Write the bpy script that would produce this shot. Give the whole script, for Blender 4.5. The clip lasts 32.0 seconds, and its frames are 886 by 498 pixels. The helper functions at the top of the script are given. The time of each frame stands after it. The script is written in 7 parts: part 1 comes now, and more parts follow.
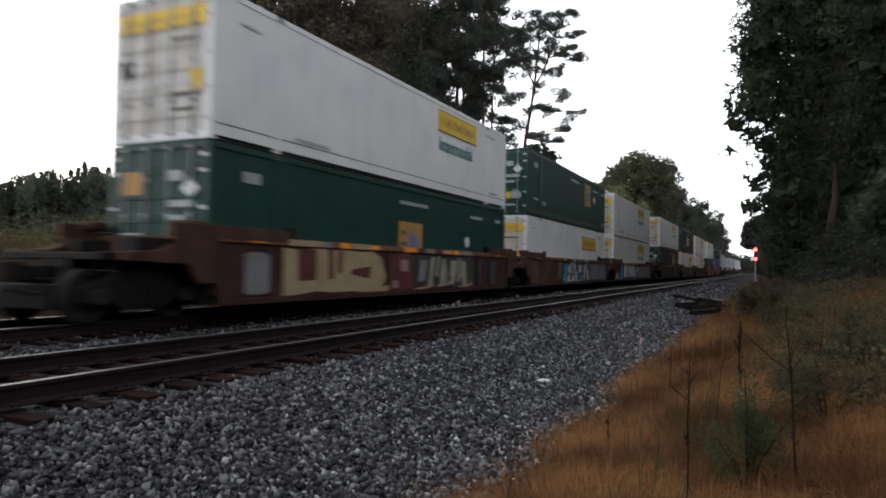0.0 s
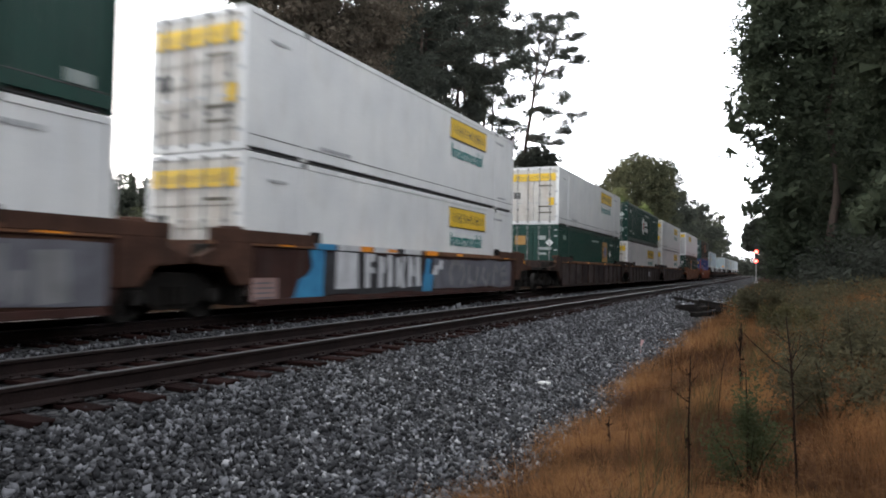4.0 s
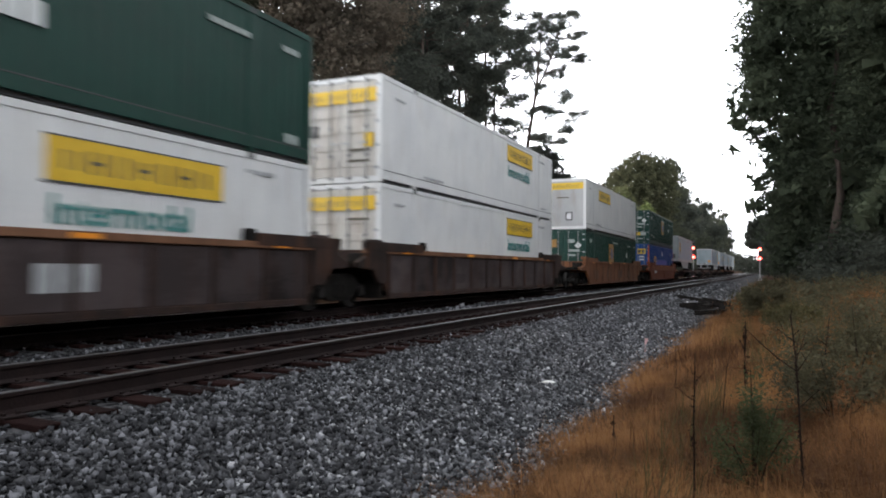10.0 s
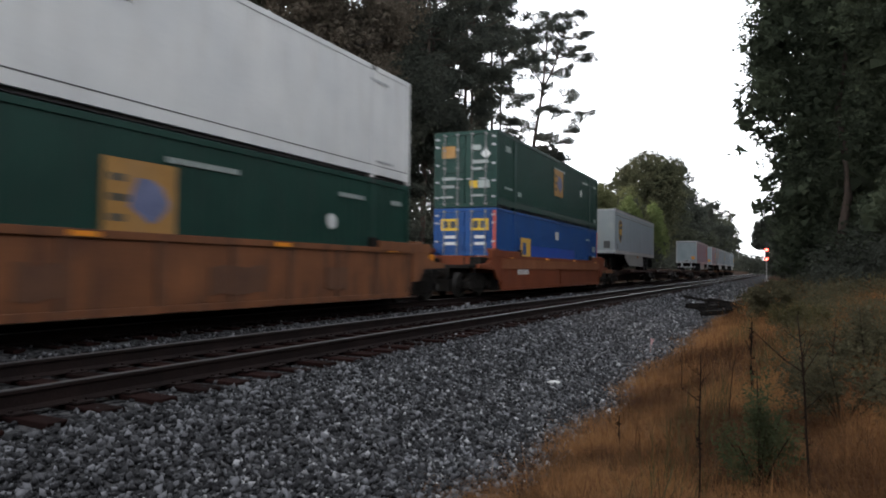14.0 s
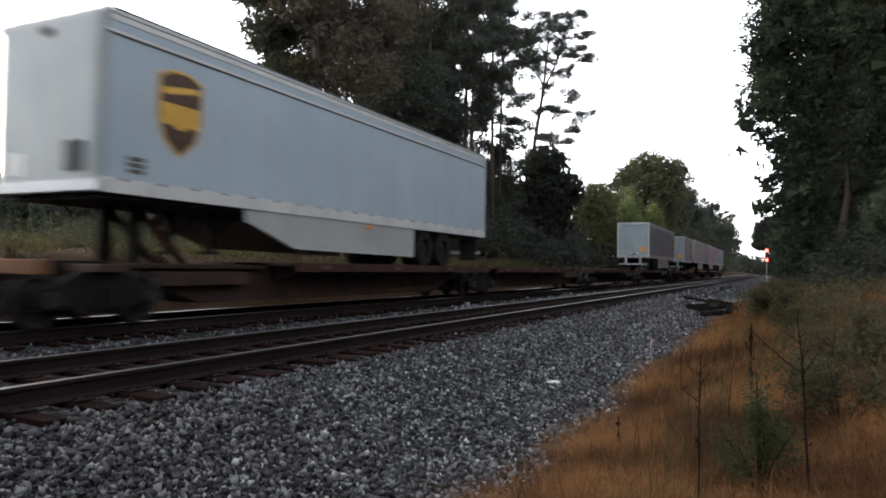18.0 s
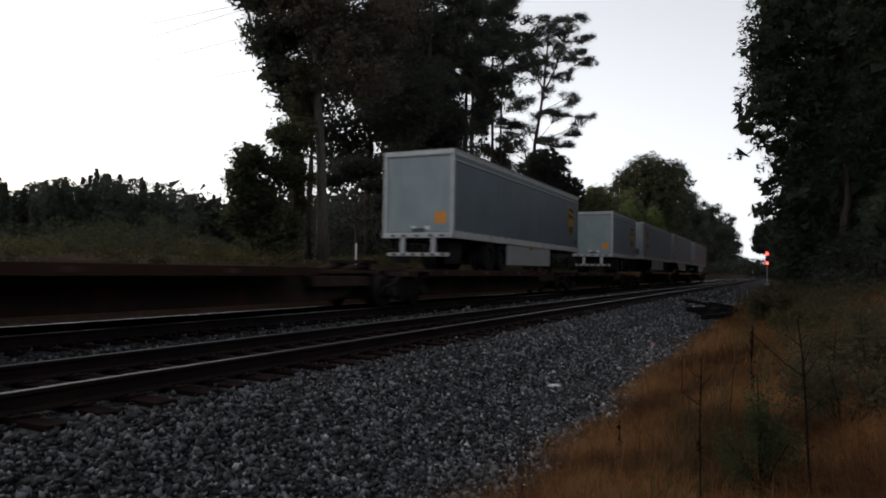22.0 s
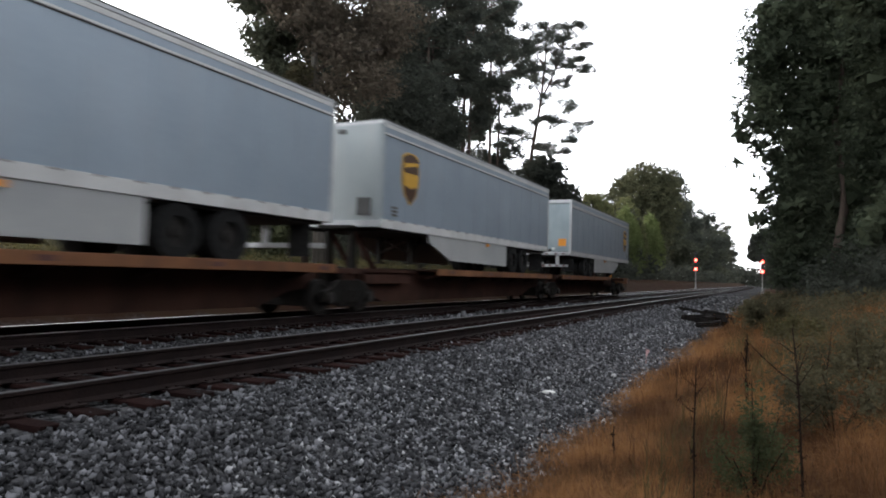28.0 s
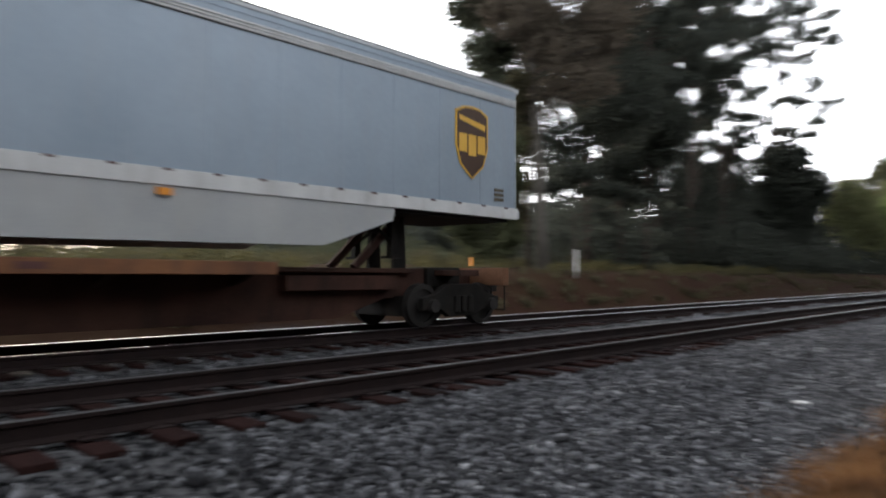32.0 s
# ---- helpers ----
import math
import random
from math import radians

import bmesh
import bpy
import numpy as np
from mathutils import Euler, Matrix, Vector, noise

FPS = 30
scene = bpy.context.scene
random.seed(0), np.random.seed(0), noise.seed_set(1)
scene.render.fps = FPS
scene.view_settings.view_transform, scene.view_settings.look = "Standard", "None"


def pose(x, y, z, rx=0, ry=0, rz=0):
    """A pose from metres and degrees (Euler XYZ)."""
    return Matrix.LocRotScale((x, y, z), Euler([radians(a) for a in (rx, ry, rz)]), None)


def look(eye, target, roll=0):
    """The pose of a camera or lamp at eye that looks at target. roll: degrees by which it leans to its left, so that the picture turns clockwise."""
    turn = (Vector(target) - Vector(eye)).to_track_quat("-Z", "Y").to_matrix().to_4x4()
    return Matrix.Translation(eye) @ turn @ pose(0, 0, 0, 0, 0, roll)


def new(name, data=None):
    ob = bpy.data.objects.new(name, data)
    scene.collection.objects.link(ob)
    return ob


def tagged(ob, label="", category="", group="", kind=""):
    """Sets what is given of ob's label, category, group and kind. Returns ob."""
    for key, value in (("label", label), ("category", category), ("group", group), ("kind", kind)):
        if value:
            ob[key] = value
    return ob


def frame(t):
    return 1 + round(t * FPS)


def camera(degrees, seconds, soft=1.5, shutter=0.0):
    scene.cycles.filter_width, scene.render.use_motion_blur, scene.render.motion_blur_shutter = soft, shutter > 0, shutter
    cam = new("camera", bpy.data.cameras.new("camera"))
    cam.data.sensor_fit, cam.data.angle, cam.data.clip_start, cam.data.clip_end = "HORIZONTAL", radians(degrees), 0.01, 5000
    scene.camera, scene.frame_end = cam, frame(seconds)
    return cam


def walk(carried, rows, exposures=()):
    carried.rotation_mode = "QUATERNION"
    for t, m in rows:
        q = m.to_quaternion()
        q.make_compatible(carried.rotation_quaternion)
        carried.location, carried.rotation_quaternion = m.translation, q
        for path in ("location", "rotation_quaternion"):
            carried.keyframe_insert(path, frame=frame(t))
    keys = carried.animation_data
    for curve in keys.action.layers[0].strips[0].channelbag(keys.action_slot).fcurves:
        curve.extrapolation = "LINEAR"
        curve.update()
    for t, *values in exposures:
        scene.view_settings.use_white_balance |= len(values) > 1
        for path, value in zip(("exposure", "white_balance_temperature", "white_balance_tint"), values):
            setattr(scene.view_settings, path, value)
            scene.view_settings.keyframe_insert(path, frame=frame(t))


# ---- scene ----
# Rails run along +y; z = 0 is the top of the rails; the camera stands beside the near track.
EYE = (0.0, 0.0, 1.017)
NEAR_X, FAR_X = -6.30, -10.70      # centre lines of the two tracks
TRAIN_X = -10.66
CLIP = 32.0

cam = camera(64.8, CLIP, soft=1.85, shutter=0.85)

# seconds, heading left of the track's direction, tilt up, lean (degrees)
AIM = (
    (0, 24.76, 1.41, -1.03), (0.5, 24.64, 1.36, -1.15), (1, 25.00, 1.46, -0.94), (1.5, 24.94, 1.45, -1.10),
    (2, 24.85, 1.50, -1.13), (2.5, 24.86, 1.47, -1.07), (3, 24.96, 1.47, -1.13), (3.5, 24.90, 1.60, -1.00),
    (4, 24.81, 1.59, -1.02), (4.5, 24.86, 1.46, -1.25), (6.5, 24.99, 1.49, -1.02), (7, 24.97, 1.63, -0.83),
    (7.5, 25.04, 1.66, -0.75), (8, 25.02, 1.61, -0.70), (8.5, 25.13, 1.58, -0.72), (9, 25.13, 1.66, -0.61),
    (9.5, 24.95, 1.62, -0.52), (10, 25.06, 1.61, -0.50), (10.5, 25.13, 1.46, -0.51), (11, 25.24, 1.60, -0.68),
    (11.5, 25.36, 1.59, -0.81), (12, 25.40, 1.59, -0.87), (12.5, 25.46, 1.56, -0.78), (13, 25.43, 1.57, -0.75),
    (13.5, 25.54, 1.53, -0.82), (14, 25.52, 1.56, -0.72), (14.5, 25.47, 1.60, -0.81), (16.5, 25.51, 1.50, -0.96),
    (17, 25.66, 1.52, -1.03), (17.5, 25.61, 1.57, -1.04), (18, 25.53, 1.52, -0.95), (18.5, 25.39, 1.50, -0.78),
    (19, 25.38, 1.45, -0.68), (19.5, 25.42, 1.43, -0.61), (20, 25.47, 1.50, -0.74), (20.5, 25.32, 1.68, -0.84),
    (21, 25.41, 1.80, -0.91), (21.5, 25.47, 1.77, -0.96), (22, 25.56, 1.83, -0.82), (22.5, 25.48, 1.88, -0.89),
    (23, 25.50, 1.89, -0.90), (23.5, 25.53, 1.99, -0.81), (24, 25.48, 2.06, -0.86), (24.5, 25.64, 2.08, -0.93),
    (26.5, 25.59, 2.19, -1.71), (27, 25.51, 2.09, -1.44), (27.5, 25.49, 2.28, -1.53), (28, 25.26, 2.23, -1.49),
    (28.5, 25.34, 2.23, -1.57), (29, 25.40, 2.17, -1.61), (29.5, 25.34, 2.04, -1.37), (30, 25.53, 2.04, -1.36),
    (30.5, 26.01, 2.10, -1.36), (31, 27.77, 2.32, -1.05), (31.4, 31.80, 2.29, -0.48), (31.5, 33.58, 2.28, -0.35),
    (31.6, 35.15, 2.27, -0.31), (31.7, 37.00, 2.26, -0.27), (31.9, 41.10, 2.23, -0.18), (32, 43.45, 2.22, -0.16),
)


def aimed(heading, tilt, lean):
    turn = (Matrix.Rotation(radians(heading), 4, "Z") @ Matrix.Rotation(radians(tilt), 4, "X")
            @ Matrix.Rotation(radians(lean), 4, "Y") @ Matrix.Rotation(radians(90), 4, "X"))
    return Matrix.Translation(EYE) @ turn


EXPOSURE = ((0, 0.2), (1, 0.68), (2, 0.8), (3, 0.9), (4.5, 0.9), (7, 0.35), (8, 0.7), (9, 0.75), (10, 0.95), (11, 0.66), (12, 0.5), (13, 0.12), (14, 0.5),
            (17, 1.03), (18, 0.6), (19.5, 0.85), (20, 0.25), (20.5, -0.25), (21, -0.65), (22, -1.05), (23, -1.17), (23.5, -0.3), (24, 0.4),
            (24.5, 0.4), (27, 0.3), (28, 0.7), (30.5, 0.75), (31.5, 0.37), (32, 0.75))
walk(cam, [(t, aimed(a, b, c)) for t, a, b, c in AIM], EXPOSURE)

# ---- world and light ----
world = bpy.data.worlds.new("evening_sky")
scene.world = world
world.use_nodes = True
wn, wl = world.node_tree.nodes, world.node_tree.links
sky = wn.new("ShaderNodeTexSky")
sky.sky_type = "NISHITA"
sky.sun_disc = False
sky.sun_elevation, sky.sun_rotation = radians(16), radians(283)
sky.air_density, sky.dust_density, sky.ozone_density = 1.0, 4.0, 1.2
soften = wn.new("ShaderNodeMixRGB")          # thin even cloud over the blue
soften.inputs["Fac"].default_value = 0.75
soften.inputs["Color2"].default_value = (12.0, 12.3, 12.9, 1)
wl.new(sky.outputs["Color"], soften.inputs["Color1"])
up = wn.new("ShaderNodeTexCoord")             # the evening sky is brighter towards the horizon
split = wn.new("ShaderNodeSeparateXYZ")
wl.new(up.outputs["Generated"], split.inputs[0])
fade = wn.new("ShaderNodeMapRange")
fade.inputs["From Min"].default_value, fade.inputs["From Max"].default_value = 0.05, 0.75
fade.inputs["To Min"].default_value, fade.inputs["To Max"].default_value = 2.6, 0.76
wl.new(split.outputs["Z"], fade.inputs["Value"])
west = wn.new("ShaderNodeMapRange")            # and towards the sunset beyond the field
west.inputs["From Min"].default_value, west.inputs["From Max"].default_value = -0.85, 0.35
west.inputs["To Min"].default_value, west.inputs["To Max"].default_value = 1.2, 0.76
wl.new(split.outputs["X"], west.inputs["Value"])
both_ways = wn.new("ShaderNodeMath")
both_ways.operation = "MULTIPLY"
wl.new(fade.outputs["Result"], both_ways.inputs[0])
wl.new(west.outputs["Result"], both_ways.inputs[1])
scale = wn.new("ShaderNodeVectorMath")
scale.operation = "SCALE"
wl.new(soften.outputs["Color"], scale.inputs[0])
wl.new(both_ways.outputs[0], scale.inputs["Scale"])
wl.new(scale.outputs[0], wn["Background"].inputs["Color"])
wn["Background"].inputs["Strength"].default_value = 0.1

sun_lamp = bpy.data.lights.new("sun", "SUN")
sun_lamp.energy, sun_lamp.angle, sun_lamp.color = 0.75, radians(25), (1.0, 0.86, 0.68)
sun = new("sun", sun_lamp)
sun.matrix_world = look((-26, 6, 8), (0, 0, 0))


# ---- materials ----
def material(name, dark, light, rough=0.7, metal=0.0, size=2.0, fine=30.0, bump=0.15, contrast=0.5, stretch=(1, 1, 1),
             per_piece=0.0, power=1.0, stain=None, stain_amount=0.0, spec=0.4):
    """Two scales of noise between a dark and a light tone, fine relief, optional stains and piece-to-piece change."""
    m = bpy.data.materials.new(name)
    m.use_nodes = True
    n, l = m.node_tree.nodes, m.node_tree.links
    b = n["Principled BSDF"]
    co = n.new("ShaderNodeTexCoord")
    mp = n.new("ShaderNodeMapping")
    mp.inputs["Scale"].default_value = stretch
    l.new(co.outputs["Object"], mp.inputs["Vector"])
    big, small = n.new("ShaderNodeTexNoise"), n.new("ShaderNodeTexNoise")
    big.inputs["Scale"].default_value, small.inputs["Scale"].default_value = size, fine
    big.inputs["Detail"].default_value, small.inputs["Detail"].default_value = 4, 3
    for tex in (big, small):
        l.new(mp.outputs["Vector"], tex.inputs["Vector"])
    add = n.new("ShaderNodeMath")
    add.operation = "MULTIPLY_ADD"
    l.new(small.outputs["Fac"], add.inputs[0])
    add.inputs[1].default_value = 0.35
    l.new(big.outputs["Fac"], add.inputs[2])
    ramp = n.new("ShaderNodeMapRange")
    ramp.inputs["From Min"].default_value = 0.675 - 0.35 * (1.2 - contrast)
    ramp.inputs["From Max"].default_value = 0.675 + 0.35 * (1.2 - contrast)
    l.new(add.outputs[0], ramp.inputs["Value"])
    value = ramp.outputs["Result"]
    if per_piece:
        info = n.new("ShaderNodeObjectInfo")
        isl = n.new("ShaderNodeNewGeometry")
        s = n.new("ShaderNodeMath")
        s.operation = "ADD"
        l.new(info.outputs["Random"], s.inputs[0])
        l.new(isl.outputs["Random Per Island"], s.inputs[1])
        fr = n.new("ShaderNodeMath")
        fr.operation = "FRACT"
        l.new(s.outputs[0], fr.inputs[0])
        mx = n.new("ShaderNodeMix")
        mx.inputs["Factor"].default_value = per_piece
        l.new(value, mx.inputs["A"])
        pw = n.new("ShaderNodeMath")
        pw.operation = "POWER"
        l.new(fr.outputs[0], pw.inputs[0])
        pw.inputs[1].default_value = power
        l.new(pw.outputs[0], mx.inputs["B"])
        value = mx.outputs["Result"]
    mix = n.new("ShaderNodeMixRGB")
    mix.inputs["Color1"].default_value, mix.inputs["Color2"].default_value = (*dark, 1), (*light, 1)
    l.new(value, mix.inputs["Fac"])
    colour = mix.outputs["Color"]
    if stain:
        streak = n.new("ShaderNodeTexNoise")
        streak.inputs["Scale"].default_value, streak.inputs["Detail"].default_value = 1.6, 5
        mp2 = n.new("ShaderNodeMapping")
        mp2.inputs["Scale"].default_value = (2.2, 2.2, 0.5)
        l.new(co.outputs["Object"], mp2.inputs["Vector"])
        l.new(mp2.outputs["Vector"], streak.inputs["Vector"])
        cut = n.new("ShaderNodeMapRange")
        cut.inputs["From Min"].default_value, cut.inputs["From Max"].default_value = 0.5, 0.75
        cut.inputs["To Max"].default_value = stain_amount
        l.new(streak.outputs["Fac"], cut.inputs["Value"])
        over = n.new("ShaderNodeMixRGB")
        over.inputs["Color2"].default_value = (*stain, 1)
        l.new(cut.outputs["Result"], over.inputs["Fac"])
        l.new(colour, over.inputs["Color1"])
        colour = over.outputs["Color"]
    l.new(colour, b.inputs["Base Color"])
    b.inputs["Roughness"].default_value, b.inputs["Metallic"].default_value = rough, metal
    b.inputs["Specular IOR Level"].default_value = spec
    if bump:
        bp = n.new("ShaderNodeBump")
        bp.inputs["Strength"].default_value, bp.inputs["Distance"].default_value = bump, 0.02
        l.new(small.outputs["Fac"], bp.inputs["Height"])
        l.new(bp.outputs["Normal"], b.inputs["Normal"])
    return m


def glow(name, colour, strength):
    m = bpy.data.materials.new(name)
    m.use_nodes = True
    b = m.node_tree.nodes["Principled BSDF"]
    b.inputs["Base Color"].default_value = (*colour, 1)
    b.inputs["Emission Color"].default_value = (*colour, 1)
    b.inputs["Emission Strength"].default_value = strength
    return m


WHITE = material("white_container_paint", (0.56, 0.57, 0.58), (0.70, 0.70, 0.69), 0.45, size=0.7, fine=14, bump=0.05,
                 stain=(0.40, 0.36, 0.31), stain_amount=0.22)
DIRTY_DOOR = material("grimy_white_door_paint", (0.42, 0.40, 0.37), (0.56, 0.54, 0.50), 0.5, size=1.2, fine=14, bump=0.06,
                      stain=(0.30, 0.21, 0.14), stain_amount=0.45)
GREEN = material("green_container_paint", (0.005, 0.031, 0.023), (0.008, 0.046, 0.034), 0.45, size=0.8, fine=12, bump=0.06,
                 stain=(0.02, 0.035, 0.03), stain_amount=0.4, spec=0.22)
BLUE = material("blue_container_paint", (0.009, 0.052, 0.185), (0.014, 0.076, 0.250), 0.45, size=0.8, fine=12, bump=0.06,
                stain=(0.03, 0.045, 0.09), stain_amount=0.4, spec=0.2)
BRIGHT_BLUE = material("fresh_blue_paint", (0.010, 0.060, 0.33), (0.015, 0.08, 0.42), 0.4, size=0.8, bump=0.03)
TRAILER_PALE = material("pale_blue_white_trailer_paint", (0.305, 0.375, 0.435), (0.37, 0.445, 0.505), 0.45, size=0.6, fine=10, bump=0.04,
                        stain=(0.34, 0.35, 0.36), stain_amount=0.3)
TRAILER_MID = material("mid_grey_blue_trailer_paint", (0.232, 0.282, 0.335), (0.292, 0.345, 0.402), 0.45, 0.3, size=0.6, fine=10, bump=0.04,
                       stain=(0.27, 0.29, 0.31), stain_amount=0.3)
PALE_MARK = material("worn_pale_lettering", (0.24, 0.28, 0.27), (0.36, 0.40, 0.38), 0.55, size=5, bump=0.0)
TRAILER = material("grey_blue_trailer_paint", (0.205, 0.258, 0.315), (0.262, 0.318, 0.378), 0.42, 0.6, size=0.6, fine=10, bump=0.04,
                   stain=(0.36, 0.37, 0.37), stain_amount=0.25)
TRAILER_DOOR = material("blue_grey_trailer_door", (0.19, 0.235, 0.255), (0.26, 0.315, 0.335), 0.42, size=0.9, bump=0.03,
                        stain=(0.34, 0.37, 0.38), stain_amount=0.35)
TRAILER_NOSE = material("pale_trailer_nose", (0.22, 0.25, 0.262), (0.28, 0.31, 0.315), 0.4, size=0.9, bump=0.04,
                        stain=(0.40, 0.37, 0.33), stain_amount=0.3)
ALUMINIUM = material("worn_aluminium", (0.30, 0.31, 0.325), (0.42, 0.43, 0.44), 0.42, 0.4, size=3, bump=0.05,
                     stain=(0.32, 0.31, 0.30), stain_amount=0.3)
SKIRT = material("white_side_skirt", (0.30, 0.31, 0.315), (0.39, 0.395, 0.39), 0.5, size=1.0, bump=0.05,
                 stain=(0.36, 0.34, 0.30), stain_amount=0.3)
TRIM = material("white_trailer_trim", (0.46, 0.46, 0.46), (0.60, 0.60, 0.59), 0.5, size=1.5, bump=0.03,
                stain=(0.25, 0.23, 0.21), stain_amount=0.35)
YELLOW = material("yellow_sign_paint", (0.58, 0.36, 0.015), (0.70, 0.46, 0.03), 0.5, size=3, bump=0.0)
DARK_MARK = material("faded_dark_lettering", (0.06, 0.055, 0.04), (0.12, 0.10, 0.07), 0.6, bump=0.0)
TAN = material("faded_tan_panel", (0.31, 0.155, 0.035), (0.40, 0.21, 0.055), 0.55, size=3, bump=0.0, stain=(0.26, 0.16, 0.08), stain_amount=0.5)
FADED_BLUE = material("faded_blue_print", (0.09, 0.11, 0.21), (0.16, 0.18, 0.31), 0.55, size=3, bump=0.0)
FAINT = material("faint_grey_lettering", (0.30, 0.31, 0.32), (0.40, 0.41, 0.42), 0.6, size=6, bump=0.0)
TEAL = material("teal_lettering", (0.02, 0.16, 0.15), (0.04, 0.22, 0.20), 0.5, bump=0.0)
WHITE_MARK = material("white_lettering", (0.55, 0.57, 0.57), (0.68, 0.69, 0.68), 0.5, bump=0.0)
DULL_RED = material("dull_dark_red_reflector", (0.050, 0.018, 0.016), (0.085, 0.032, 0.028), 0.5, bump=0.0)
RED_POST = material("faded_red_post_paint", (0.36, 0.050, 0.030), (0.47, 0.085, 0.05), 0.5, size=3, bump=0.0)
RED_MARK = material("red_reflector", (0.30, 0.02, 0.02), (0.42, 0.04, 0.03), 0.4, bump=0.0)
ORANGE_MARK = material("orange_placard", (0.62, 0.22, 0.02), (0.75, 0.30, 0.03), 0.5, bump=0.0)
BROWN_MARK = material("brown_emblem", (0.045, 0.020, 0.010), (0.06, 0.028, 0.014), 0.45, bump=0.0)
GOLD_MARK = material("gold_emblem", (0.58, 0.32, 0.04), (0.68, 0.40, 0.06), 0.45, bump=0.0)
SEAM = material("dark_seam", (0.05, 0.05, 0.05), (0.09, 0.09, 0.09), 0.8, bump=0.0)
BROWN_CAR = material("rusty_brown_car_paint", (0.014, 0.010, 0.009), (0.042, 0.025, 0.021), 0.75, size=1.2, fine=18, bump=0.25,
                     stain=(0.10, 0.042, 0.02), stain_amount=0.6, spec=0.15)
RED_CAR = material("dull_red_car_paint", (0.026, 0.012, 0.010), (0.058, 0.025, 0.020), 0.75, size=1.2, fine=18, bump=0.25,
                   stain=(0.045, 0.035, 0.03), stain_amount=0.7, spec=0.15)
RIB_BROWN = material("brown_stained_rib", (0.075, 0.034, 0.02), (0.14, 0.06, 0.03), 0.75, size=2, bump=0.2)
ORANGE_CAR = material("orange_car_paint", (0.12, 0.042, 0.016), (0.22, 0.080, 0.028), 0.75, size=1.2, fine=18, bump=0.2,
                      stain=(0.045, 0.022, 0.015), stain_amount=0.85)
VERMILION_CAR = material("faded_vermilion_car_paint", (0.135, 0.034, 0.015), (0.195, 0.055, 0.024), 0.75, size=0.9, bump=0.2, spec=0.15,
                         stain=(0.12, 0.05, 0.03), stain_amount=0.5)
VERMILION_BAND = material("sun_bleached_vermilion_band", (0.17, 0.062, 0.028), (0.25, 0.095, 0.044), 0.75, size=0.9, bump=0.2, spec=0.15,
                          stain=(0.16, 0.045, 0.025), stain_amount=0.6)
SPINE_EDGE = material("orange_deck_edge_paint", (0.10, 0.038, 0.016), (0.22, 0.092, 0.036), 0.7, size=1.3, fine=20, bump=0.2,
                      stain=(0.06, 0.03, 0.02), stain_amount=0.7)
CHORD = material("rusty_orange_top_chord", (0.10, 0.046, 0.025), (0.21, 0.105, 0.060), 0.75, size=1.5, fine=20, bump=0.25,
                 stain=(0.08, 0.045, 0.03), stain_amount=0.6, spec=0.15)
AMBER = material("amber_reflective_strip", (0.72, 0.23, 0.01), (0.82, 0.30, 0.02), 0.4, bump=0.0)
STEEL = material("dark_greasy_steel", (0.006, 0.0055, 0.005), (0.016, 0.014, 0.0125), 0.75, 0.1, size=4, fine=40, bump=0.2,
                 stain=(0.035, 0.022, 0.016), stain_amount=0.5, spec=0.15)
WHEEL = material("worn_wheel_steel", (0.009, 0.008, 0.0075), (0.022, 0.019, 0.017), 0.7, 0.2, size=6, bump=0.1)
RUBBER = material("black_tyre_rubber", (0.009, 0.009, 0.0095), (0.021, 0.021, 0.021), 0.9, size=8, bump=0.2, spec=0.1)
RAIL = material("rusty_rail_web", (0.009, 0.006, 0.006), (0.020, 0.012, 0.011), 0.85, 0.0, size=3, fine=40, bump=0.3, spec=0.15)
RAIL_DULL = material("dull_worn_rail_head", (0.045, 0.043, 0.044), (0.085, 0.082, 0.084), 0.42, 0.75, size=2, bump=0.03, stretch=(6, 0.3, 6))
RAIL_TOP = material("polished_rail_head", (0.42, 0.41, 0.42), (0.55, 0.54, 0.54), 0.32, 1.0, size=2, bump=0.03,
                    stretch=(6, 0.3, 6))
TIE = material("weathered_red_brown_tie", (0.005, 0.004, 0.004), (0.028, 0.0125, 0.011), 0.95, size=3, fine=25, bump=0.5,
               stretch=(0.5, 4, 4), per_piece=0.45, spec=0.05)
STONE = material("grey_ballast_stone", (0.012, 0.012, 0.014), (0.235, 0.239, 0.258), 0.62, size=14, fine=60, bump=0.3,
                 per_piece=0.93, power=3.6, spec=0.2)
PALE_STONE = material("pale_dusty_stone", (0.022, 0.022, 0.025), (0.52, 0.525, 0.54), 0.62, size=14, fine=60, bump=0.3, per_piece=0.93, power=3.4, spec=0.2)
PINE_BARK = material("dark_pine_bark", (0.035, 0.026, 0.022), (0.085, 0.06, 0.048), 0.95, size=3, fine=16, bump=0.8,
                     stretch=(3, 3, 0.8))
DRY_STEM = material("dry_dark_stalk", (0.010, 0.007, 0.006), (0.030, 0.019, 0.014), 1.0, size=8, bump=0.3, spec=0.03)
INSULATED = material("dirty_insulated_box_paint", (0.31, 0.315, 0.32), (0.42, 0.42, 0.415), 0.5, size=0.7, fine=14, bump=0.05,
                     stain=(0.26, 0.22, 0.18), stain_amount=0.45)
PINK = material("faded_pink_plastic", (0.52, 0.30, 0.30), (0.62, 0.40, 0.40), 0.6, size=5, bump=0.0)
PALE_BARK = material("pale_grey_bark", (0.055, 0.050, 0.044), (0.13, 0.118, 0.102), 0.95, size=3, fine=16, bump=0.8, stretch=(3, 3, 0.6))
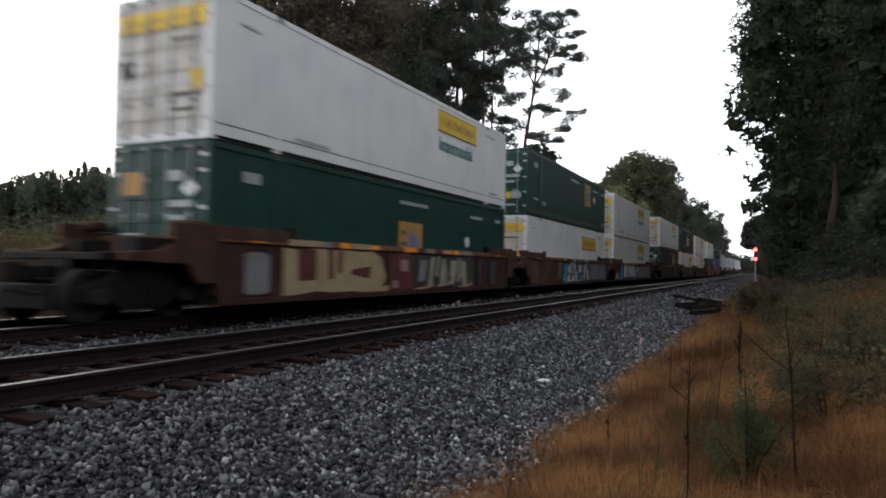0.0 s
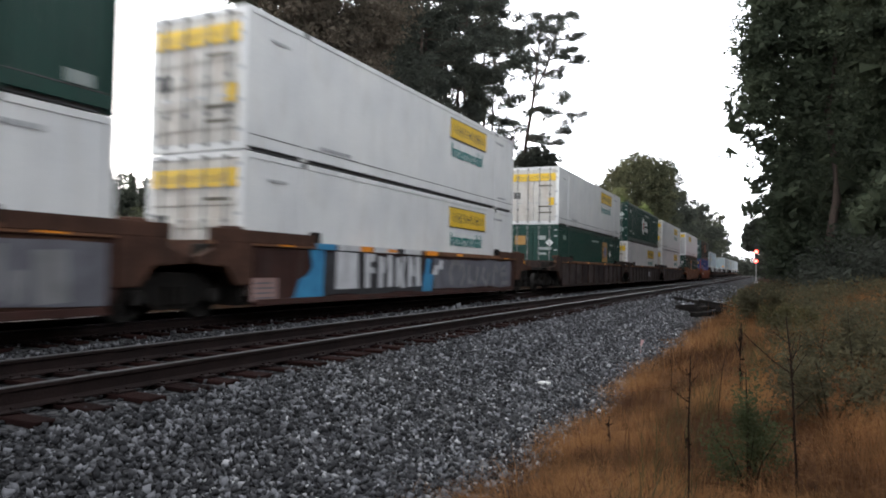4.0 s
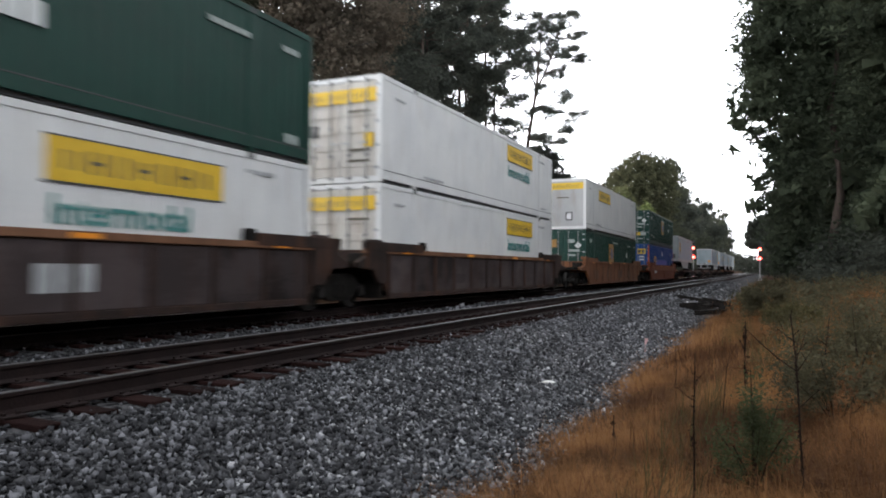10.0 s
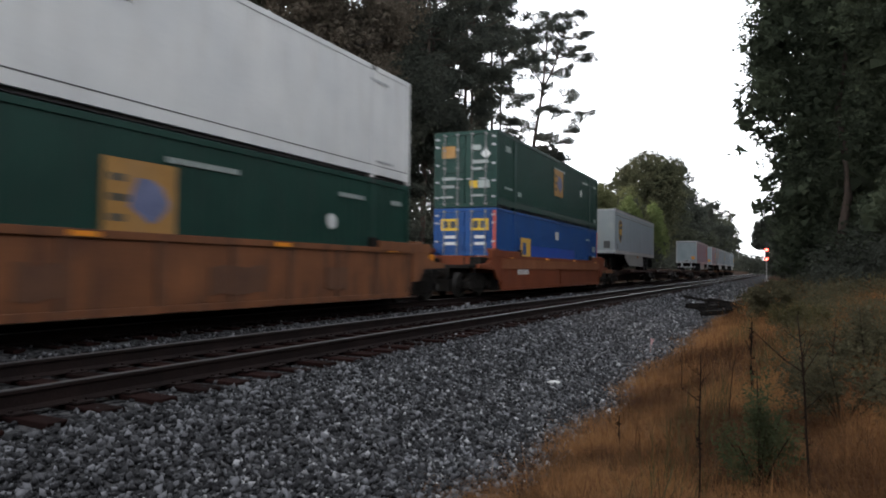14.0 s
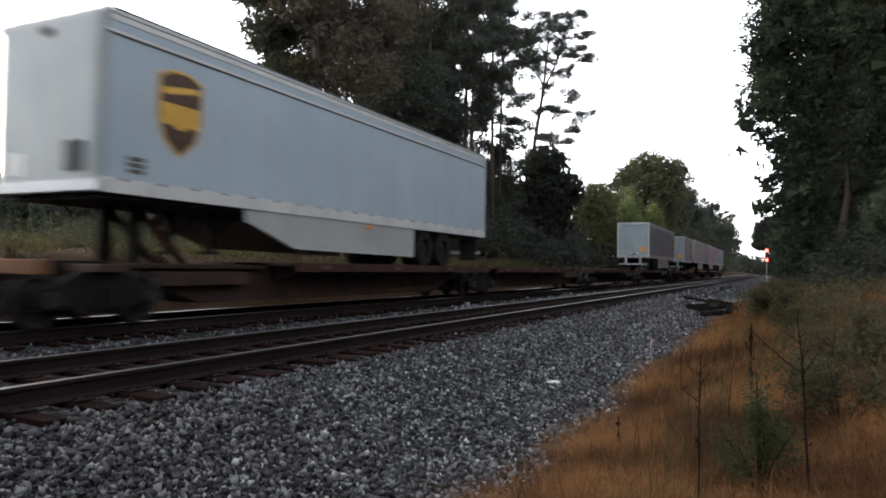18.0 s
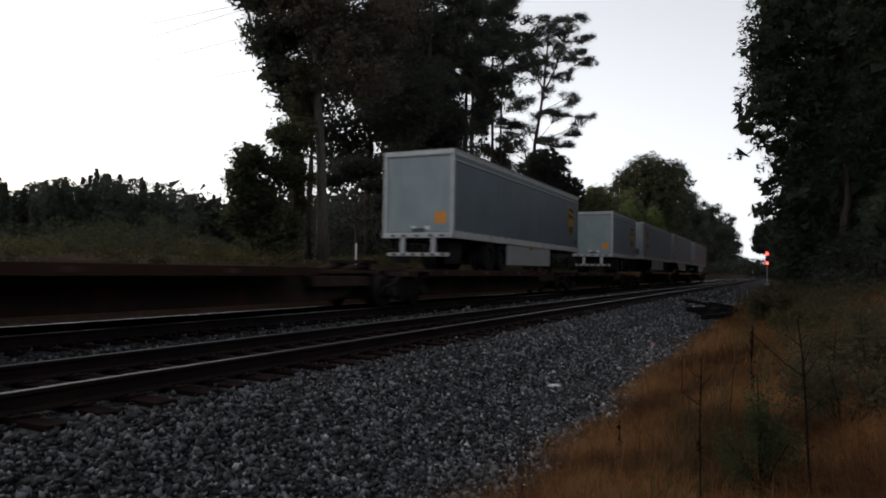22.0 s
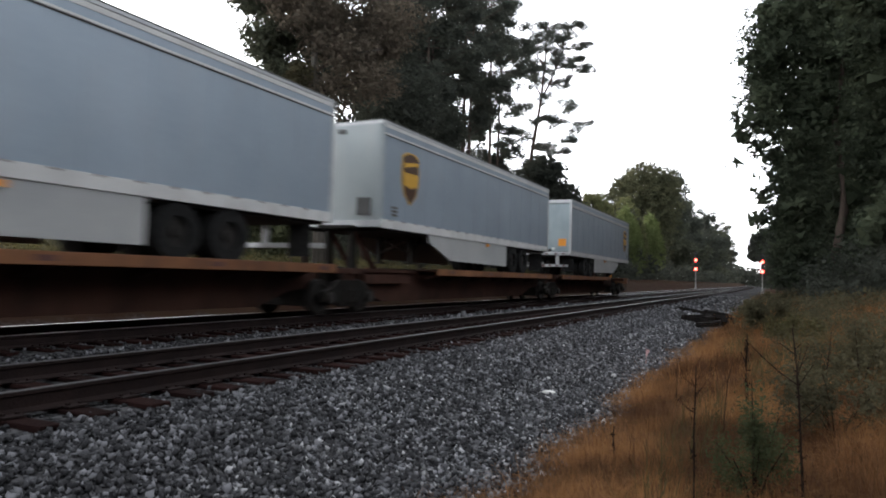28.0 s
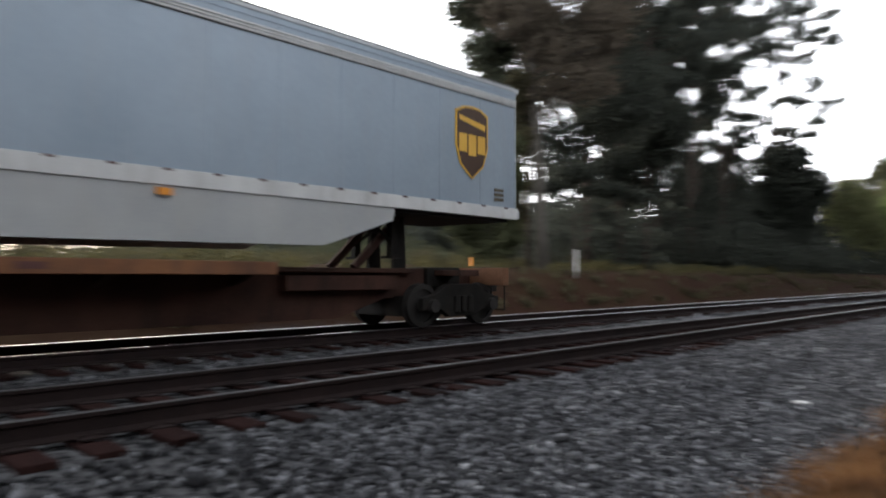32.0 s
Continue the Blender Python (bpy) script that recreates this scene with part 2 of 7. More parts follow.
CASTING = material("rusted_end_casting", (0.036, 0.018, 0.013), (0.085, 0.041, 0.027), 0.8, size=2.0, fine=16, bump=0.3,
                   stain=(0.03, 0.018, 0.014), stain_amount=0.7, spec=0.15)
PANEL = material("weathered_mauve_side_panel", (0.008, 0.006, 0.006), (0.082, 0.064, 0.064), 0.8, size=1.1, fine=14, bump=0.15, contrast=0.9, per_piece=0.6,
                 stain=(0.045, 0.022, 0.015), stain_amount=0.7, spec=0.15)
RUST_PANEL = material("rust_brown_side_panel", (0.040, 0.020, 0.013), (0.115, 0.052, 0.028), 0.8, size=0.9, fine=14, bump=0.15, contrast=0.8,
                      stain=(0.05, 0.03, 0.022), stain_amount=0.7, spec=0.15)
LOCK_ROD = material("dull_galvanised_rod", (0.16, 0.16, 0.16), (0.27, 0.27, 0.27), 0.5, 0.4, size=5, bump=0.05)
DEBRIS = material("charred_timber", (0.008, 0.007, 0.007), (0.022, 0.019, 0.017), 0.95, size=4, bump=0.5, spec=0.1)
POST = material("white_marker_post", (0.6, 0.6, 0.58), (0.74, 0.74, 0.72), 0.6, size=4, bump=0.1)
WIRE = material("black_cable", (0.02, 0.02, 0.022), (0.035, 0.035, 0.037), 0.7, bump=0.0)
SIGNAL_BLACK = material("black_signal_paint", (0.012, 0.012, 0.012), (0.025, 0.025, 0.025), 0.6, bump=0.05)
SIGNAL_POST = material("silver_signal_mast", (0.26, 0.26, 0.26), (0.38, 0.38, 0.38), 0.55, 0.2, bump=0.05)
RED_LAMP = glow("red_signal_lamp", (1.0, 0.030, 0.022), 26.0)


def foliage(name, dark, light, through_light=0.45, size=0.35, piece=0.32, contrast=0.7):
    m = material(name, dark, light, 0.75, size=size, fine=5, bump=0.0, contrast=contrast, per_piece=piece, spec=0.12)
    n, l = m.node_tree.nodes, m.node_tree.links
    b, out = n["Principled BSDF"], n["Material Output"]
    tr = n.new("ShaderNodeBsdfTranslucent")
    l.new(b.inputs["Base Color"].links[0].from_socket, tr.inputs["Color"])
    mx = n.new("ShaderNodeMixShader")
    mx.inputs["Fac"].default_value = through_light
    l.new(b.outputs[0], mx.inputs[1])
    l.new(tr.outputs[0], mx.inputs[2])
    l.new(mx.outputs[0], out.inputs["Surface"])
    return m


LEAF = foliage("hardwood_leaves", (0.040, 0.046, 0.034), (0.104, 0.111, 0.076))
LEAF_RUSSET = foliage("turning_russet_leaves", (0.066, 0.057, 0.045), (0.170, 0.140, 0.108))
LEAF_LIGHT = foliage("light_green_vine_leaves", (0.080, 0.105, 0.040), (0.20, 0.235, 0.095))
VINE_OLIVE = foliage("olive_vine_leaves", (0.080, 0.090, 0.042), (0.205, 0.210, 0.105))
# olive leaves of the far hardwood, their tone lifted to include the air's haze
HAZED_OLIVE = foliage("hazed_olive_leaves", (0.052, 0.058, 0.036), (0.130, 0.130, 0.074))
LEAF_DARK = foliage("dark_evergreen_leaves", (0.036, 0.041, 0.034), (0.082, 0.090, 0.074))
NEEDLE = foliage("pine_needles", (0.040, 0.046, 0.041), (0.096, 0.105, 0.086))
# paler than the near needles: distance haze is mixed into the colour
HAZED_NEEDLE = foliage("hazed_distant_needles", (0.054, 0.062, 0.050), (0.108, 0.120, 0.094))
LEAF_RIGHT = foliage("deep_green_leaves", (0.033, 0.043, 0.030), (0.086, 0.103, 0.065))
FIELD_LEAF = foliage("field_shrub_leaves", (0.034, 0.040, 0.024), (0.086, 0.094, 0.056), size=0.6)
WEED_LEAF = foliage("olive_weed_leaves", (0.050, 0.046, 0.028), (0.120, 0.108, 0.062), size=1.5)
UNDERSTOREY = foliage("dull_green_understorey_leaves", (0.040, 0.046, 0.025), (0.105, 0.112, 0.060))
BUSH_LEAF = foliage("grey_green_bush_leaves", (0.040, 0.050, 0.024), (0.100, 0.118, 0.056), size=2.5)
GRASS_DRY = foliage("dry_tan_grass", (0.050, 0.022, 0.010), (0.36, 0.182, 0.074), 0.35, 0.8, 0.18, 0.92)
GRASS_DEAD = foliage("dead_brown_grass", (0.035, 0.016, 0.009), (0.14, 0.062, 0.028), 0.3, 1.1, 0.25, 0.9)
GRASS_GREEN = foliage("fading_green_grass", (0.045, 0.042, 0.020), (0.13, 0.115, 0.05), 0.35, 1.0, 0.25)


# ---- mesh helpers ----
def box(bm, x0, x1, y0, y1, z0, z1):
    v = [bm.verts.new((x, y, z)) for z in (z0, z1) for y in (y0, y1) for x in (x0, x1)]
    for f in ((0, 2, 3, 1), (4, 5, 7, 6), (0, 1, 5, 4), (2, 6, 7, 3), (0, 4, 6, 2), (1, 3, 7, 5)):
        bm.faces.new([v[i] for i in f])
    return v


def prism(bm, outline, axis, a, b):
    """A flat outline pushed along one axis from a to b. Outline points are the two other coordinates in order."""
    def at(p, s):
        q = list(p)
        q.insert("xyz".index(axis), s)
        return q
    lo = [bm.verts.new(at(p, a)) for p in outline]
    hi = [bm.verts.new(at(p, b)) for p in outline]
    k = len(outline)
    bm.faces.new(lo)
    bm.faces.new(hi[::-1])
    for i in range(k):
        bm.faces.new((lo[i], hi[i], hi[(i + 1) % k], lo[(i + 1) % k]))


def tube(bm, points, radii, sides=8):
    """A tapered tube through points."""
    rings = []
    for i, (p, r) in enumerate(zip(points, radii)):
        a, b = Vector(points[max(i - 1, 0)]), Vector(points[min(i + 1, len(points) - 1)])
        q = (b - a).to_track_quat("Z", "Y")
        rings.append([bm.verts.new(Vector(p) + q @ Vector((r * math.cos(u), r * math.sin(u), 0)))
                      for u in [2 * math.pi * k / sides for k in range(sides)]])
    for r0, r1 in zip(rings, rings[1:]):
        for k in range(sides):
            bm.faces.new((r0[k], r0[(k + 1) % sides], r1[(k + 1) % sides], r1[k]))
    bm.faces.new(rings[0][::-1])
    bm.faces.new(rings[-1])


def disc(bm, centre, axis, r0, r1, half, sides=24):
    """A wheel-like ring or disc round an axis ('x', 'y' or 'z'): outer radius r0, inner radius r1 (0: solid)."""
    def at(r, u, s):
        a, b = r * math.cos(u), r * math.sin(u)
        p = {"x": (s, a, b), "y": (a, s, b), "z": (a, b, s)}[axis]
        return bm.verts.new((centre[0] + p[0], centre[1] + p[1], centre[2] + p[2]))
    us = [2 * math.pi * k / sides for k in range(sides)]
    o0, o1 = [at(r0, u, -half) for u in us], [at(r0, u, half) for u in us]
    for k in range(sides):
        j = (k + 1) % sides
        bm.faces.new((o0[k], o0[j], o1[j], o1[k]))
    if r1 <= 0:
        bm.faces.new(o0)
        bm.faces.new(o1[::-1])
        return
    i0, i1 = [at(r1, u, -half) for u in us], [at(r1, u, half) for u in us]
    for k in range(sides):
        j = (k + 1) % sides
        bm.faces.new((i0[j], i0[k], i1[k], i1[j]))
        bm.faces.new((o0[j], o0[k], i0[k], i0[j]))
        bm.faces.new((o1[k], o1[j], i1[j], i1[k]))


def finish(bm, name, mat, bevel=0.0, smooth=False):
    bmesh.ops.recalc_face_normals(bm, faces=bm.faces)
    if bevel:
        bmesh.ops.bevel(bm, geom=bm.edges[:], offset=bevel, segments=2, affect="EDGES", profile=0.6, clamp_overlap=True)
    me = bpy.data.meshes.new(name)
    bm.to_mesh(me)
    bm.free()
    if mat:
        me.materials.append(mat)
    if smooth:
        me.polygons.foreach_set("use_smooth", [True] * len(me.polygons))
    return me


def part(name, bm, mat, parent, label="", bevel=0.0, smooth=False):
    ob = new(name, finish(bm, name, mat, bevel, smooth))
    ob.parent = parent
    if label:
        tagged(ob, label)
    return ob


def bar(name, mat, parent, *dims, label="", bevel=0.0):
    bm = bmesh.new()
    box(bm, *dims)
    return part(name, bm, mat, parent, label, bevel)


def arrays(name, verts, faces, mat):
    """A mesh straight from numpy arrays; faces all have the same number of corners."""
    me = bpy.data.meshes.new(name)
    verts, faces = np.asarray(verts, np.float32), np.asarray(faces, np.int32)
    k = faces.shape[1]
    me.vertices.add(len(verts))
    me.vertices.foreach_set("co", verts.ravel())
    me.loops.add(faces.size)
    me.loops.foreach_set("vertex_index", faces.ravel())
    me.polygons.add(len(faces))
    me.polygons.foreach_set("loop_start", np.arange(0, faces.size, k, dtype=np.int32))
    me.polygons.foreach_set("loop_total", np.full(len(faces), k, np.int32))
    me.update(calc_edges=True)
    me.validate()
    me.materials.append(mat)
    return me


rng = np.random.default_rng(7)


def rotations(n, tilt=1.0):
    """n random rotation matrices; tilt < 1 keeps them nearer to upright."""
    a, b, c = rng.uniform(0, 2 * np.pi, n), rng.normal(0, 1, n) * tilt, rng.normal(0, 1, n) * tilt
    ca, sa, cb, sb, cc, sc = np.cos(a), np.sin(a), np.cos(b), np.sin(b), np.cos(c), np.sin(c)
    z, o = np.zeros(n), np.ones(n)
    rz = np.stack([ca, -sa, z, sa, ca, z, z, z, o], 1).reshape(n, 3, 3)
    rx = np.stack([o, z, z, z, cb, -sb, z, sb, cb], 1).reshape(n, 3, 3)
    ry = np.stack([cc, z, sc, z, o, z, -sc, z, cc], 1).reshape(n, 3, 3)
    return rz @ rx @ ry


# ---- ground ----
PROFILE_X = (-900, -300, -90, -40, -22, -18.2, -16.4, -15.6, -14.6, -13.7, -12.5, -12.0, -9.4, -8.5, -7.7, -5.0, -4.3, -2.7, -2.2,
             -1.0, 0.2, 1.5, 3.5, 8, 60, 900)
PROFILE_Z = (6, 4, 1.9, 1.5, 1.35, 1.25, 1.12, 0.80, 0.0, -0.45, -0.34, -0.235, -0.235, -0.40, -0.235, -0.235, -0.34, -0.72, -0.76,
             -0.62, -0.42, -0.16, 0.25, 0.8, 2.5, 9)


def ground_z(x, y):
    x, y = np.asarray(x, float), np.asarray(y, float)
    z = np.interp(x, PROFILE_X, PROFILE_Z)
    rough = np.clip((np.abs(x + 8.5) - 6.6) / 3.0, 0, 1)
    return z + rough * (0.06 * np.sin(x * 1.7 + y * 0.9) + 0.07 * np.sin(y * 0.63 - x * 0.4) + 0.04 * np.sin(y * 2.1 + x))


def ground_sheet():
    xs = np.unique(np.concatenate([np.linspace(-900, -100, 9), np.linspace(-100, -25, 26), np.linspace(-25, 8, 111),
                                   np.linspace(8, 100, 24), np.linspace(100, 900, 9)]))
    ys = np.unique(np.concatenate([np.linspace(-300, -10, 12), np.linspace(-10, 40, 126), np.linspace(40, 160, 61),
                                   np.linspace(160, 1600, 30)]))
    gx, gy = np.meshgrid(xs, ys)
    v = np.stack([gx.ravel(), gy.ravel(), ground_z(gx, gy).ravel()], 1)
    w = len(xs)
    i = (np.arange(len(ys) - 1)[:, None] * w + np.arange(w - 1)[None]).ravel()
    ob = new("ground", arrays("ground", v, np.stack([i, i + 1, i + w + 1, i + w], 1), ground_material()))
    ob.data.polygons.foreach_set("use_smooth", [True] * len(ob.data.polygons))
    return tagged(ob, "grey crushed-stone ballast bed between grassy earth banks", "ground", kind="structure")


def ground_material():
    m = material("ballast_and_earth", (0.007, 0.007, 0.008), (0.085, 0.085, 0.088), 0.95, size=9, fine=38, bump=0.9, contrast=0.9, spec=0.03)
    n, l = m.node_tree.nodes, m.node_tree.links
    b = n["Principled BSDF"]
    stone = b.inputs["Base Color"].links[0].from_socket
    co = n.new("ShaderNodeTexCoord")
    sep = n.new("ShaderNodeSeparateXYZ")
    l.new(co.outputs["Object"], sep.inputs[0])
    wob = n.new("ShaderNodeTexNoise")
    wob.inputs["Scale"].default_value = 0.8
    l.new(co.outputs["Object"], wob.inputs["Vector"])
    x = n.new("ShaderNodeMath")
    x.operation = "MULTIPLY_ADD"
    l.new(wob.outputs["Fac"], x.inputs[0])
    x.inputs[1].default_value = 1.4
    l.new(sep.outputs["X"], x.inputs[2])
    # earth outside the ballast bed on both sides
    right = n.new("ShaderNodeMapRange")
    right.inputs["From Min"].default_value, right.inputs["From Max"].default_value = -1.7, -1.2
    l.new(x.outputs[0], right.inputs["Value"])
    left = n.new("ShaderNodeMapRange")
    left.inputs["From Min"].default_value, left.inputs["From Max"].default_value = -12.9, -13.5
    l.new(x.outputs[0], left.inputs["Value"])
    both = n.new("ShaderNodeMath")
    both.operation = "MAXIMUM"
    l.new(right.outputs[0], both.inputs[0])
    l.new(left.outputs[0], both.inputs[1])
    earth = n.new("ShaderNodeTexNoise")
    earth.inputs["Scale"].default_value, earth.inputs["Detail"].default_value = 0.5, 6
    l.new(co.outputs["Object"], earth.inputs["Vector"])
    ramp = n.new("ShaderNodeValToRGB")
    ramp.color_ramp.elements[0].position, ramp.color_ramp.elements[1].position = 0.35, 0.65
    ramp.color_ramp.elements[0].color = (0.034, 0.017, 0.012, 1)
    ramp.color_ramp.elements[1].color = (0.038, 0.024, 0.014, 1)
    l.new(earth.outputs["Fac"], ramp.inputs["Fac"])
    mix = n.new("ShaderNodeMixRGB")
    l.new(both.outputs[0], mix.inputs["Fac"])
    l.new(stone, mix.inputs["Color1"])
    l.new(ramp.outputs["Color"], mix.inputs["Color2"])
    l.new(mix.outputs["Color"], b.inputs["Base Color"])
    return m


ground_sheet()


# ---- track ----
RAIL_OUTLINE = ((-0.07, -0.185), (0.07, -0.185), (0.07, -0.172), (0.012, -0.145), (0.010, -0.05), (0.035, -0.038),
                (0.036, -0.006), (0.028, 0.0), (-0.028, 0.0), (-0.036, -0.006), (-0.035, -0.038), (-0.010, -0.05),
                (-0.012, -0.145), (-0.07, -0.172))


def rail(x, label, head):
    bm = bmesh.new()
    prism(bm, [(x + a, b) for a, b in RAIL_OUTLINE], "y", -40, 440)
    me = finish(bm, "rail", RAIL)
    me.materials.append(head)
    for p in me.polygons:
        if p.normal.z > 0.5 and p.center.z > -0.01:
            p.material_index = 1
    return tagged(new("rail", me), label, "rail", "rails of the two tracks", "structure")


for cx, label, head in ((NEAR_X, "rusty steel rail with a dull worn head on wooden ties", RAIL_DULL),
                  (FAR_X, "steel rail of the busy track with a polished head", RAIL_TOP)):
    for side in (-1, 1):
        rail(cx + side * 0.7525, label, head)


def tie_mesh():
    bm = bmesh.new()
    for v in box(bm, -1.3, 1.3, -0.115, 0.115, -0.36, -0.19):
        v.co += Vector((rng.uniform(-0.03, 0.03), rng.uniform(-0.012, 0.012), rng.uniform(-0.012, 0.006)))
    me = finish(bm, "tie", TIE, 0.012)
    return me


def tie_plate_mesh():
    bm = bmesh.new()
    box(bm, -0.17, 0.17, -0.095, 0.095, -0.191, -0.176)
    for dx in (-0.1, 0.1):
        for dy in (-0.06, 0.06):
            box(bm, dx - 0.014, dx + 0.014, dy - 0.014, dy + 0.014, -0.178, -0.155)
    return finish(bm, "tie_plate", RAIL)


TIES = [tie_mesh() for _ in range(6)]
PLATE = tie_plate_mesh()


def ties(cx, name):
    bed = tagged(new(name), "row of weathered red-brown wooden railway ties in ballast", "railway ties", kind="structure")
    for k in range(150):
        y = 0.4 + k * 0.535 + rng.uniform(-0.04, 0.04)
        ob = new("tie", TIES[k % 6])
        ob.matrix_basis = pose(cx + rng.uniform(-0.05, 0.05), y, rng.uniform(-0.012, 0.008), 0, 0, rng.uniform(-1.2, 1.2))
        ob.parent = bed
        if k < 40:
            for side in (-1, 1):
                pl = new("tie_plate", PLATE)
                pl.matrix_basis = pose(cx + side * 0.7525, y, 0.004)
                pl.parent = bed
    bm = bmesh.new()
    for k in range(-20, 0):
        box(bm, cx - 1.3, cx + 1.3, k * 0.535 + 0.28, k * 0.535 + 0.51, -0.36, -0.19)
    for k in range(150, 815):
        box(bm, cx - 1.3, cx + 1.3, k * 0.535 + 0.28, k * 0.535 + 0.51, -0.36, -0.19)
    far = new("far_ties", finish(bm, "far_ties", TIE))
    far.parent = bed
    tagged(far, kind="stuff")


ties(NEAR_X, "near_track_ties")
ties(FAR_X, "far_track_ties")

STONE_SHAPE = np.array([(1, 0, 0), (0, 1, 0), (-1, 0, 0), (0, -1, 0), (0, 0, 1), (0, 0, -1)], float)
STONE_FACES = np.array([(0, 1, 4), (1, 2, 4), (2, 3, 4), (3, 0, 4), (1, 0, 5), (2, 1, 5), (3, 2, 5), (0, 3, 5)])


def ballast(name, areas, label, mat):
    """Crushed stones lying on the ground: areas are (x0, x1, y0, y1, stones per square metre, half size)."""
    vs, fs, start = [], [], 0
    for x0, x1, y0, y1, density, half in areas:
        n = int((x1 - x0) * (y1 - y0) * density)
        x, y = rng.uniform(x0, x1, n), rng.uniform(y0, y1, n)
        edge = np.where(x > -2.6, rng.uniform(0, 1, n) > (x + 2.6) / 1.1, True)
        x, y = x[edge], y[edge]
        n = len(x)
        s = half * np.clip(rng.lognormal(0, 0.28, n), 0.5, 1.6)
        shape = (STONE_SHAPE[None] + rng.uniform(-0.42, 0.42, (n, 6, 3))) * rng.uniform(0.65, 1.3, (n, 1, 3))
        pts = np.einsum("nij,nkj->nki", rotations(n), shape * s[:, None, None])
        pts += np.stack([x, y, ground_z(x, y) + s * rng.uniform(0.0, 0.95, n)], 1)[:, None]
        vs.append(pts.reshape(-1, 3))
        fs.append((STONE_FACES[None] + (start + np.arange(n) * 6)[:, None, None]).reshape(-1, 3))
        start += n * 6
    ob = new(name, arrays(name, np.concatenate(vs), np.concatenate(fs), mat))
    tagged(ob, label, "ballast", kind="stuff")


ballast("ballast", [(-4.97, -1.7, 2.6, 9.0, 880, 0.0245), (-4.97, -1.6, 9.0, 17.0, 560, 0.028), (-4.97, -1.5, 17.0, 34.0, 300, 0.031),
                    (-4.97, -1.5, 34, 90, 36, 0.06), (-4.97, -1.7, 0.0, 2.6, 110, 0.034), (-5.6, -4.97, 2.0, 17.0, 60, 0.022), (-5.6, -4.97, 17.0, 40.0, 40, 0.03),
                    (-9.3, -7.6, 2.0, 20.0, 210, 0.030), (-9.3, -7.6, 20, 60, 50, 0.055),
                    (-11.9, -9.5, 3.0, 20, 40, 0.03), (-13.3, -12.0, 4, 24, 80, 0.035)],
        "loose dark grey crushed stone with pale and bluish pieces", STONE)
ballast("pale_ballast", [(-3.7, -1.7, 2.6, 9.0, 330, 0.0225), (-3.4, -1.6, 9.0, 17.0, 290, 0.024), (-3.6, -1.5, 17.0, 34.0, 150, 0.028), (-3.6, -1.5, 34, 90, 20, 0.06),
                         (-4.45, -3.95, 4.5, 26.0, 150, 0.023), (-4.3, -4.05, 6.0, 22.0, 130, 0.023)],
        "paler dusty crushed stone along the grass edge and in a low ridge", PALE_STONE)


# ---- the train ----
moving = []          # thing, its place along the train at 0 s, x, z, turn
wheelsets = []       # wheelset, its place along its truck
BOX_L, BOX_W, BOX_H = 16.15, 2.59, 2.90


def mark(name, mat, parent, y0, y1, z0, z1, x=BOX_W / 2, lift=0.006, label=""):
    """A thin painted or stuck-on field on the +x side of a box."""
    return bar(name, mat, parent, x - 0.01, x + lift, y0, y1, z0, z1, label=label)


def end_mark(name, mat, parent, x0, x1, z0, z1, y=-BOX_L / 2, lift=0.006, label=""):
    return bar(name, mat, parent, x0, x1, y - lift, y + 0.01, z0, z1, label=label)


def lettering(name, text, mat, parent, y, z, size, x, label=""):
    """Upright words on the +x side that run along +y."""
    cu = bpy.data.curves.new(name, "FONT")
    cu.body, cu.size, cu.extrude, cu.offset, cu.resolution_u = text, size, 0.002, 0.012, 3
    tmp = new("lettering", cu)
    me = bpy.data.meshes.new_from_object(tmp.evaluated_get(bpy.context.evaluated_depsgraph_get()))
    bpy.data.objects.remove(tmp)
    me.materials.clear()
    me.materials.append(mat)
    ob = new(name, me)
    ob.parent = parent
    ob.matrix_basis = pose(x + 0.008, y, z, 90, 0, 90)
    return tagged(ob, label) if label else ob


def bars(name, mat, parent, y, z, count, w, h, gap, x=BOX_W / 2, lift=0.010):
    """Unreadable writing: a row of plain bars along the side."""
    for k in range(count):
        bar(name, mat, parent, x - 0.01, x + lift, y + k * (w + gap), y + k * (w + gap) + w, z, z + h)


def wall_outline(pitch, depth, y0, y1):
    """Corrugated wall in plan: x offset against y."""
    pts, y = [], y0
    while y < y1 - pitch * 0.5:
        pts += [(0, y), (0, y + pitch * 0.40), (-depth, y + pitch * 0.5), (-depth, y + pitch * 0.9)]
        y += pitch
    return pts + [(0, y1)]


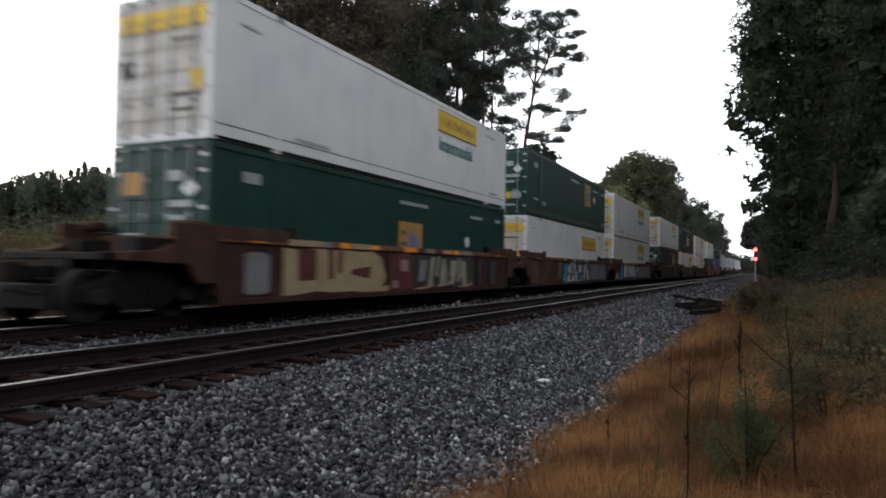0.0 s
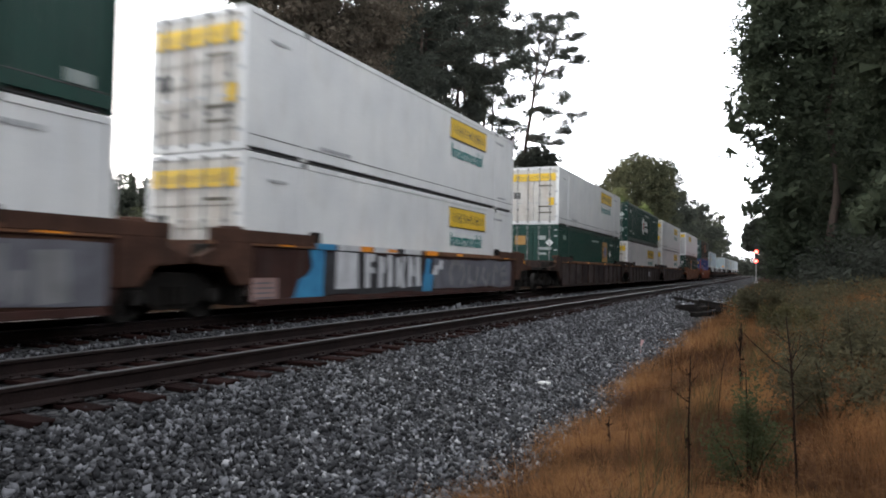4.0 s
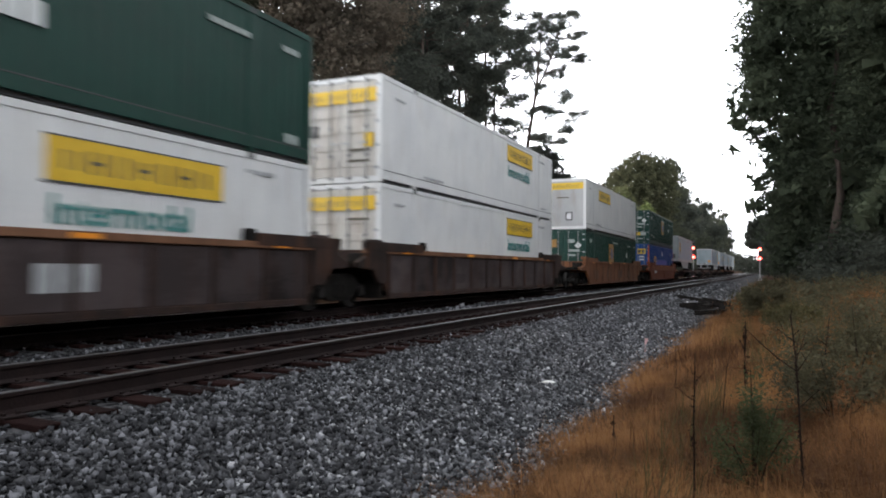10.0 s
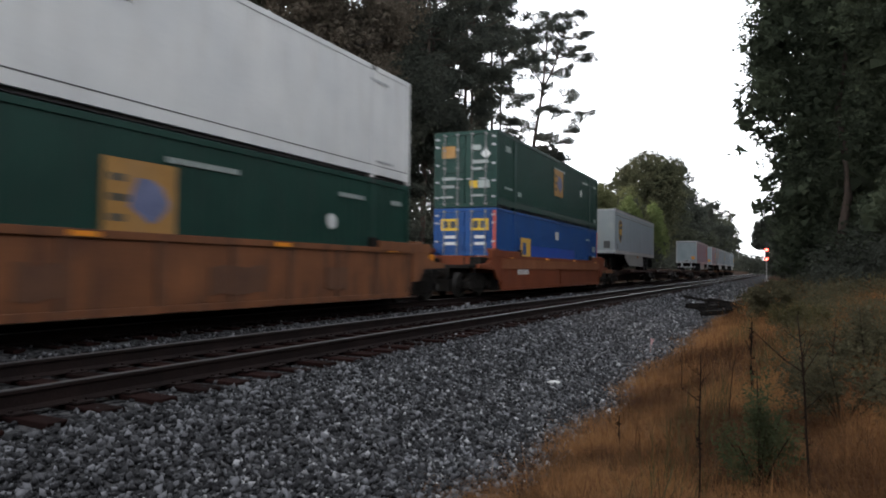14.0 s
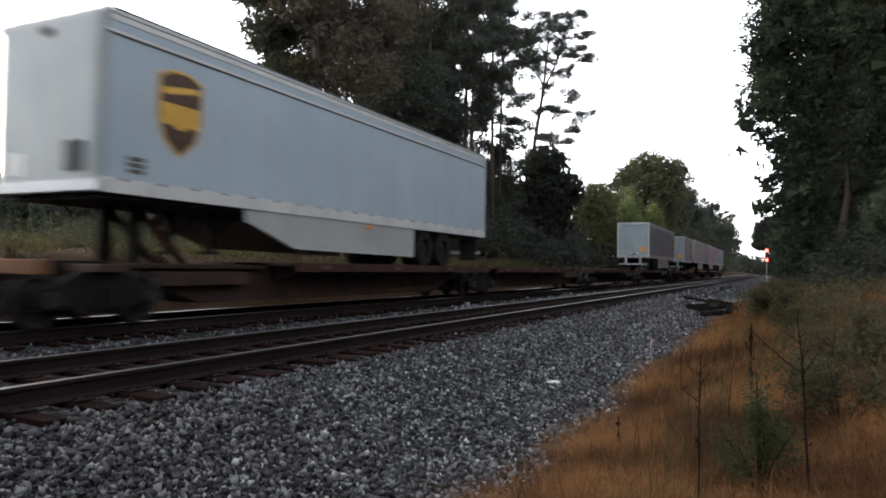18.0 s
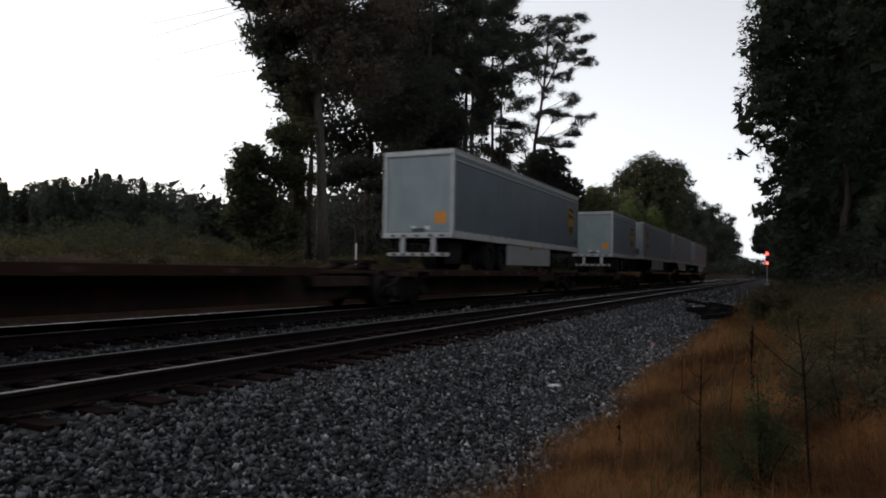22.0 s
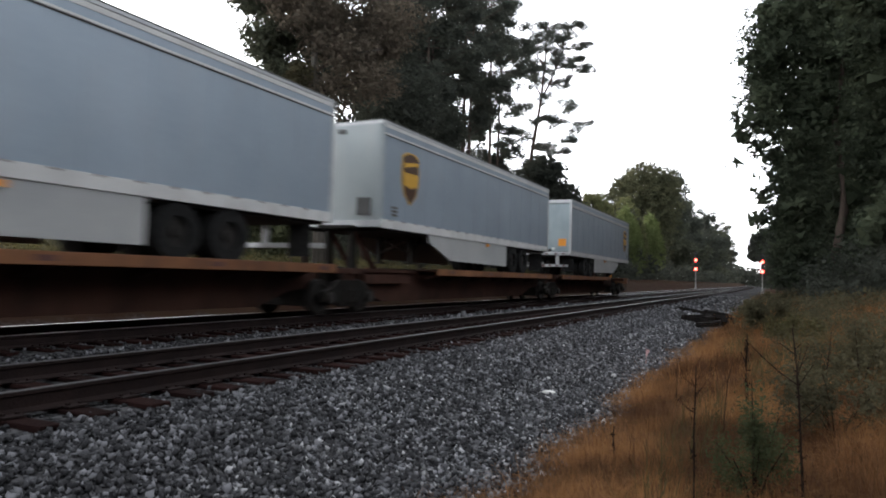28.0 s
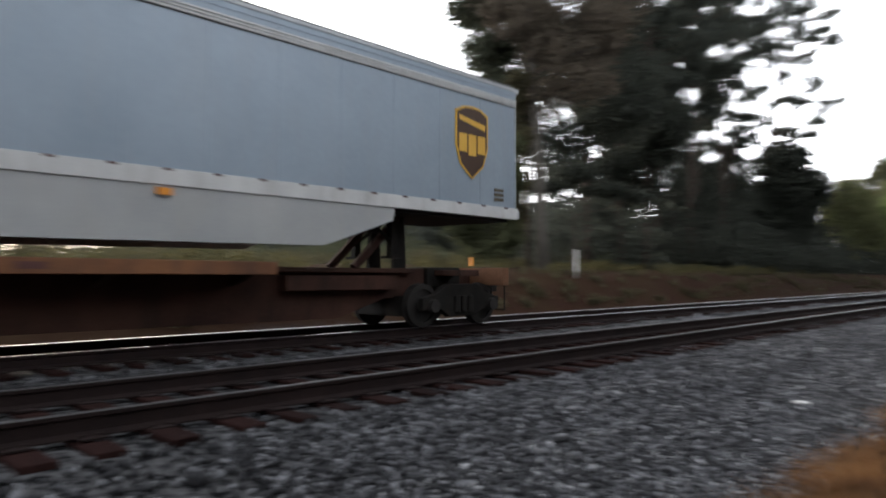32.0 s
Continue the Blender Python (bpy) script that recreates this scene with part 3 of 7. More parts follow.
def container(paint, name, label, ribbed, door_front=True):
    """A 53-foot box. Its leading end is at -y; its base lies at z = 0."""
    c = tagged(new(name), label, "container", "containers on the train")
    w, l, h = BOX_W / 2, BOX_L / 2, BOX_H
    bm = bmesh.new()
    if ribbed:
        plan = wall_outline(0.29, 0.03, -l + 0.12, l - 0.12)
        outline = [(w - 0.02 + a, y) for a, y in plan] + [(-w + 0.02 - a, y) for a, y in reversed(plan)]
        prism(bm, outline, "z", 0.14, h - 0.10)
    else:
        plan = [(a, y) for k in range(27) for a, y in ((0, -l + 0.1 + k * 0.588), (0, -l + 0.66 + k * 0.588), (0.006, -l + 0.67 + k * 0.588),
                                                       (0.006, -l + 0.685 + k * 0.588))]
        outline = [(w - 0.018 + a, y) for a, y in plan] + [(-w + 0.018 - a, y) for a, y in reversed(plan)]
        prism(bm, outline, "z", 0.14, h - 0.08)       # riveted sheet seams
    part("body", bm, paint, c)
    bar("roof", paint, c, -w + 0.02, w - 0.02, -l + 0.03, l - 0.03, h - 0.10, h - 0.02)
    for side in (-1, 1):
        x0, x1 = sorted((side * (w - 0.07), side * w))
        bar("top_rail", paint, c, x0, x1, -l + 0.1, l - 0.1, h - 0.12, h, bevel=0.008)
        bar("bottom_rail", paint, c, x0, x1, -l + 0.1, l - 0.1, 0.085, 0.30, bevel=0.008)
        bar("floor_sill", SEAM, c, *sorted((side * (w - 0.20), side * (w - 0.09))), -l + 0.1, l - 0.1, 0.02, 0.12)
        for y in (-l, l - 0.14):
            bar("corner_post", paint, c, *sorted((side * (w - 0.15), side * (w + 0.002))), y, y + 0.14, 0, h, bevel=0.012)
        for y in (-6.096, 6.096):
            bar("stacking_post", paint, c, *sorted((side * (w - 0.10), side * (w + 0.004))), y - 0.10, y + 0.10, 0.0, h, bevel=0.01)
            for z in (0.0, h - 0.12):
                bar("corner_casting", SEAM if z else paint, c, *sorted((side * (w - 0.14), side * (w + 0.012))), y - 0.09, y + 0.09,
                    z, z + 0.12, bevel=0.01)
    mark("seam", SEAM, c, -l + 0.16, l - 0.16, 0.312, 0.332, lift=-0.002)
    bar("end_wall", paint, c, -w + 0.08, w - 0.08, l - 0.06, l - 0.02, 0.05, h - 0.05)
    bar("end_sill", paint, c, -w + 0.1, w - 0.1, -l + 0.0, -l + 0.10, 0.0, 0.16, bevel=0.01)
    bar("end_header", paint, c, -w + 0.1, w - 0.1, -l + 0.0, -l + 0.10, h - 0.14, h, bevel=0.01)
    if door_front:
        for side in (-1, 1):
            x0, x1 = sorted((side * 0.012, side * (w - 0.15)))
            d = bar("door", DIRTY_DOOR if paint is WHITE else paint, c, x0, x1, -l + 0.02, -l + 0.07, 0.17, h - 0.15, bevel=0.008)
            for k in range(5):
                z = 0.42 + k * 0.46
                bar("door_rib", DIRTY_DOOR if paint is WHITE else paint, d, x0 + 0.05, x1 - 0.05, -l - 0.012, -l + 0.03, z, z + 0.20, bevel=0.02)
            for xr in (side * 0.30, side * 0.85):
                bm = bmesh.new()
                tube(bm, [(xr, -l - 0.03, 0.10), (xr, -l - 0.03, h - 0.08)], [0.02, 0.02], 8)
                for z in (0.12, 0.75, 1.5, 2.2, h - 0.12):
                    box(bm, xr - 0.05, xr + 0.05, -l - 0.055, -l + 0.02, z - 0.035, z + 0.035)
                part("lock_rod", bm, LOCK_ROD, d, smooth=False)
                bar("door_handle", ALUMINIUM, d, xr - 0.22 * side, xr + 0.02 * side, -l - 0.07, -l - 0.045, 1.05, 1.09) if side > 0 else \
                    bar("door_handle", ALUMINIUM, d, xr - 0.02, xr + 0.22, -l - 0.07, -l - 0.045, 1.05, 1.09)
            for z in (0.35, 0.95, 1.6, 2.3, 2.6):
                bar("hinge", ALUMINIUM, d, *sorted((side * (w - 0.20), side * (w - 0.06))), -l - 0.02, -l + 0.03, z, z + 0.07)
    else:
        bar("nose_panel", paint, c, -w + 0.10, w - 0.10, -l + 0.004, -l + 0.07, 0.16, h - 0.12, bevel=0.01)
    return c


def yellow_sign(c, y0, y1, z0, z1):
    s = mark("sign_panel", YELLOW, c, y0, y1, z0, z1, lift=0.012, label="yellow sign panel with faded dark lettering")
    mark("sign_border", SEAM, s, y0 - 0.03, y1 + 0.03, z1, z1 + 0.03, lift=0.010)
    mark("sign_border", SEAM, s, y0 - 0.03, y1 + 0.03, z0 - 0.03, z0, lift=0.010)
    n, zc = 7, (z0 + z1) / 2
    step = (y1 - y0) * 0.88 / n
    for k in range(n):
        y = y0 + (y1 - y0) * 0.07 + k * step
        tall = (z1 - z0) * (0.27 if k % 3 else 0.22)
        for a, b in ((0.0, 0.14), (0.52, 0.66)):
            mark("letter_bar", DARK_MARK, s, y + a * step, y + b * step, zc - tall, zc + tall, lift=0.016)
        if k % 2:
            mark("letter_bar", DARK_MARK, s, y + 0.14 * step, y + 0.52 * step, zc - 0.03, zc + 0.03, lift=0.016)


def end_sign(c, z0, z1):
    s = end_mark("end_sign", YELLOW, c, -1.14, 1.14, z0, z1, lift=0.022, label="yellow band with faded dark lettering")
    for k in range(7):
        x = -0.95 + k * 0.28
        for a in (0.0, 0.13):
            end_mark("letter_bar", DARK_MARK, s, x + a, x + a + 0.035, z0 + 0.09, z1 - 0.10 - 0.04 * (k % 2), lift=0.026)


def white_box(name_part, label, sign=None, word=True, door_front=True, paint=WHITE):
    c = container(paint, "container", label, False, door_front)
    l = BOX_L / 2
    if sign:
        y0, y1, z0, z1 = sign
        yellow_sign(c, y0, y1, z0, z1)
        if word:
            lettering("word", "Intermodal", TEAL, c, y0 + 0.05, z0 - 0.62, 0.62, BOX_W / 2, "teal word Intermodal")
    if door_front:
        end_sign(c, 2.18, 2.56)
        end_mark("placard", YELLOW, c, 0.78, 1.06, 0.95, 1.33, lift=0.03)
        end_mark("plate", SEAM, c, -1.05, -0.70, 1.30, 1.62, lift=0.02)
        for z in (0.55, 0.85, 1.9):
            end_mark("number_bar", DARK_MARK, c, 0.25, 0.95, z, z + 0.07, lift=0.024)
    bars("number_bar", FAINT, c, l - 2.1, h_top(0.42), 5, 0.13, 0.08, 0.05)
    bars("number_bar", FAINT, c, l - 1.75, 0.42, 6, 0.10, 0.05, 0.04)
    bars("number_bar", FAINT, c, -l + 2.6, 0.38, 9, 0.11, 0.07, 0.04)
    bars("number_bar", FAINT, c, -l + 0.8, h_top(0.55), 4, 0.10, 0.06, 0.05)
    return c


def h_top(d):
    return BOX_H - d


def green_box(label, kind, at=0.0, low=0.62):
    c = container(GREEN, "container", label, True)
    w, l = BOX_W / 2, BOX_L / 2
    if kind == "panel":
        p = mark("logo_panel", TAN, c, at - 0.65, at + 0.80, low, low + 1.25, lift=0.012, label="tan logo panel with dark and blue shapes")
        for k in range(3):
            mark("logo_shape", DARK_MARK, p, at - 0.56, at - 0.24 + 0.06 * (k % 2), low + 0.24 + 0.32 * k, low + 0.36 + 0.32 * k, lift=0.016)
        bm = bmesh.new()
        prism(bm, [(at + 0.24 + (0.40 + 0.10 * math.sin(3.7 * k)) * math.cos(k * math.pi / 6), low + 0.62 + (0.32 + 0.08 * math.sin(5.1 * k)) * math.sin(k * math.pi / 6)) for k in range(12)],
              "x", w - 0.01, w + 0.016)
        part("logo_shape", bm, FADED_BLUE, p)
        bm = bmesh.new()
        disc(bm, (w, max(4.3, at + 1.75), 1.15 + low * 0.5), "x", 0.19, 0, 0.012, 7)
        part("round_mark", bm, WHITE_MARK, c)
        bars("number_bar", PALE_MARK, c, -0.6, 2.36, 6, 0.24, 0.10, 0.06)
        bars("number_bar", PALE_MARK, c, 4.6, 2.3, 5, 0.18, 0.10, 0.05)
    else:
        bm = bmesh.new()
        prism(bm, [(0.62 * math.sin(k * math.pi / 3) - 0.75, 1.55 + 0.72 * math.cos(k * math.pi / 3)) for k in range(6)], "x",
              w - 0.02, w + 0.012)
        p = part("hexagon_badge", bm, WHITE_MARK, c, "white hexagonal badge with a red emblem")
        mark("emblem_bar", RED_MARK, p, -1.02, -0.88, 1.25, 1.85, lift=0.02)
        mark("emblem_bar", RED_MARK, p, -0.62, -0.48, 1.25, 1.85, lift=0.02)
        mark("emblem_bar", RED_MARK, p, -0.82, -0.68, 1.36, 1.74, lift=0.02)
        bars("name_bar", WHITE_MARK, c, 0.15, 1.62, 3, 0.34, 0.36, 0.06)
        bars("name_bar", WHITE_MARK, c, 0.15, 1.08, 5, 0.26, 0.36, 0.05)
        bars("number_bar", PALE_MARK, c, 0.2, 2.42, 7, 0.22, 0.09, 0.05)
        bars("number_bar", PALE_MARK, c, 4.9, 2.25, 5, 0.18, 0.11, 0.05)
    bars("number_bar", PALE_MARK, c, -l + 0.9, 0.75, 3, 0.22, 0.08, 0.05)
    bars("number_bar", PALE_MARK, c, -l + 0.95, 2.2, 2, 0.22, 0.22, 0.05)
    bars("number_bar", PALE_MARK, c, -l + 2.35, 0.6, 2, 0.18, 0.18, 0.06)
    bars("number_bar", PALE_MARK, c, l - 0.9, 0.35, 2, 0.18, 0.20, 0.06)
    bars("number_bar", PALE_MARK, c, l - 1.0, 2.3, 2, 0.22, 0.12, 0.06)
    door_marks(c)
    return c


def door_marks(c, tan=True):
    end_mark("door_label", TAN if tan else YELLOW, c, -0.95, -0.40, 1.9, 2.35, lift=0.024)
    for x0, x1, z0, z1 in ((0.25, 0.65, 2.15, 2.35), (0.3, 0.95, 1.65, 1.78), (0.3, 0.7, 1.4, 1.5), (-0.95, -0.4, 1.05, 1.16),
                           (-0.95, -0.45, 0.75, 0.85), (0.55, 1.0, 0.72, 1.02), (0.25, 0.75, 0.40, 0.48), (-1.0, -0.5, 0.36, 0.44)):
        end_mark("number_bar", PALE_MARK, c, x0, x1, z0, z1, lift=0.024)
    bm = bmesh.new()
    y = -BOX_L / 2
    prism(bm, [(0.85, 1.80), (1.05, 2.0), (0.85, 2.20), (0.65, 2.0)], "y", y - 0.03, y)
    part("diamond_placard", bm, WHITE_MARK, c)
    end_mark("door_label", YELLOW, c, 0.22, 0.52, 0.72, 1.0, lift=0.028)


def blue_box(label):
    c = container(BLUE, "container", label, True)
    l = BOX_L / 2
    mark("bright_field", BRIGHT_BLUE, c, -4.0, 2.95, 0.55, 1.6, lift=0.008, label="repainted brighter blue field")
    p = mark("logo_panel", GOLD_MARK, c, -5.3, -4.1, 1.0, 1.9, lift=0.012)
    mark("logo_shape", BLUE, p, -5.1, -4.7, 1.2, 1.7, lift=0.016)
    mark("white_square", WHITE_MARK, c, -0.42, 0.10, 2.0, 2.38, lift=0.012)
    bars("number_bar", PALE_MARK, c, l - 1.15, 1.62, 2, 0.26, 0.30, 0.05)
    bars("number_bar", PALE_MARK, c, l - 1.15, 1.10, 2, 0.26, 0.30, 0.05)
    bars("number_bar", PALE_MARK, c, l - 2.6, 2.2, 3, 0.22, 0.10, 0.05)
    mark("red_edge", RED_POST, c, l - 0.14, l - 0.005, 0.1, 2.8, lift=0.012, label="faded red corner post")
    for side in (-1, 1):
        end_mark("door_label", YELLOW, c, side * 0.62 - 0.36, side * 0.62 + 0.36, 2.05, 2.5, lift=0.024)
        for k in range(2):
            end_mark("letter_bar", SEAM, c, side * 0.62 - 0.27 + k * 0.3, side * 0.62 - 0.05 + k * 0.3, 2.14, 2.41, lift=0.028)
        for z in (1.75, 1.5, 1.0, 0.7):
            end_mark("number_bar", WHITE_MARK, c, side * 0.62 - 0.2, side * 0.62 + 0.25, z, z + 0.11, lift=0.024)
    end_mark("red_edge", RED_POST, c, 1.16, 1.28, 0.1, 2.8, lift=0.02)
    return c


def insulated_box(label):
    c = white_box("container", label, None, door_front=False)
    end_mark("nose_sheet", INSULATED, c, -1.14, 1.14, 0.17, 2.74, lift=0.005, label="scuffed grey-white nose sheet")
    end_sign(c, 2.28, 2.66)
    h = end_mark("hatch_frame", SEAM, c, 0.12, 0.52, 0.50, 0.98, lift=0.03, label="small framed hatch")
    end_mark("hatch", WHITE, h, 0.19, 0.45, 0.57, 0.91, lift=0.036)
    end_mark("number_bar", DARK_MARK, c, -0.4, 0.3, 1.78, 1.84, lift=0.012)
    yellow_sign(c, -4.75, -1.5, 1.92, 2.52)
    return c


def load(thing, s, z, flip=False):
    moving.append((thing, s, TRAIN_X, z, 180 if flip else 0))


# ---- trucks ----
WHEEL_R = 0.43


def truck(parent, y):
    """A two-axle truck with cast side frames; wheelsets roll."""
    t = new("truck")
    t.parent = parent
    t.matrix_basis = pose(0, y, 0)
    for side in (-1, 1):
        bm = bmesh.new()
        out = [(-1.15, 0.34), (-1.15, 0.58), (-0.80, 0.66), (-0.45, 0.86), (0.45, 0.86), (0.80, 0.66), (1.15, 0.58), (1.15, 0.34),
               (0.66, 0.36), (0.40, 0.20), (-0.40, 0.20), (-0.66, 0.36)]
        prism(bm, out, "x", side * 1.02 - 0.07, side * 1.02 + 0.07)
        part("side_frame", bm, STEEL, t, bevel=0.02)
        for k in (-0.2, 0.0, 0.2):
            bm = bmesh.new()
            tube(bm, [(side * 1.11, k, 0.30), (side * 1.11, k, 0.62)], [0.07, 0.07], 10)
            part("spring", bm, STEEL, t)
        for y0 in (-0.89, 0.89):
            bm = bmesh.new()
            disc(bm, (side * 1.12, y0, WHEEL_R), "x", 0.13, 0, 0.06, 14)
            part("bearing_cap", bm, WHEEL, t)
    # solid block for the rigging, added so the space between wheels stays dark
    bar("rigging_filler", STEEL, t, -0.45, 0.45, -0.80, 0.80, 0.20, 0.50, bevel=0.05)
    for y0 in (-1.25, 1.25):
        bar("brake_beam", STEEL, t, -0.62, 0.62, y0 - 0.10, y0 + 0.10, 0.22, 0.62, bevel=0.03)
    bar("bolster", STEEL, t, -1.05, 1.05, -0.22, 0.22, 0.50, 0.80, bevel=0.03)
    for y0 in (-0.89, 0.89):
        bm = bmesh.new()
        tube(bm, [(-1.0, 0, 0), (1.0, 0, 0)], [0.08, 0.08], 10)
        for side in (-1, 1):
            disc(bm, (side * 0.76, 0, 0), "x", WHEEL_R, 0.33, 0.065, 28)
            disc(bm, (side * 0.76, 0, 0), "x", 0.34, 0.10, 0.018, 28)
            disc(bm, (side * 0.70, 0, 0), "x", WHEEL_R + 0.025, 0.36, 0.015, 28)
            disc(bm, (side * 0.76, 0, 0), "x", 0.13, 0.07, 0.09, 14)
            for k in range(5):
                a = k * 2 * math.pi / 5
                box(bm, side * 0.76 - 0.03, side * 0.76 + 0.03, 0.22 * math.cos(a) - 0.03, 0.22 * math.cos(a) + 0.03,
                    0.22 * math.sin(a) - 0.03, 0.22 * math.sin(a) + 0.03)
        ws = part("wheelset", bm, WHEEL, t)
        ws.matrix_basis = pose(0, y0, WHEEL_R)
        wheelsets.append((ws, y0))
    return t


def coupler(parent, y, direction):
    bm = bmesh.new()
    box(bm, -0.10, 0.10, *sorted((y, y + direction * 0.75)), 0.72, 0.92)
    box(bm, -0.22, 0.22, *sorted((y + direction * 0.62, y + direction * 0.98)), 0.66, 0.98)
    part("coupler", bm, STEEL, parent, bevel=0.03)
    bm = bmesh.new()
    tube(bm, [(0.35, y, 0.75), (0.32, y + direction * 0.5, 0.45), (0.25, y + direction * 0.95, 0.55)], [0.025] * 3, 6)
    part("air_hose", bm, RUBBER, parent)


# ---- well cars ----
def well_unit(car, y0, y1, paint, chord, ribs, front_end, rear_end, rib, panel, rib_out=1.475, casting=CASTING):
    """One well for a box between y0 and y1. Ends are 'coupler' or 'joint'."""
    for side in (-1, 1):
        xs = side * 1.40
        bm = bmesh.new()
        out = [(y0 - 0.95, 1.44), (y1 + 0.95, 1.44), (y1 + 0.95, 1.08), (y1 + 0.40, 0.98), (y1 + 0.02, 0.62), (y1 - 0.25, 0.24),
               (y0 + 0.25, 0.24), (y0 - 0.02, 0.62), (y0 - 0.40, 0.98), (y0 - 0.95, 1.08)]
        prism(bm, out, "x", xs - 0.03, xs + 0.03)
        part("side_plate", bm, paint, car)
        bar("top_chord", chord, car, *sorted((side * 1.355, side * 1.49)), y0 - 1.0, y1 + 1.0, 1.40, 1.53, bevel=0.012)
        bar("bottom_chord", paint, car, *sorted((side * 1.37, side * 1.475)), y0 + 0.2, y1 - 0.2, 0.20, 0.33, bevel=0.012)
        n = ribs
        for k in range(n + 1):
            y = y0 + 0.25 + (y1 - y0 - 0.5) * k / n
            bar("rib", rib, car, *sorted((side * 1.42, side * rib_out)), y - 0.06, y + 0.06, 0.30, 1.42, bevel=0.01)
        bay = (y1 - y0 - 0.5) / n
        for k in range(n):
            y = y0 + 0.25 + bay * k
            bar("side_panel", panel, car, *sorted((side * 1.42, side * 1.437)), y + 0.07, y + bay - 0.07, 0.35, 1.37)
        for end, d in ((y0, -1), (y1, 1)):
            bm = bmesh.new()
            a, b, c2, e = (end + d * q for q in (-0.10, 0.62, 0.95, 0.35))
            prism(bm, [(a, 0.62), (a, 1.50), (c2, 1.50), (c2, 1.02), (b, 0.96), (e, 0.62)], "x", *sorted((side * 1.36, side * 1.50)))
            part("end_casting", bm, casting, car, "rusty cast end corner", bevel=0.03)
            bar("lift_lug", casting, car, *sorted((side * 1.12, side * 1.48)), *sorted((end + d * 0.15, end + d * 0.55)), 1.60, 1.76, bevel=0.05)
        for lo, hi in ((y0 - 1.0, y0 + 2.15), (y1 - 1.95, y1 + 1.0)):
            bar("end_beam", casting, car, *sorted((side * 1.35, side * 1.505)), lo, hi, 1.45, 1.70, bevel=0.015)
        for y in (y0 + 2.30, y1 - 2.10):
            bar("guide_block", STEEL, car, *sorted((side * 1.34, side * 1.47)), y - 0.16, y + 0.16, 1.50, 1.78, bevel=0.05)
        for k in range(4):
            y = y0 + 1.2 + k * (y1 - y0 - 2.4) / 3
            bar("reflector", AMBER, car, *sorted((side * 1.47, side * 1.494)), y - 0.25, y + 0.25, 1.42, 1.50)
    bar("floor", STEEL, car, -1.38, 1.38, y0 + 0.1, y1 - 0.1, 0.22, 0.30)
    for end, d, kind in ((y0, -1, front_end), (y1, 1, rear_end)):
        reach = 2.15 if kind == "coupler" else 1.42
        bm = bmesh.new()
        lo, hi = sorted((end + d * 0.06, end + d * reach))
        box(bm, -1.15, 1.15, lo, hi, 1.02, 1.14)
        box(bm, -0.38, 0.38, lo, hi, 0.66, 1.02)
        part("end_platform", bm, STEEL, car, bevel=0.02)
        bm = bmesh.new()
        lo, hi = sorted((end + d * 0.05, end + d * 0.35))
        box(bm, -1.38, 1.38, lo, hi, 0.86, 1.50)
        part("end_bulkhead", bm, casting, car, bevel=0.03)
        bar("lower_bulkhead", STEEL, car, -1.37, 1.37, *sorted((end + d * 0.03, end + d * 0.12)), 0.22, 0.90)
        for side in (-1, 1):
            lo, hi = sorted((end + d * 0.30, end + d * 0.95))
            bar("side_gusset", STEEL, car, *sorted((side * 0.9, side * 1.30)), lo, hi, 1.14, 1.40, bevel=0.04)
            far = 2.0 if kind == "coupler" else 1.35
            bm = bmesh.new()
            prism(bm, [(end + d * q, z) for q, z in ((0.2, 1.69), (0.2, 1.02), (0.9, 0.98), (far, 1.02), (far, 1.16), (1.25, 1.20), (0.95, 1.32), (0.75, 1.62), (0.6, 1.69))], "x",
                  *sorted((side * 1.32, side * 1.486)))
            part("sloping_end", bm, casting, car, bevel=0.02)
        if kind == "coupler":
            coupler(car, end + d * 2.15, d)
            for side in (-1, 1):
                bm = bmesh.new()
                xx, yy = side * 1.3, end + d * 2.05
                tube(bm, [(xx, yy, 0.5), (xx, yy, 1.5)], [0.018, 0.018], 6)
                tube(bm, [(xx - side * 0.4, yy, 0.5), (xx - side * 0.4, yy, 1.5)], [0.018, 0.018], 6)
                for z in (0.55, 0.85, 1.15, 1.45):
                    tube(bm, [(xx, yy, z), (xx - side * 0.4, yy, z)], [0.015, 0.015], 6)
                part("ladder", bm, STEEL, car)
            lo, hi = sorted((end + d * 0.9, end + d * 1.6))
            bar("brake_box", AMBER if d > 0 else STEEL, car, 0.9, 1.32, lo, hi, 1.14, 1.42, bevel=0.03)


def spray(car, mat, *outlines, lift=1.468):
    """Spray-painted shapes on the side plate; each outline is a row of (place along the car, height)."""
    for out in outlines:
        bm = bmesh.new()
        prism(bm, out, "x", 1.43, lift)
        part("graffiti", bm, mat, car)


def slab(y0, y1, z0, z1, slant=0.0):
    """Outline of a leaning block letter stroke with uneven corners."""
    r = random.Random(y0 * 7 + z0)
    j = [r.uniform(-0.03, 0.03) for _ in range(4)]
    return [(y0 + j[0], z0), (y1 + j[1], z0 + j[2]), (y1 + slant + j[3], z1), (y0 + slant, z1 + j[1])]


def ribbon(points, width):
    """Outline of a sprayed line of even width through points."""
    left, right = [], []
    for i, (y, z) in enumerate(points):
        a, b = points[max(i - 1, 0)], points[min(i + 1, len(points) - 1)]
        d = math.hypot(b[0] - a[0], b[1] - a[1]) or 1
        n = (-(b[1] - a[1]) / d * width, (b[0] - a[0]) / d * width)
        left.append((y + n[0], z + n[1]))
        right.append((y - n[0], z - n[1]))
    return left + right[::-1]


def chord_paint(car, mat, y0, y1):
    bar("paint_field", mat, car, 1.40, 1.493, y0, y1, 1.398, 1.532)


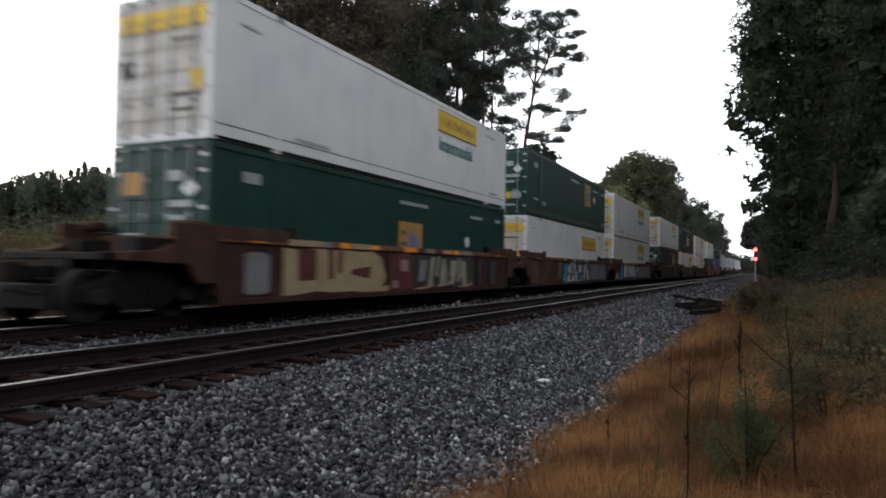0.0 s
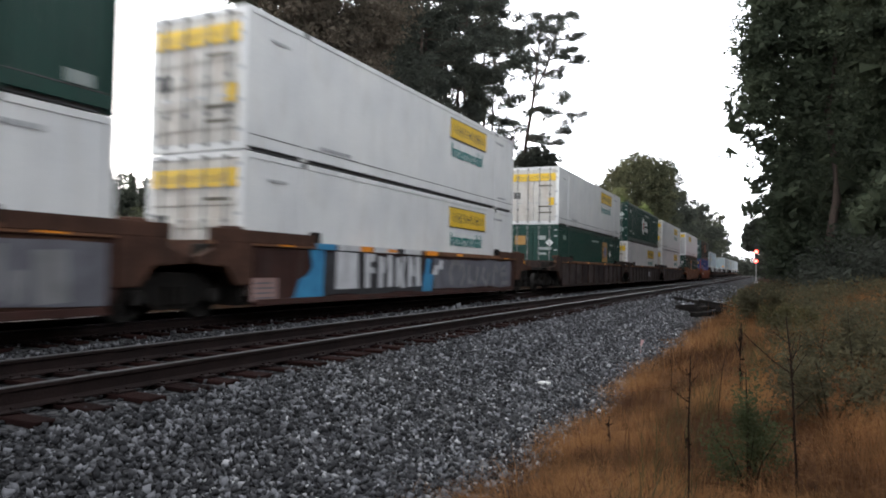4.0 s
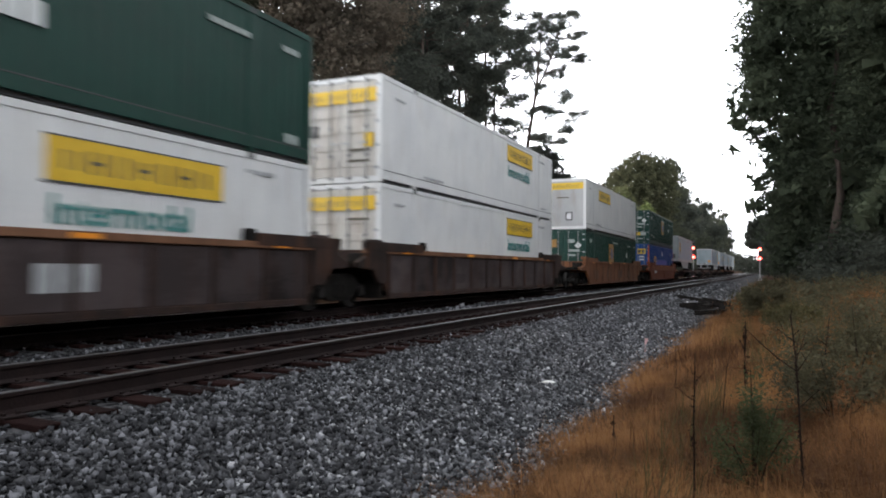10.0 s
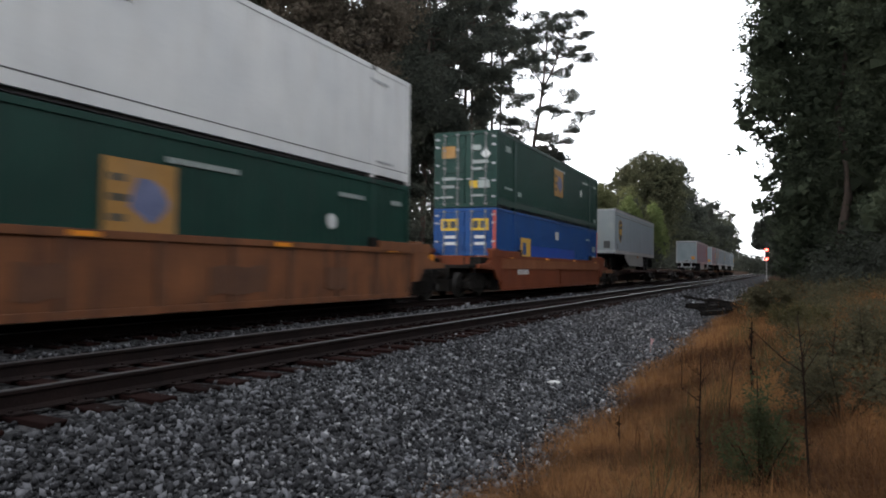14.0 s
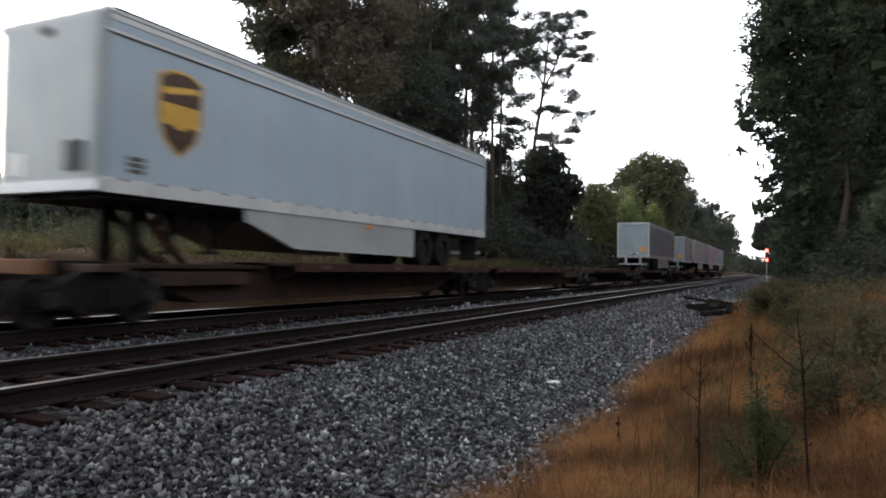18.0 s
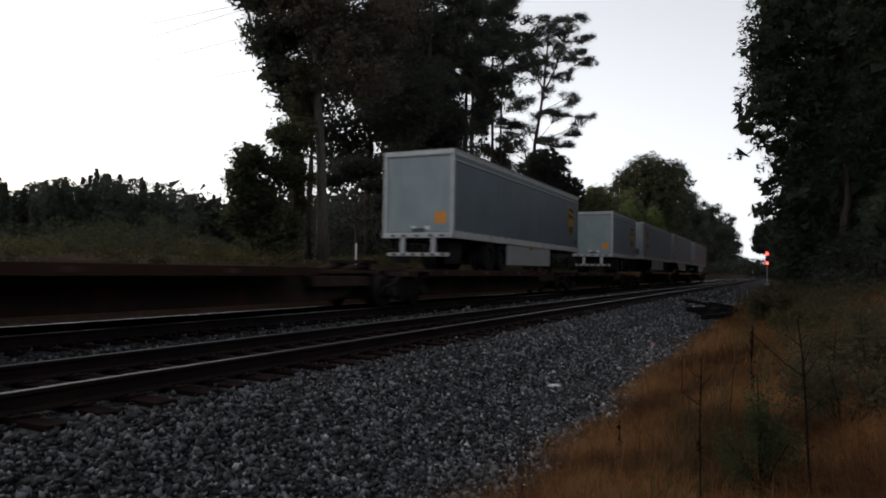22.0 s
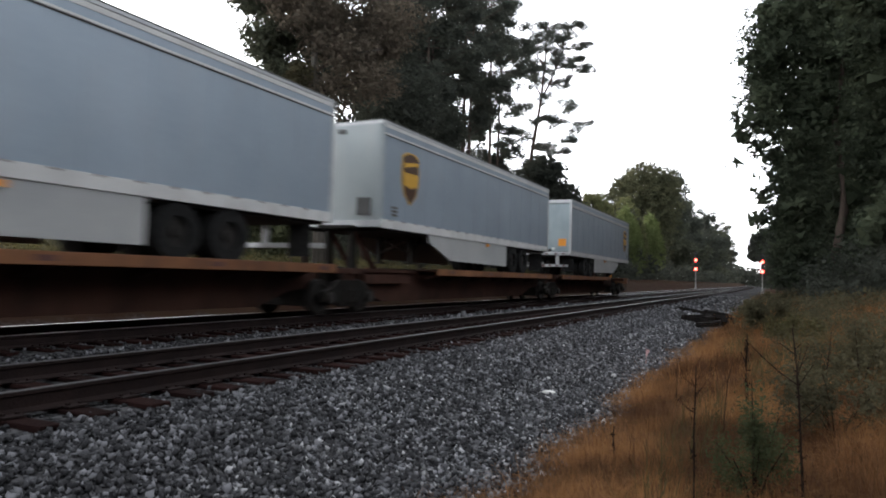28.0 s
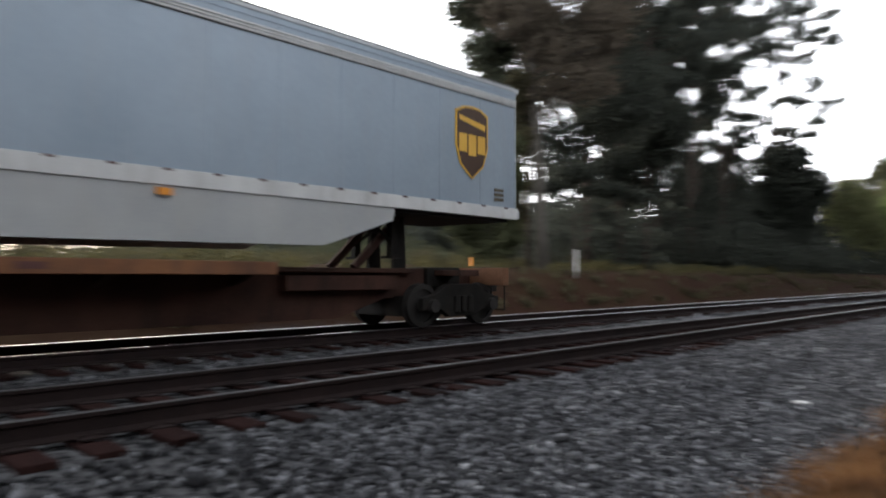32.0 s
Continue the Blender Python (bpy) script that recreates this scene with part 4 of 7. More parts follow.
G_CREAM = material("cream_spray_paint", (0.27, 0.205, 0.115), (0.37, 0.29, 0.175), 0.6, size=3, bump=0.0, stain=(0.2, 0.08, 0.05), stain_amount=0.6)
G_BLACK = material("black_spray_paint", (0.012, 0.012, 0.014), (0.03, 0.03, 0.034), 0.6, bump=0.0)
G_WHITE = material("white_spray_paint", (0.42, 0.43, 0.45), (0.58, 0.58, 0.60), 0.6, size=3, bump=0.0, stain=(0.2, 0.2, 0.2), stain_amount=0.5)
G_BLUE = material("sky_blue_spray_paint", (0.02, 0.16, 0.32), (0.04, 0.25, 0.45), 0.6, size=3, bump=0.0)
G_SLATE = material("slate_grey_spray_paint", (0.07, 0.07, 0.085), (0.13, 0.13, 0.15), 0.6, size=2, bump=0.0)
G_OLIVE = material("olive_spray_paint", (0.05, 0.06, 0.035), (0.11, 0.11, 0.06), 0.6, size=2, bump=0.0)


G_GREY = material("pale_grey_spray_paint", (0.13, 0.13, 0.135), (0.22, 0.22, 0.225), 0.6, size=2, bump=0.0, stain=(0.07, 0.06, 0.055), stain_amount=0.6)
G_PALE = material("pale_yellow_green_spray_paint", (0.20, 0.21, 0.13), (0.33, 0.33, 0.22), 0.6, size=2, bump=0.0, stain=(0.1, 0.09, 0.06), stain_amount=0.5)
G_MAROON = material("maroon_spray_paint", (0.055, 0.010, 0.010), (0.11, 0.020, 0.018), 0.6, size=2, bump=0.0, stain=(0.04, 0.02, 0.02), stain_amount=0.5)
G_ROSE = material("dusty_rose_spray_paint", (0.20, 0.12, 0.11), (0.32, 0.21, 0.19), 0.6, size=2, bump=0.0)


def field(car, mat, y0, y1, z0=0.34, z1=1.39):
    bm = bmesh.new()
    edge = random.Random(y0)
    top = [(y0 + (y1 - y0) * k / 6, z1 + edge.uniform(-0.10, 0.0)) for k in range(7)]
    low = [(y0 + (y1 - y0) * k / 6, z0 + edge.uniform(0.0, 0.10)) for k in range(6, -1, -1)]
    prism(bm, top + low, "x", 1.41, 1.460)
    return part("paint_field", bm, mat, car)


def well_car(label, s0, boxes, paint, chord, ribs, rib=None, panel=PANEL, rib_out=1.475, casting=CASTING):
    """A car of one or more wells; boxes are the (front, rear) places of its loads along the train."""
    car = tagged(new("well_car"), label, "rail car", "cars of the train")
    wells = [(a - s0, b - s0) for a, b in boxes]
    for k, (y0, y1) in enumerate(wells):
        well_unit(car, y0, y1, paint, chord, ribs, "joint" if k else "coupler", "joint" if k < len(wells) - 1 else "coupler", rib or paint, panel[k] if isinstance(panel, tuple) else panel, rib_out, casting)
    truck(car, wells[0][0] - 1.25)
    truck(car, wells[-1][1] + 1.25)
    for (_, a), (b, _) in zip(wells, wells[1:]):
        truck(car, (a + b) / 2)
        bar("articulated_joint", STEEL, car, -0.3, 0.3, a + 1.0, b - 1.0, 0.78, 1.08, bevel=0.04)
        bar("joint_cover", paint, car, -0.85, 0.85, (a + b) / 2 - 0.35, (a + b) / 2 + 0.35, 1.08, 1.22, bevel=0.05)
    load(car, s0, 0)
    return car


# places of the box ends along the train (metres from the camera at 0 s)
LOADS = [(9.90, 26.05), (28.93, 45.08), (48.06, 64.21), (71.14, 87.29), (90.34, 106.49), (109.65, 125.80), (132.64, 148.79),
         (155.64, 171.79)]
well_car("brown well car ahead of the first boxes", -20.0, [(-13.3, 2.85)], BROWN_CAR, CHORD, 11, None, PANEL, 1.475, BROWN_CAR)
red = well_car("dull red articulated well car with graffiti", 0.0, LOADS[0:3], RED_CAR, CHORD, 12, None, (RED_CAR, RUST_PANEL, RED_CAR), 1.452)
brown = well_car("rusty brown articulated well car with an orange top chord", 60.0, LOADS[3:6], BROWN_CAR, CHORD, 11, None, PANEL, 1.475, BROWN_CAR)
orange = well_car("orange single well car with brown ribs", 120.0, LOADS[6:7], ORANGE_CAR, ORANGE_CAR, 9, RIB_BROWN, ORANGE_CAR, casting=ORANGE_CAR)
vermilion = well_car("faded vermilion smooth-sided well car", 150.0, LOADS[7:8], VERMILION_CAR, VERMILION_CAR, 2, None, VERMILION_CAR, casting=VERMILION_CAR)
for side in (-1, 1):
    bar("upper_band", VERMILION_BAND, vermilion, *sorted((side * 1.42, side * 1.484)), LOADS[7][0] - 150.6, LOADS[7][1] - 149.4, 1.02, 1.40, bevel=0.01)

# first well: cream letters on maroon, then pale strokes on black
field(red, G_GREY, 10.75, 11.5, 0.36, 1.25)
field(red, G_CREAM, 11.95, 15.7, 0.30, 1.40)
spray(red, G_CREAM, [(15.6, 0.30), (16.1, 0.34), (16.35, 0.70), (16.1, 1.20), (15.6, 1.38)], ribbon([(15.0, 0.36), (15.9, 0.30), (16.5, 0.42)], 0.07), lift=1.459)
spray(red, G_MAROON, slab(12.45, 13.12, 0.64, 1.33), slab(13.66, 13.84, 0.66, 1.38, -0.05), [(14.60, 0.78), (15.45, 0.66), (15.55, 0.98), (14.65, 0.90)],
      slab(14.02, 14.22, 0.80, 1.36))
field(red, G_MAROON, 16.55, 17.98, 0.32, 1.38)
spray(red, G_ROSE, slab(17.15, 17.60, 0.86, 1.16), slab(16.7, 17.0, 0.40, 0.60))
field(red, G_BLACK, 18.0, 22.5, 0.32, 1.39)
spray(red, G_GREY, slab(18.25, 18.75, 0.55, 1.20, 0.12), slab(19.35, 19.60, 0.70, 1.32, 0.18), slab(20.05, 20.35, 0.42, 1.10, -0.1), slab(21.0, 21.3, 0.5, 1.28, 0.1))
spray(red, G_PALE, slab(18.9, 19.2, 0.40, 1.30, 0.2), slab(19.75, 20.0, 0.45, 1.25, 0.15), slab(20.5, 20.95, 0.7, 1.2, 0.1), slab(21.5, 21.9, 0.4, 1.2, -0.1))
spray(red, G_CREAM, slab(20.55, 20.85, 0.45, 0.80, 0.1), slab(21.25, 21.5, 0.62, 0.95, -0.15), ribbon([(18.1, 0.33), (18.9, 0.38), (19.3, 0.46)], 0.03),
      ribbon([(19.6, 0.40), (20.2, 0.44), (20.6, 0.52)], 0.03), ribbon([(21.3, 0.34), (22.0, 0.38), (22.4, 0.46)], 0.035))
spray(red, G_BLACK, slab(22.9, 23.2, 0.4, 1.3), slab(24.0, 24.7, 0.4, 1.25))
for mat, y0, y1 in ((G_CREAM, 12.1, 13.3), (G_GREY, 13.3, 13.7), (AMBER, 14.05, 14.5), (G_CREAM, 14.6, 15.9), (AMBER, 17.3, 18.1), (G_BLACK, 18.1, 18.6), (G_ROSE, 18.7, 19.3),
                    (G_MAROON, 19.4, 19.8), (G_GREY, 19.9, 20.6), (AMBER, 20.7, 21.2), (G_ROSE, 21.3, 22.3)):
    chord_paint(red, mat, y0, y1)
# second well: blue arrow, white letters on black, grey letters
spray(red, G_OLIVE, slab(33.6, 34.5, 0.5, 1.3, 0.1), lift=1.445)
spray(red, G_BLUE, [(34.72, 0.36), (35.17, 0.34), (35.15, 1.22), (34.85, 1.24), (34.80, 1.08), (34.48, 1.02), (34.72, 0.90), (34.74, 0.76), (34.42, 0.70), (34.66, 0.58),
                    (34.46, 0.42)])
field(red, G_BLACK, 35.17, 40.12, 0.30, 1.41)
spray(red, G_WHITE, slab(35.38, 35.72, 0.78, 1.20), slab(35.36, 35.78, 0.38, 0.68), slab(35.78, 35.98, 0.76, 1.32, 0.25), slab(36.22, 36.60, 0.36, 0.62, 0.05),
      slab(36.28, 36.42, 0.72, 1.24, 0.28), slab(36.95, 37.32, 0.34, 0.86, -0.12), slab(36.78, 36.98, 0.84, 1.36, -0.10), slab(37.72, 38.16, 0.80, 1.22),
      slab(38.90, 39.10, 0.40, 1.20, -0.06), slab(39.34, 39.58, 0.80, 1.26, -0.08), slab(39.70, 40.0, 0.38, 0.90, -0.16),
      ribbon([(35.0, 0.31), (35.6, 0.35), (36.3, 0.33)], 0.035), ribbon([(37.4, 0.29), (38.0, 0.33), (38.7, 0.31)], 0.03))
spray(red, G_SLATE, slab(35.9, 36.12, 0.36, 0.72, 0.1), slab(36.56, 36.76, 0.4, 1.0, 0.1), slab(37.38, 37.6, 0.36, 1.25), slab(38.3, 38.6, 0.8, 1.2), slab(39.1, 39.3, 0.6, 0.9))
spray(red, G_BLUE, [(37.80, 0.34), (38.62, 0.33), (38.70, 0.58), (38.40, 0.74), (38.10, 0.66), (37.82, 0.74)])
field(red, G_SLATE, 40.15, 44.85, 0.34, 1.38)
spray(red, G_GREY, slab(40.95, 41.25, 0.46, 1.20), slab(41.42, 41.72, 0.46, 1.20), slab(41.95, 42.40, 0.42, 1.15), slab(42.90, 43.20, 0.50, 1.25, 0.06), slab(43.34, 43.52, 0.42, 0.9),
      slab(43.70, 44.25, 0.40, 1.20, -0.08))
for mat, y0, y1 in ((G_BLACK, 35.3, 35.85), (G_BLUE, 35.86, 36.5), (AMBER, 36.5, 36.95), (G_GREY, 37.3, 38.6), (G_BLUE, 38.7, 40.1)):
    chord_paint(red, mat, y0, y1)
# third well: blue wedge, white letters on black, pale script
label_plate = bar("label_plate", G_ROSE, red, 1.43, 1.466, 48.18, 48.98, 0.28, 0.76, label="small printed label plate")
for k in range(4):
    bar("print_line", G_SLATE, label_plate, 1.44, 1.469, 48.26, 48.90 - 0.08 * (k % 2), 0.34 + k * 0.1, 0.37 + k * 0.1)
spray(red, G_BLUE, [(49.5, 0.26), (50.62, 0.26), (50.66, 1.38), (50.12, 1.38), (50.22, 0.98), (50.02, 0.80), (49.76, 0.72)])
field(red, G_BLACK, 50.66, 55.75, 0.30, 1.41)
spray(red, G_WHITE, slab(51.16, 52.14, 0.48, 1.36), slab(52.46, 52.72, 0.48, 1.36), slab(52.72, 52.95, 1.15, 1.36), slab(52.72, 52.92, 0.86, 1.0), slab(53.15, 53.38, 0.48, 1.30),
      slab(53.38, 53.50, 0.86, 1.30, 0.14), slab(53.66, 53.90, 0.48, 1.34), slab(54.10, 54.34, 0.48, 1.30), slab(54.34, 54.50, 0.84, 1.32, 0.16), slab(54.42, 54.62, 0.46, 0.86, -0.08),
      slab(54.80, 55.02, 0.48, 1.34), slab(55.02, 55.20, 0.78, 1.28, -0.12), slab(55.30, 55.62, 0.48, 1.34, -0.06))
spray(red, G_BLUE, slab(55.76, 56.35, 0.30, 0.84, 0.1), slab(55.9, 56.2, 0.84, 1.3, 0.1))
field(red, G_SLATE, 56.5, 63.6, 0.32, 1.38)
spray(red, G_GREY, ribbon([(57.9, 0.5), (57.7, 0.9), (57.9, 1.22), (58.5, 1.2)], 0.09), ribbon([(58.6, 0.44), (58.9, 0.8), (58.75, 1.2), (58.4, 0.95)], 0.08),
      ribbon([(59.3, 1.15), (59.25, 0.6), (59.9, 0.5), (60.1, 1.1)], 0.09), ribbon([(60.7, 1.1), (60.5, 0.75), (60.9, 0.45), (61.2, 0.9)], 0.09),
      ribbon([(61.6, 0.45), (61.8, 1.25), (62.1, 0.9)], 0.09), ribbon([(62.4, 0.8), (63.0, 0.85), (62.9, 1.15), (62.5, 1.0), (62.6, 0.5), (63.3, 0.5)], 0.08))
spray(red, G_WHITE, slab(56.45, 56.75, 0.80, 1.10, 0.1), slab(56.8, 57.1, 1.0, 1.25, 0.1))
for mat, y0, y1 in ((G_BLUE, 50.3, 51.1), (G_WHITE, 51.2, 52.2), (AMBER, 52.2, 52.75), (G_WHITE, 52.85, 54.1), (G_BLACK, 54.1, 54.5), (G_WHITE, 54.5, 55.6), (AMBER, 55.9, 56.7)):
    chord_paint(red, mat, y0, y1)
for y, w in ((14.0, 1.2), (17.4, 0.8), (21.0, 1.5), (24.6, 0.9)):
    field(orange, RIB_BROWN, y, y + w, 0.45, 1.05)
for u in (0, 1, 2):
    y = LOADS[3 + u][0] - 60.0
    for k in (1.6, 3.0, 4.4):
        bars("number_bar", PANEL, brown, y + k, 0.55, 1, 1.0, 0.3, 0.1, 1.437, 0.004)
bars("number_bar", FAINT, brown, LOADS[4][0] - 60 + 9.6, 0.62, 3, 0.28, 0.42, 0.06, 1.437, 0.006)
bars("number_bar", WHITE_MARK, vermilion, LOADS[7][0] - 150 + 2.0, 0.8, 5, 0.22, 0.2, 0.06, 1.437, 0.006)

load(white_box("", "white steel container with a yellow sign, upper of two", (1.85, 5.0, 2.0, 2.62)), 17.97, 3.33)
load(green_box("dark green ribbed container with a tan logo panel, lower of two", "panel"), 17.97, 0.40)
load(green_box("dark green ribbed container with a tan panel on a white one", "panel", 3.15, 1.3), 37.0, 3.33)
load(white_box("", "white container with a plain yellow sign under a green one", (2.0, 5.5, 1.72, 2.40), False), 37.0, 0.40)
load(white_box("", "white container with a yellow sign and teal lettering, upper of two", (1.85, 5.0, 2.0, 2.62)), 56.13, 3.33)
load(white_box("", "white container with a yellow sign and teal lettering, lower of two", (1.85, 5.0, 2.0, 2.62)), 56.13, 0.40)
load(white_box("", "dirty white container with a yellow sign, on a green one", (1.85, 5.0, 2.0, 2.62)), 79.21, 3.33)
load(green_box("dark green ribbed container with a tan logo panel, lower of two", "panel", 2.9, 1.2), 79.21, 0.40)
load(green_box("dark green ribbed container with a white hexagonal badge", "badge"), 98.42, 3.33)
load(white_box("", "clean white container with a yellow sign under a green one", (1.75, 5.3, 1.85, 2.50)), 98.42, 0.40)
load(white_box("", "white container with a yellow sign and teal lettering, upper of two", (1.85, 5.0, 2.0, 2.62)), 117.72, 3.33)
load(white_box("", "white container with a yellow sign and teal lettering, lower of two", (1.85, 5.0, 2.0, 2.62)), 117.72, 0.40)
load(insulated_box("white insulated container with a plain nose and framed hatch"), 140.71, 3.33)
load(green_box("dark green ribbed container under a white insulated one", "panel", -1.2, 1.05), 140.71, 0.40)
load(green_box("dark green ribbed container on a blue one", "panel", 0.0, 1.15), 163.71, 3.33)
load(blue_box("blue ribbed container with a brighter blue field and red corner post"), 163.71, 0.40)


# ---- spine cars ----
def spine_unit(car, a, b, hitch_rear, deck, paint, empty, edge):
    """One platform between truck centres a and b. The hitch stands at the rear or front end."""
    k = 1 if hitch_rear else -1
    mid = (a + b) / 2

    def at(u, v):                      # from the wheel end (0) towards the hitch end
        half = (b - a) / 2
        p, q = mid + k * (-half + u), mid + k * (-half + v)
        return sorted((p, q))
    length = b - a
    bm = bmesh.new()
    lo, hi = at(0.1, length - 0.1)
    t = deck - 1.0
    prism(bm, [(lo, 0.95 + t), (lo, 0.62), (lo + 1.5, 0.58), (lo + 2.6, 0.24), (hi - 2.6, 0.24), (hi - 1.5, 0.58), (hi, 0.62), (hi, 0.95 + t)],
          "x", -0.45, 0.45)
    part("centre_sill", bm, paint, car, bevel=0.015)
    lo, hi = at(1.0, length - 4.6)
    for side in (-1, 1):
        part_x = sorted((side * 0.40, side * 1.31))
        bar("deck_plate", paint, car, *part_x, lo, hi, deck - 0.06, deck, bevel=0.008)
        bar("edge_beam", edge, car, *sorted((side * 1.26, side * 1.34)), lo, hi, deck - 0.19, deck + 0.012, bevel=0.012)
        for y in np.arange(lo + 0.5, hi, 2.1):
            bm = bmesh.new()
            o = sorted((side * 0.32, side * 1.28))
            prism(bm, [(side * 0.32, deck - 0.42), (side * 1.28, deck - 0.16), (side * 1.28, deck - 0.06), (side * 0.32, deck - 0.06)],
                  "y", y - 0.05, y + 0.05)
            part("bracket", bm, paint, car)
        for y in np.arange(lo + 0.9, hi - 0.6, 3.4):
            bar("reflector", DULL_RED, car, *sorted((side * 1.335, side * 1.345)), y, y + 0.35, deck - 0.13, deck - 0.04)
    lo, hi = at(length - 4.4, length - 0.9)
    bm = bmesh.new()
    box(bm, -0.62, 0.62, lo, hi, deck - 0.14, deck - 0.06)
    box(bm, 0.32, 0.72, lo + 0.4, hi - 0.6, deck - 0.46, deck - 0.2)
    part("walkway", bm, paint, car, bevel=0.01)
    # hitch
    yh = at(length - 1.15, length - 1.15)[0]
    h = new("hitch")
    h.parent = car
    up = 0.16 if empty else 1.02         # an empty deck's hitch lies folded
    for side in (-1, 1):
        bm = bmesh.new()
        x = side * 0.38
        prism(bm, [(yh - 0.16, deck - 0.1), (yh + 0.16, deck - 0.1), (yh + 0.10, deck + up), (yh - 0.10, deck + up)], "x", x - 0.05, x + 0.05)
        part("hitch_leg", bm, STEEL, h)
        bm = bmesh.new()
        tube(bm, [(x, yh - k * 1.15, deck - 0.05), (x, yh - k * 0.05, deck + up - 0.07)], [0.085, 0.085], 6)
        part("hitch_brace", bm, RED_CAR, h)
    bar("hitch_plate", STEEL, h, -0.55, 0.55, yh - 0.38, yh + 0.38, deck + up - 0.02, deck + up + 0.08, bevel=0.02)


def spine_car(label, s0, joints, units, deck, paint):
    car = tagged(new("spine_car"), label, "rail car", "cars of the train")
    js = [s - s0 for s in joints]
    for (a, b), hr in zip(zip(js, js[1:]), units):
        spine_unit(car, a, b, hr == "rear" or hr == "empty", deck, paint, hr == "empty", RED_CAR if deck < 1.1 else SPINE_EDGE)
    for i, y in enumerate(js):
        truck(car, y)
        bar("truck_saddle", STEEL, car, -0.55, 0.55, y - 0.5, y + 0.5, 0.78, deck - 0.02, bevel=0.03)
        for side in (-1, 1):
            bar("end_step", paint, car, *sorted((side * 0.5, side * 1.28)), y - 0.28, y + 0.28, deck - 0.20, deck - 0.08, bevel=0.01)
    for y, d in ((js[0], -1), (js[-1], 1)):
        bar("end_sill", paint, car, -0.34, 0.34, *sorted((y, y + d * 1.15)), 0.66, deck - 0.08, bevel=0.02)
        bar("end_beam", CHORD, car, -1.30, 1.30, *sorted((y + d * 1.05, y + d * 1.25)), 0.82, deck - 0.02, bevel=0.02)
        coupler(car, y + d * 1.2, d)
        bm = bmesh.new()
        for side in (-1, 1):
            tube(bm, [(side * 1.22, y + d * 1.2, 0.3), (side * 1.22, y + d * 1.2, 0.85)], [0.016, 0.016], 6)
            tube(bm, [(side * 0.85, y + d * 1.2, 0.3), (side * 0.85, y + d * 1.2, 0.85)], [0.016, 0.016], 6)
            tube(bm, [(side * 0.85, y + d * 1.2, 0.3), (side * 1.22, y + d * 1.2, 0.3)], [0.016, 0.016], 6)
        part("sill_step", bm, STEEL, car)
    load(car, s0, 0)
    return car


DECK_A, DECK_B = 1.06, 1.22
SPINE = material("rusty_spine_car_paint", (0.014, 0.009, 0.008), (0.042, 0.021, 0.016), 0.8, size=1.2, fine=20, bump=0.25,
                 stain=(0.11, 0.045, 0.02), stain_amount=0.5)
SPINE_RUST = material("red_rust_spine_paint", (0.022, 0.011, 0.009), (0.066, 0.030, 0.021), 0.8, size=1.0, fine=18, bump=0.3,
                      stain=(0.018, 0.012, 0.010), stain_amount=0.8, spec=0.15)
spine_car("rusty five-unit spine car with two empty decks", 170.0, (177.2, 192.9, 209.3, 225.6, 243.0, 259.5),
          ("front", "empty", "empty", "rear", "rear"), DECK_A, SPINE)
last = spine_car("rusty three-unit spine car at the train's end", 260.0, (263.4, 280.8, 298.7, 315.6), ("front", "front", "rear"), DECK_B, SPINE_RUST)
bar("marker_flag", ORANGE_MARK, last, 0.0, 0.14, 57.0, 57.04, 1.25, 1.45, label="small orange end marker")
bar("marker_box", STEEL, last, -0.05, 0.25, 56.95, 57.15, 0.75, 1.2)


# ---- trailers ----
def shield(parent, x, side, y, z):
    """A brown and gold shield emblem."""
    def outline(w, h):
        pts = [(-w, h * 0.85), (-w * 0.5, h), (0, h * 1.03), (w * 0.5, h), (w, h * 0.85), (w, -h * 0.1), (w * 0.72, -h * 0.62), (0, -h)]
        return [(y + a, z + b) for a, b in pts + [(-w * 0.72, -h * 0.62), (-w, -h * 0.1)]]
    bm = bmesh.new()
    prism(bm, outline(0.50, 0.74), "x", *sorted((x - side * 0.01, x + side * 0.010)))
    s = part("shield_emblem", bm, GOLD_MARK, parent, "gold-edged brown shield emblem")
    bm = bmesh.new()
    prism(bm, outline(0.46, 0.70), "x", *sorted((x, x + side * 0.014)))
    part("shield_field", bm, BROWN_MARK, s)
    bm = bmesh.new()
    prism(bm, [(y - 0.40, z + 0.30), (y + 0.40, z + 0.44), (y + 0.40, z + 0.54), (y - 0.40, z + 0.42)], "x", *sorted((x, x + side * 0.018)))
    part("shield_crest", bm, GOLD_MARK, s)
    for k in (-1, 0, 1):
        bm = bmesh.new()
        box(bm, *sorted((x, x + side * 0.018)), y + k * 0.285 - 0.12, y + k * 0.285 + 0.12, z - 0.26 + 0.06 * abs(k), z + 0.17)
        part("emblem_bar", bm, GOLD_MARK, s)


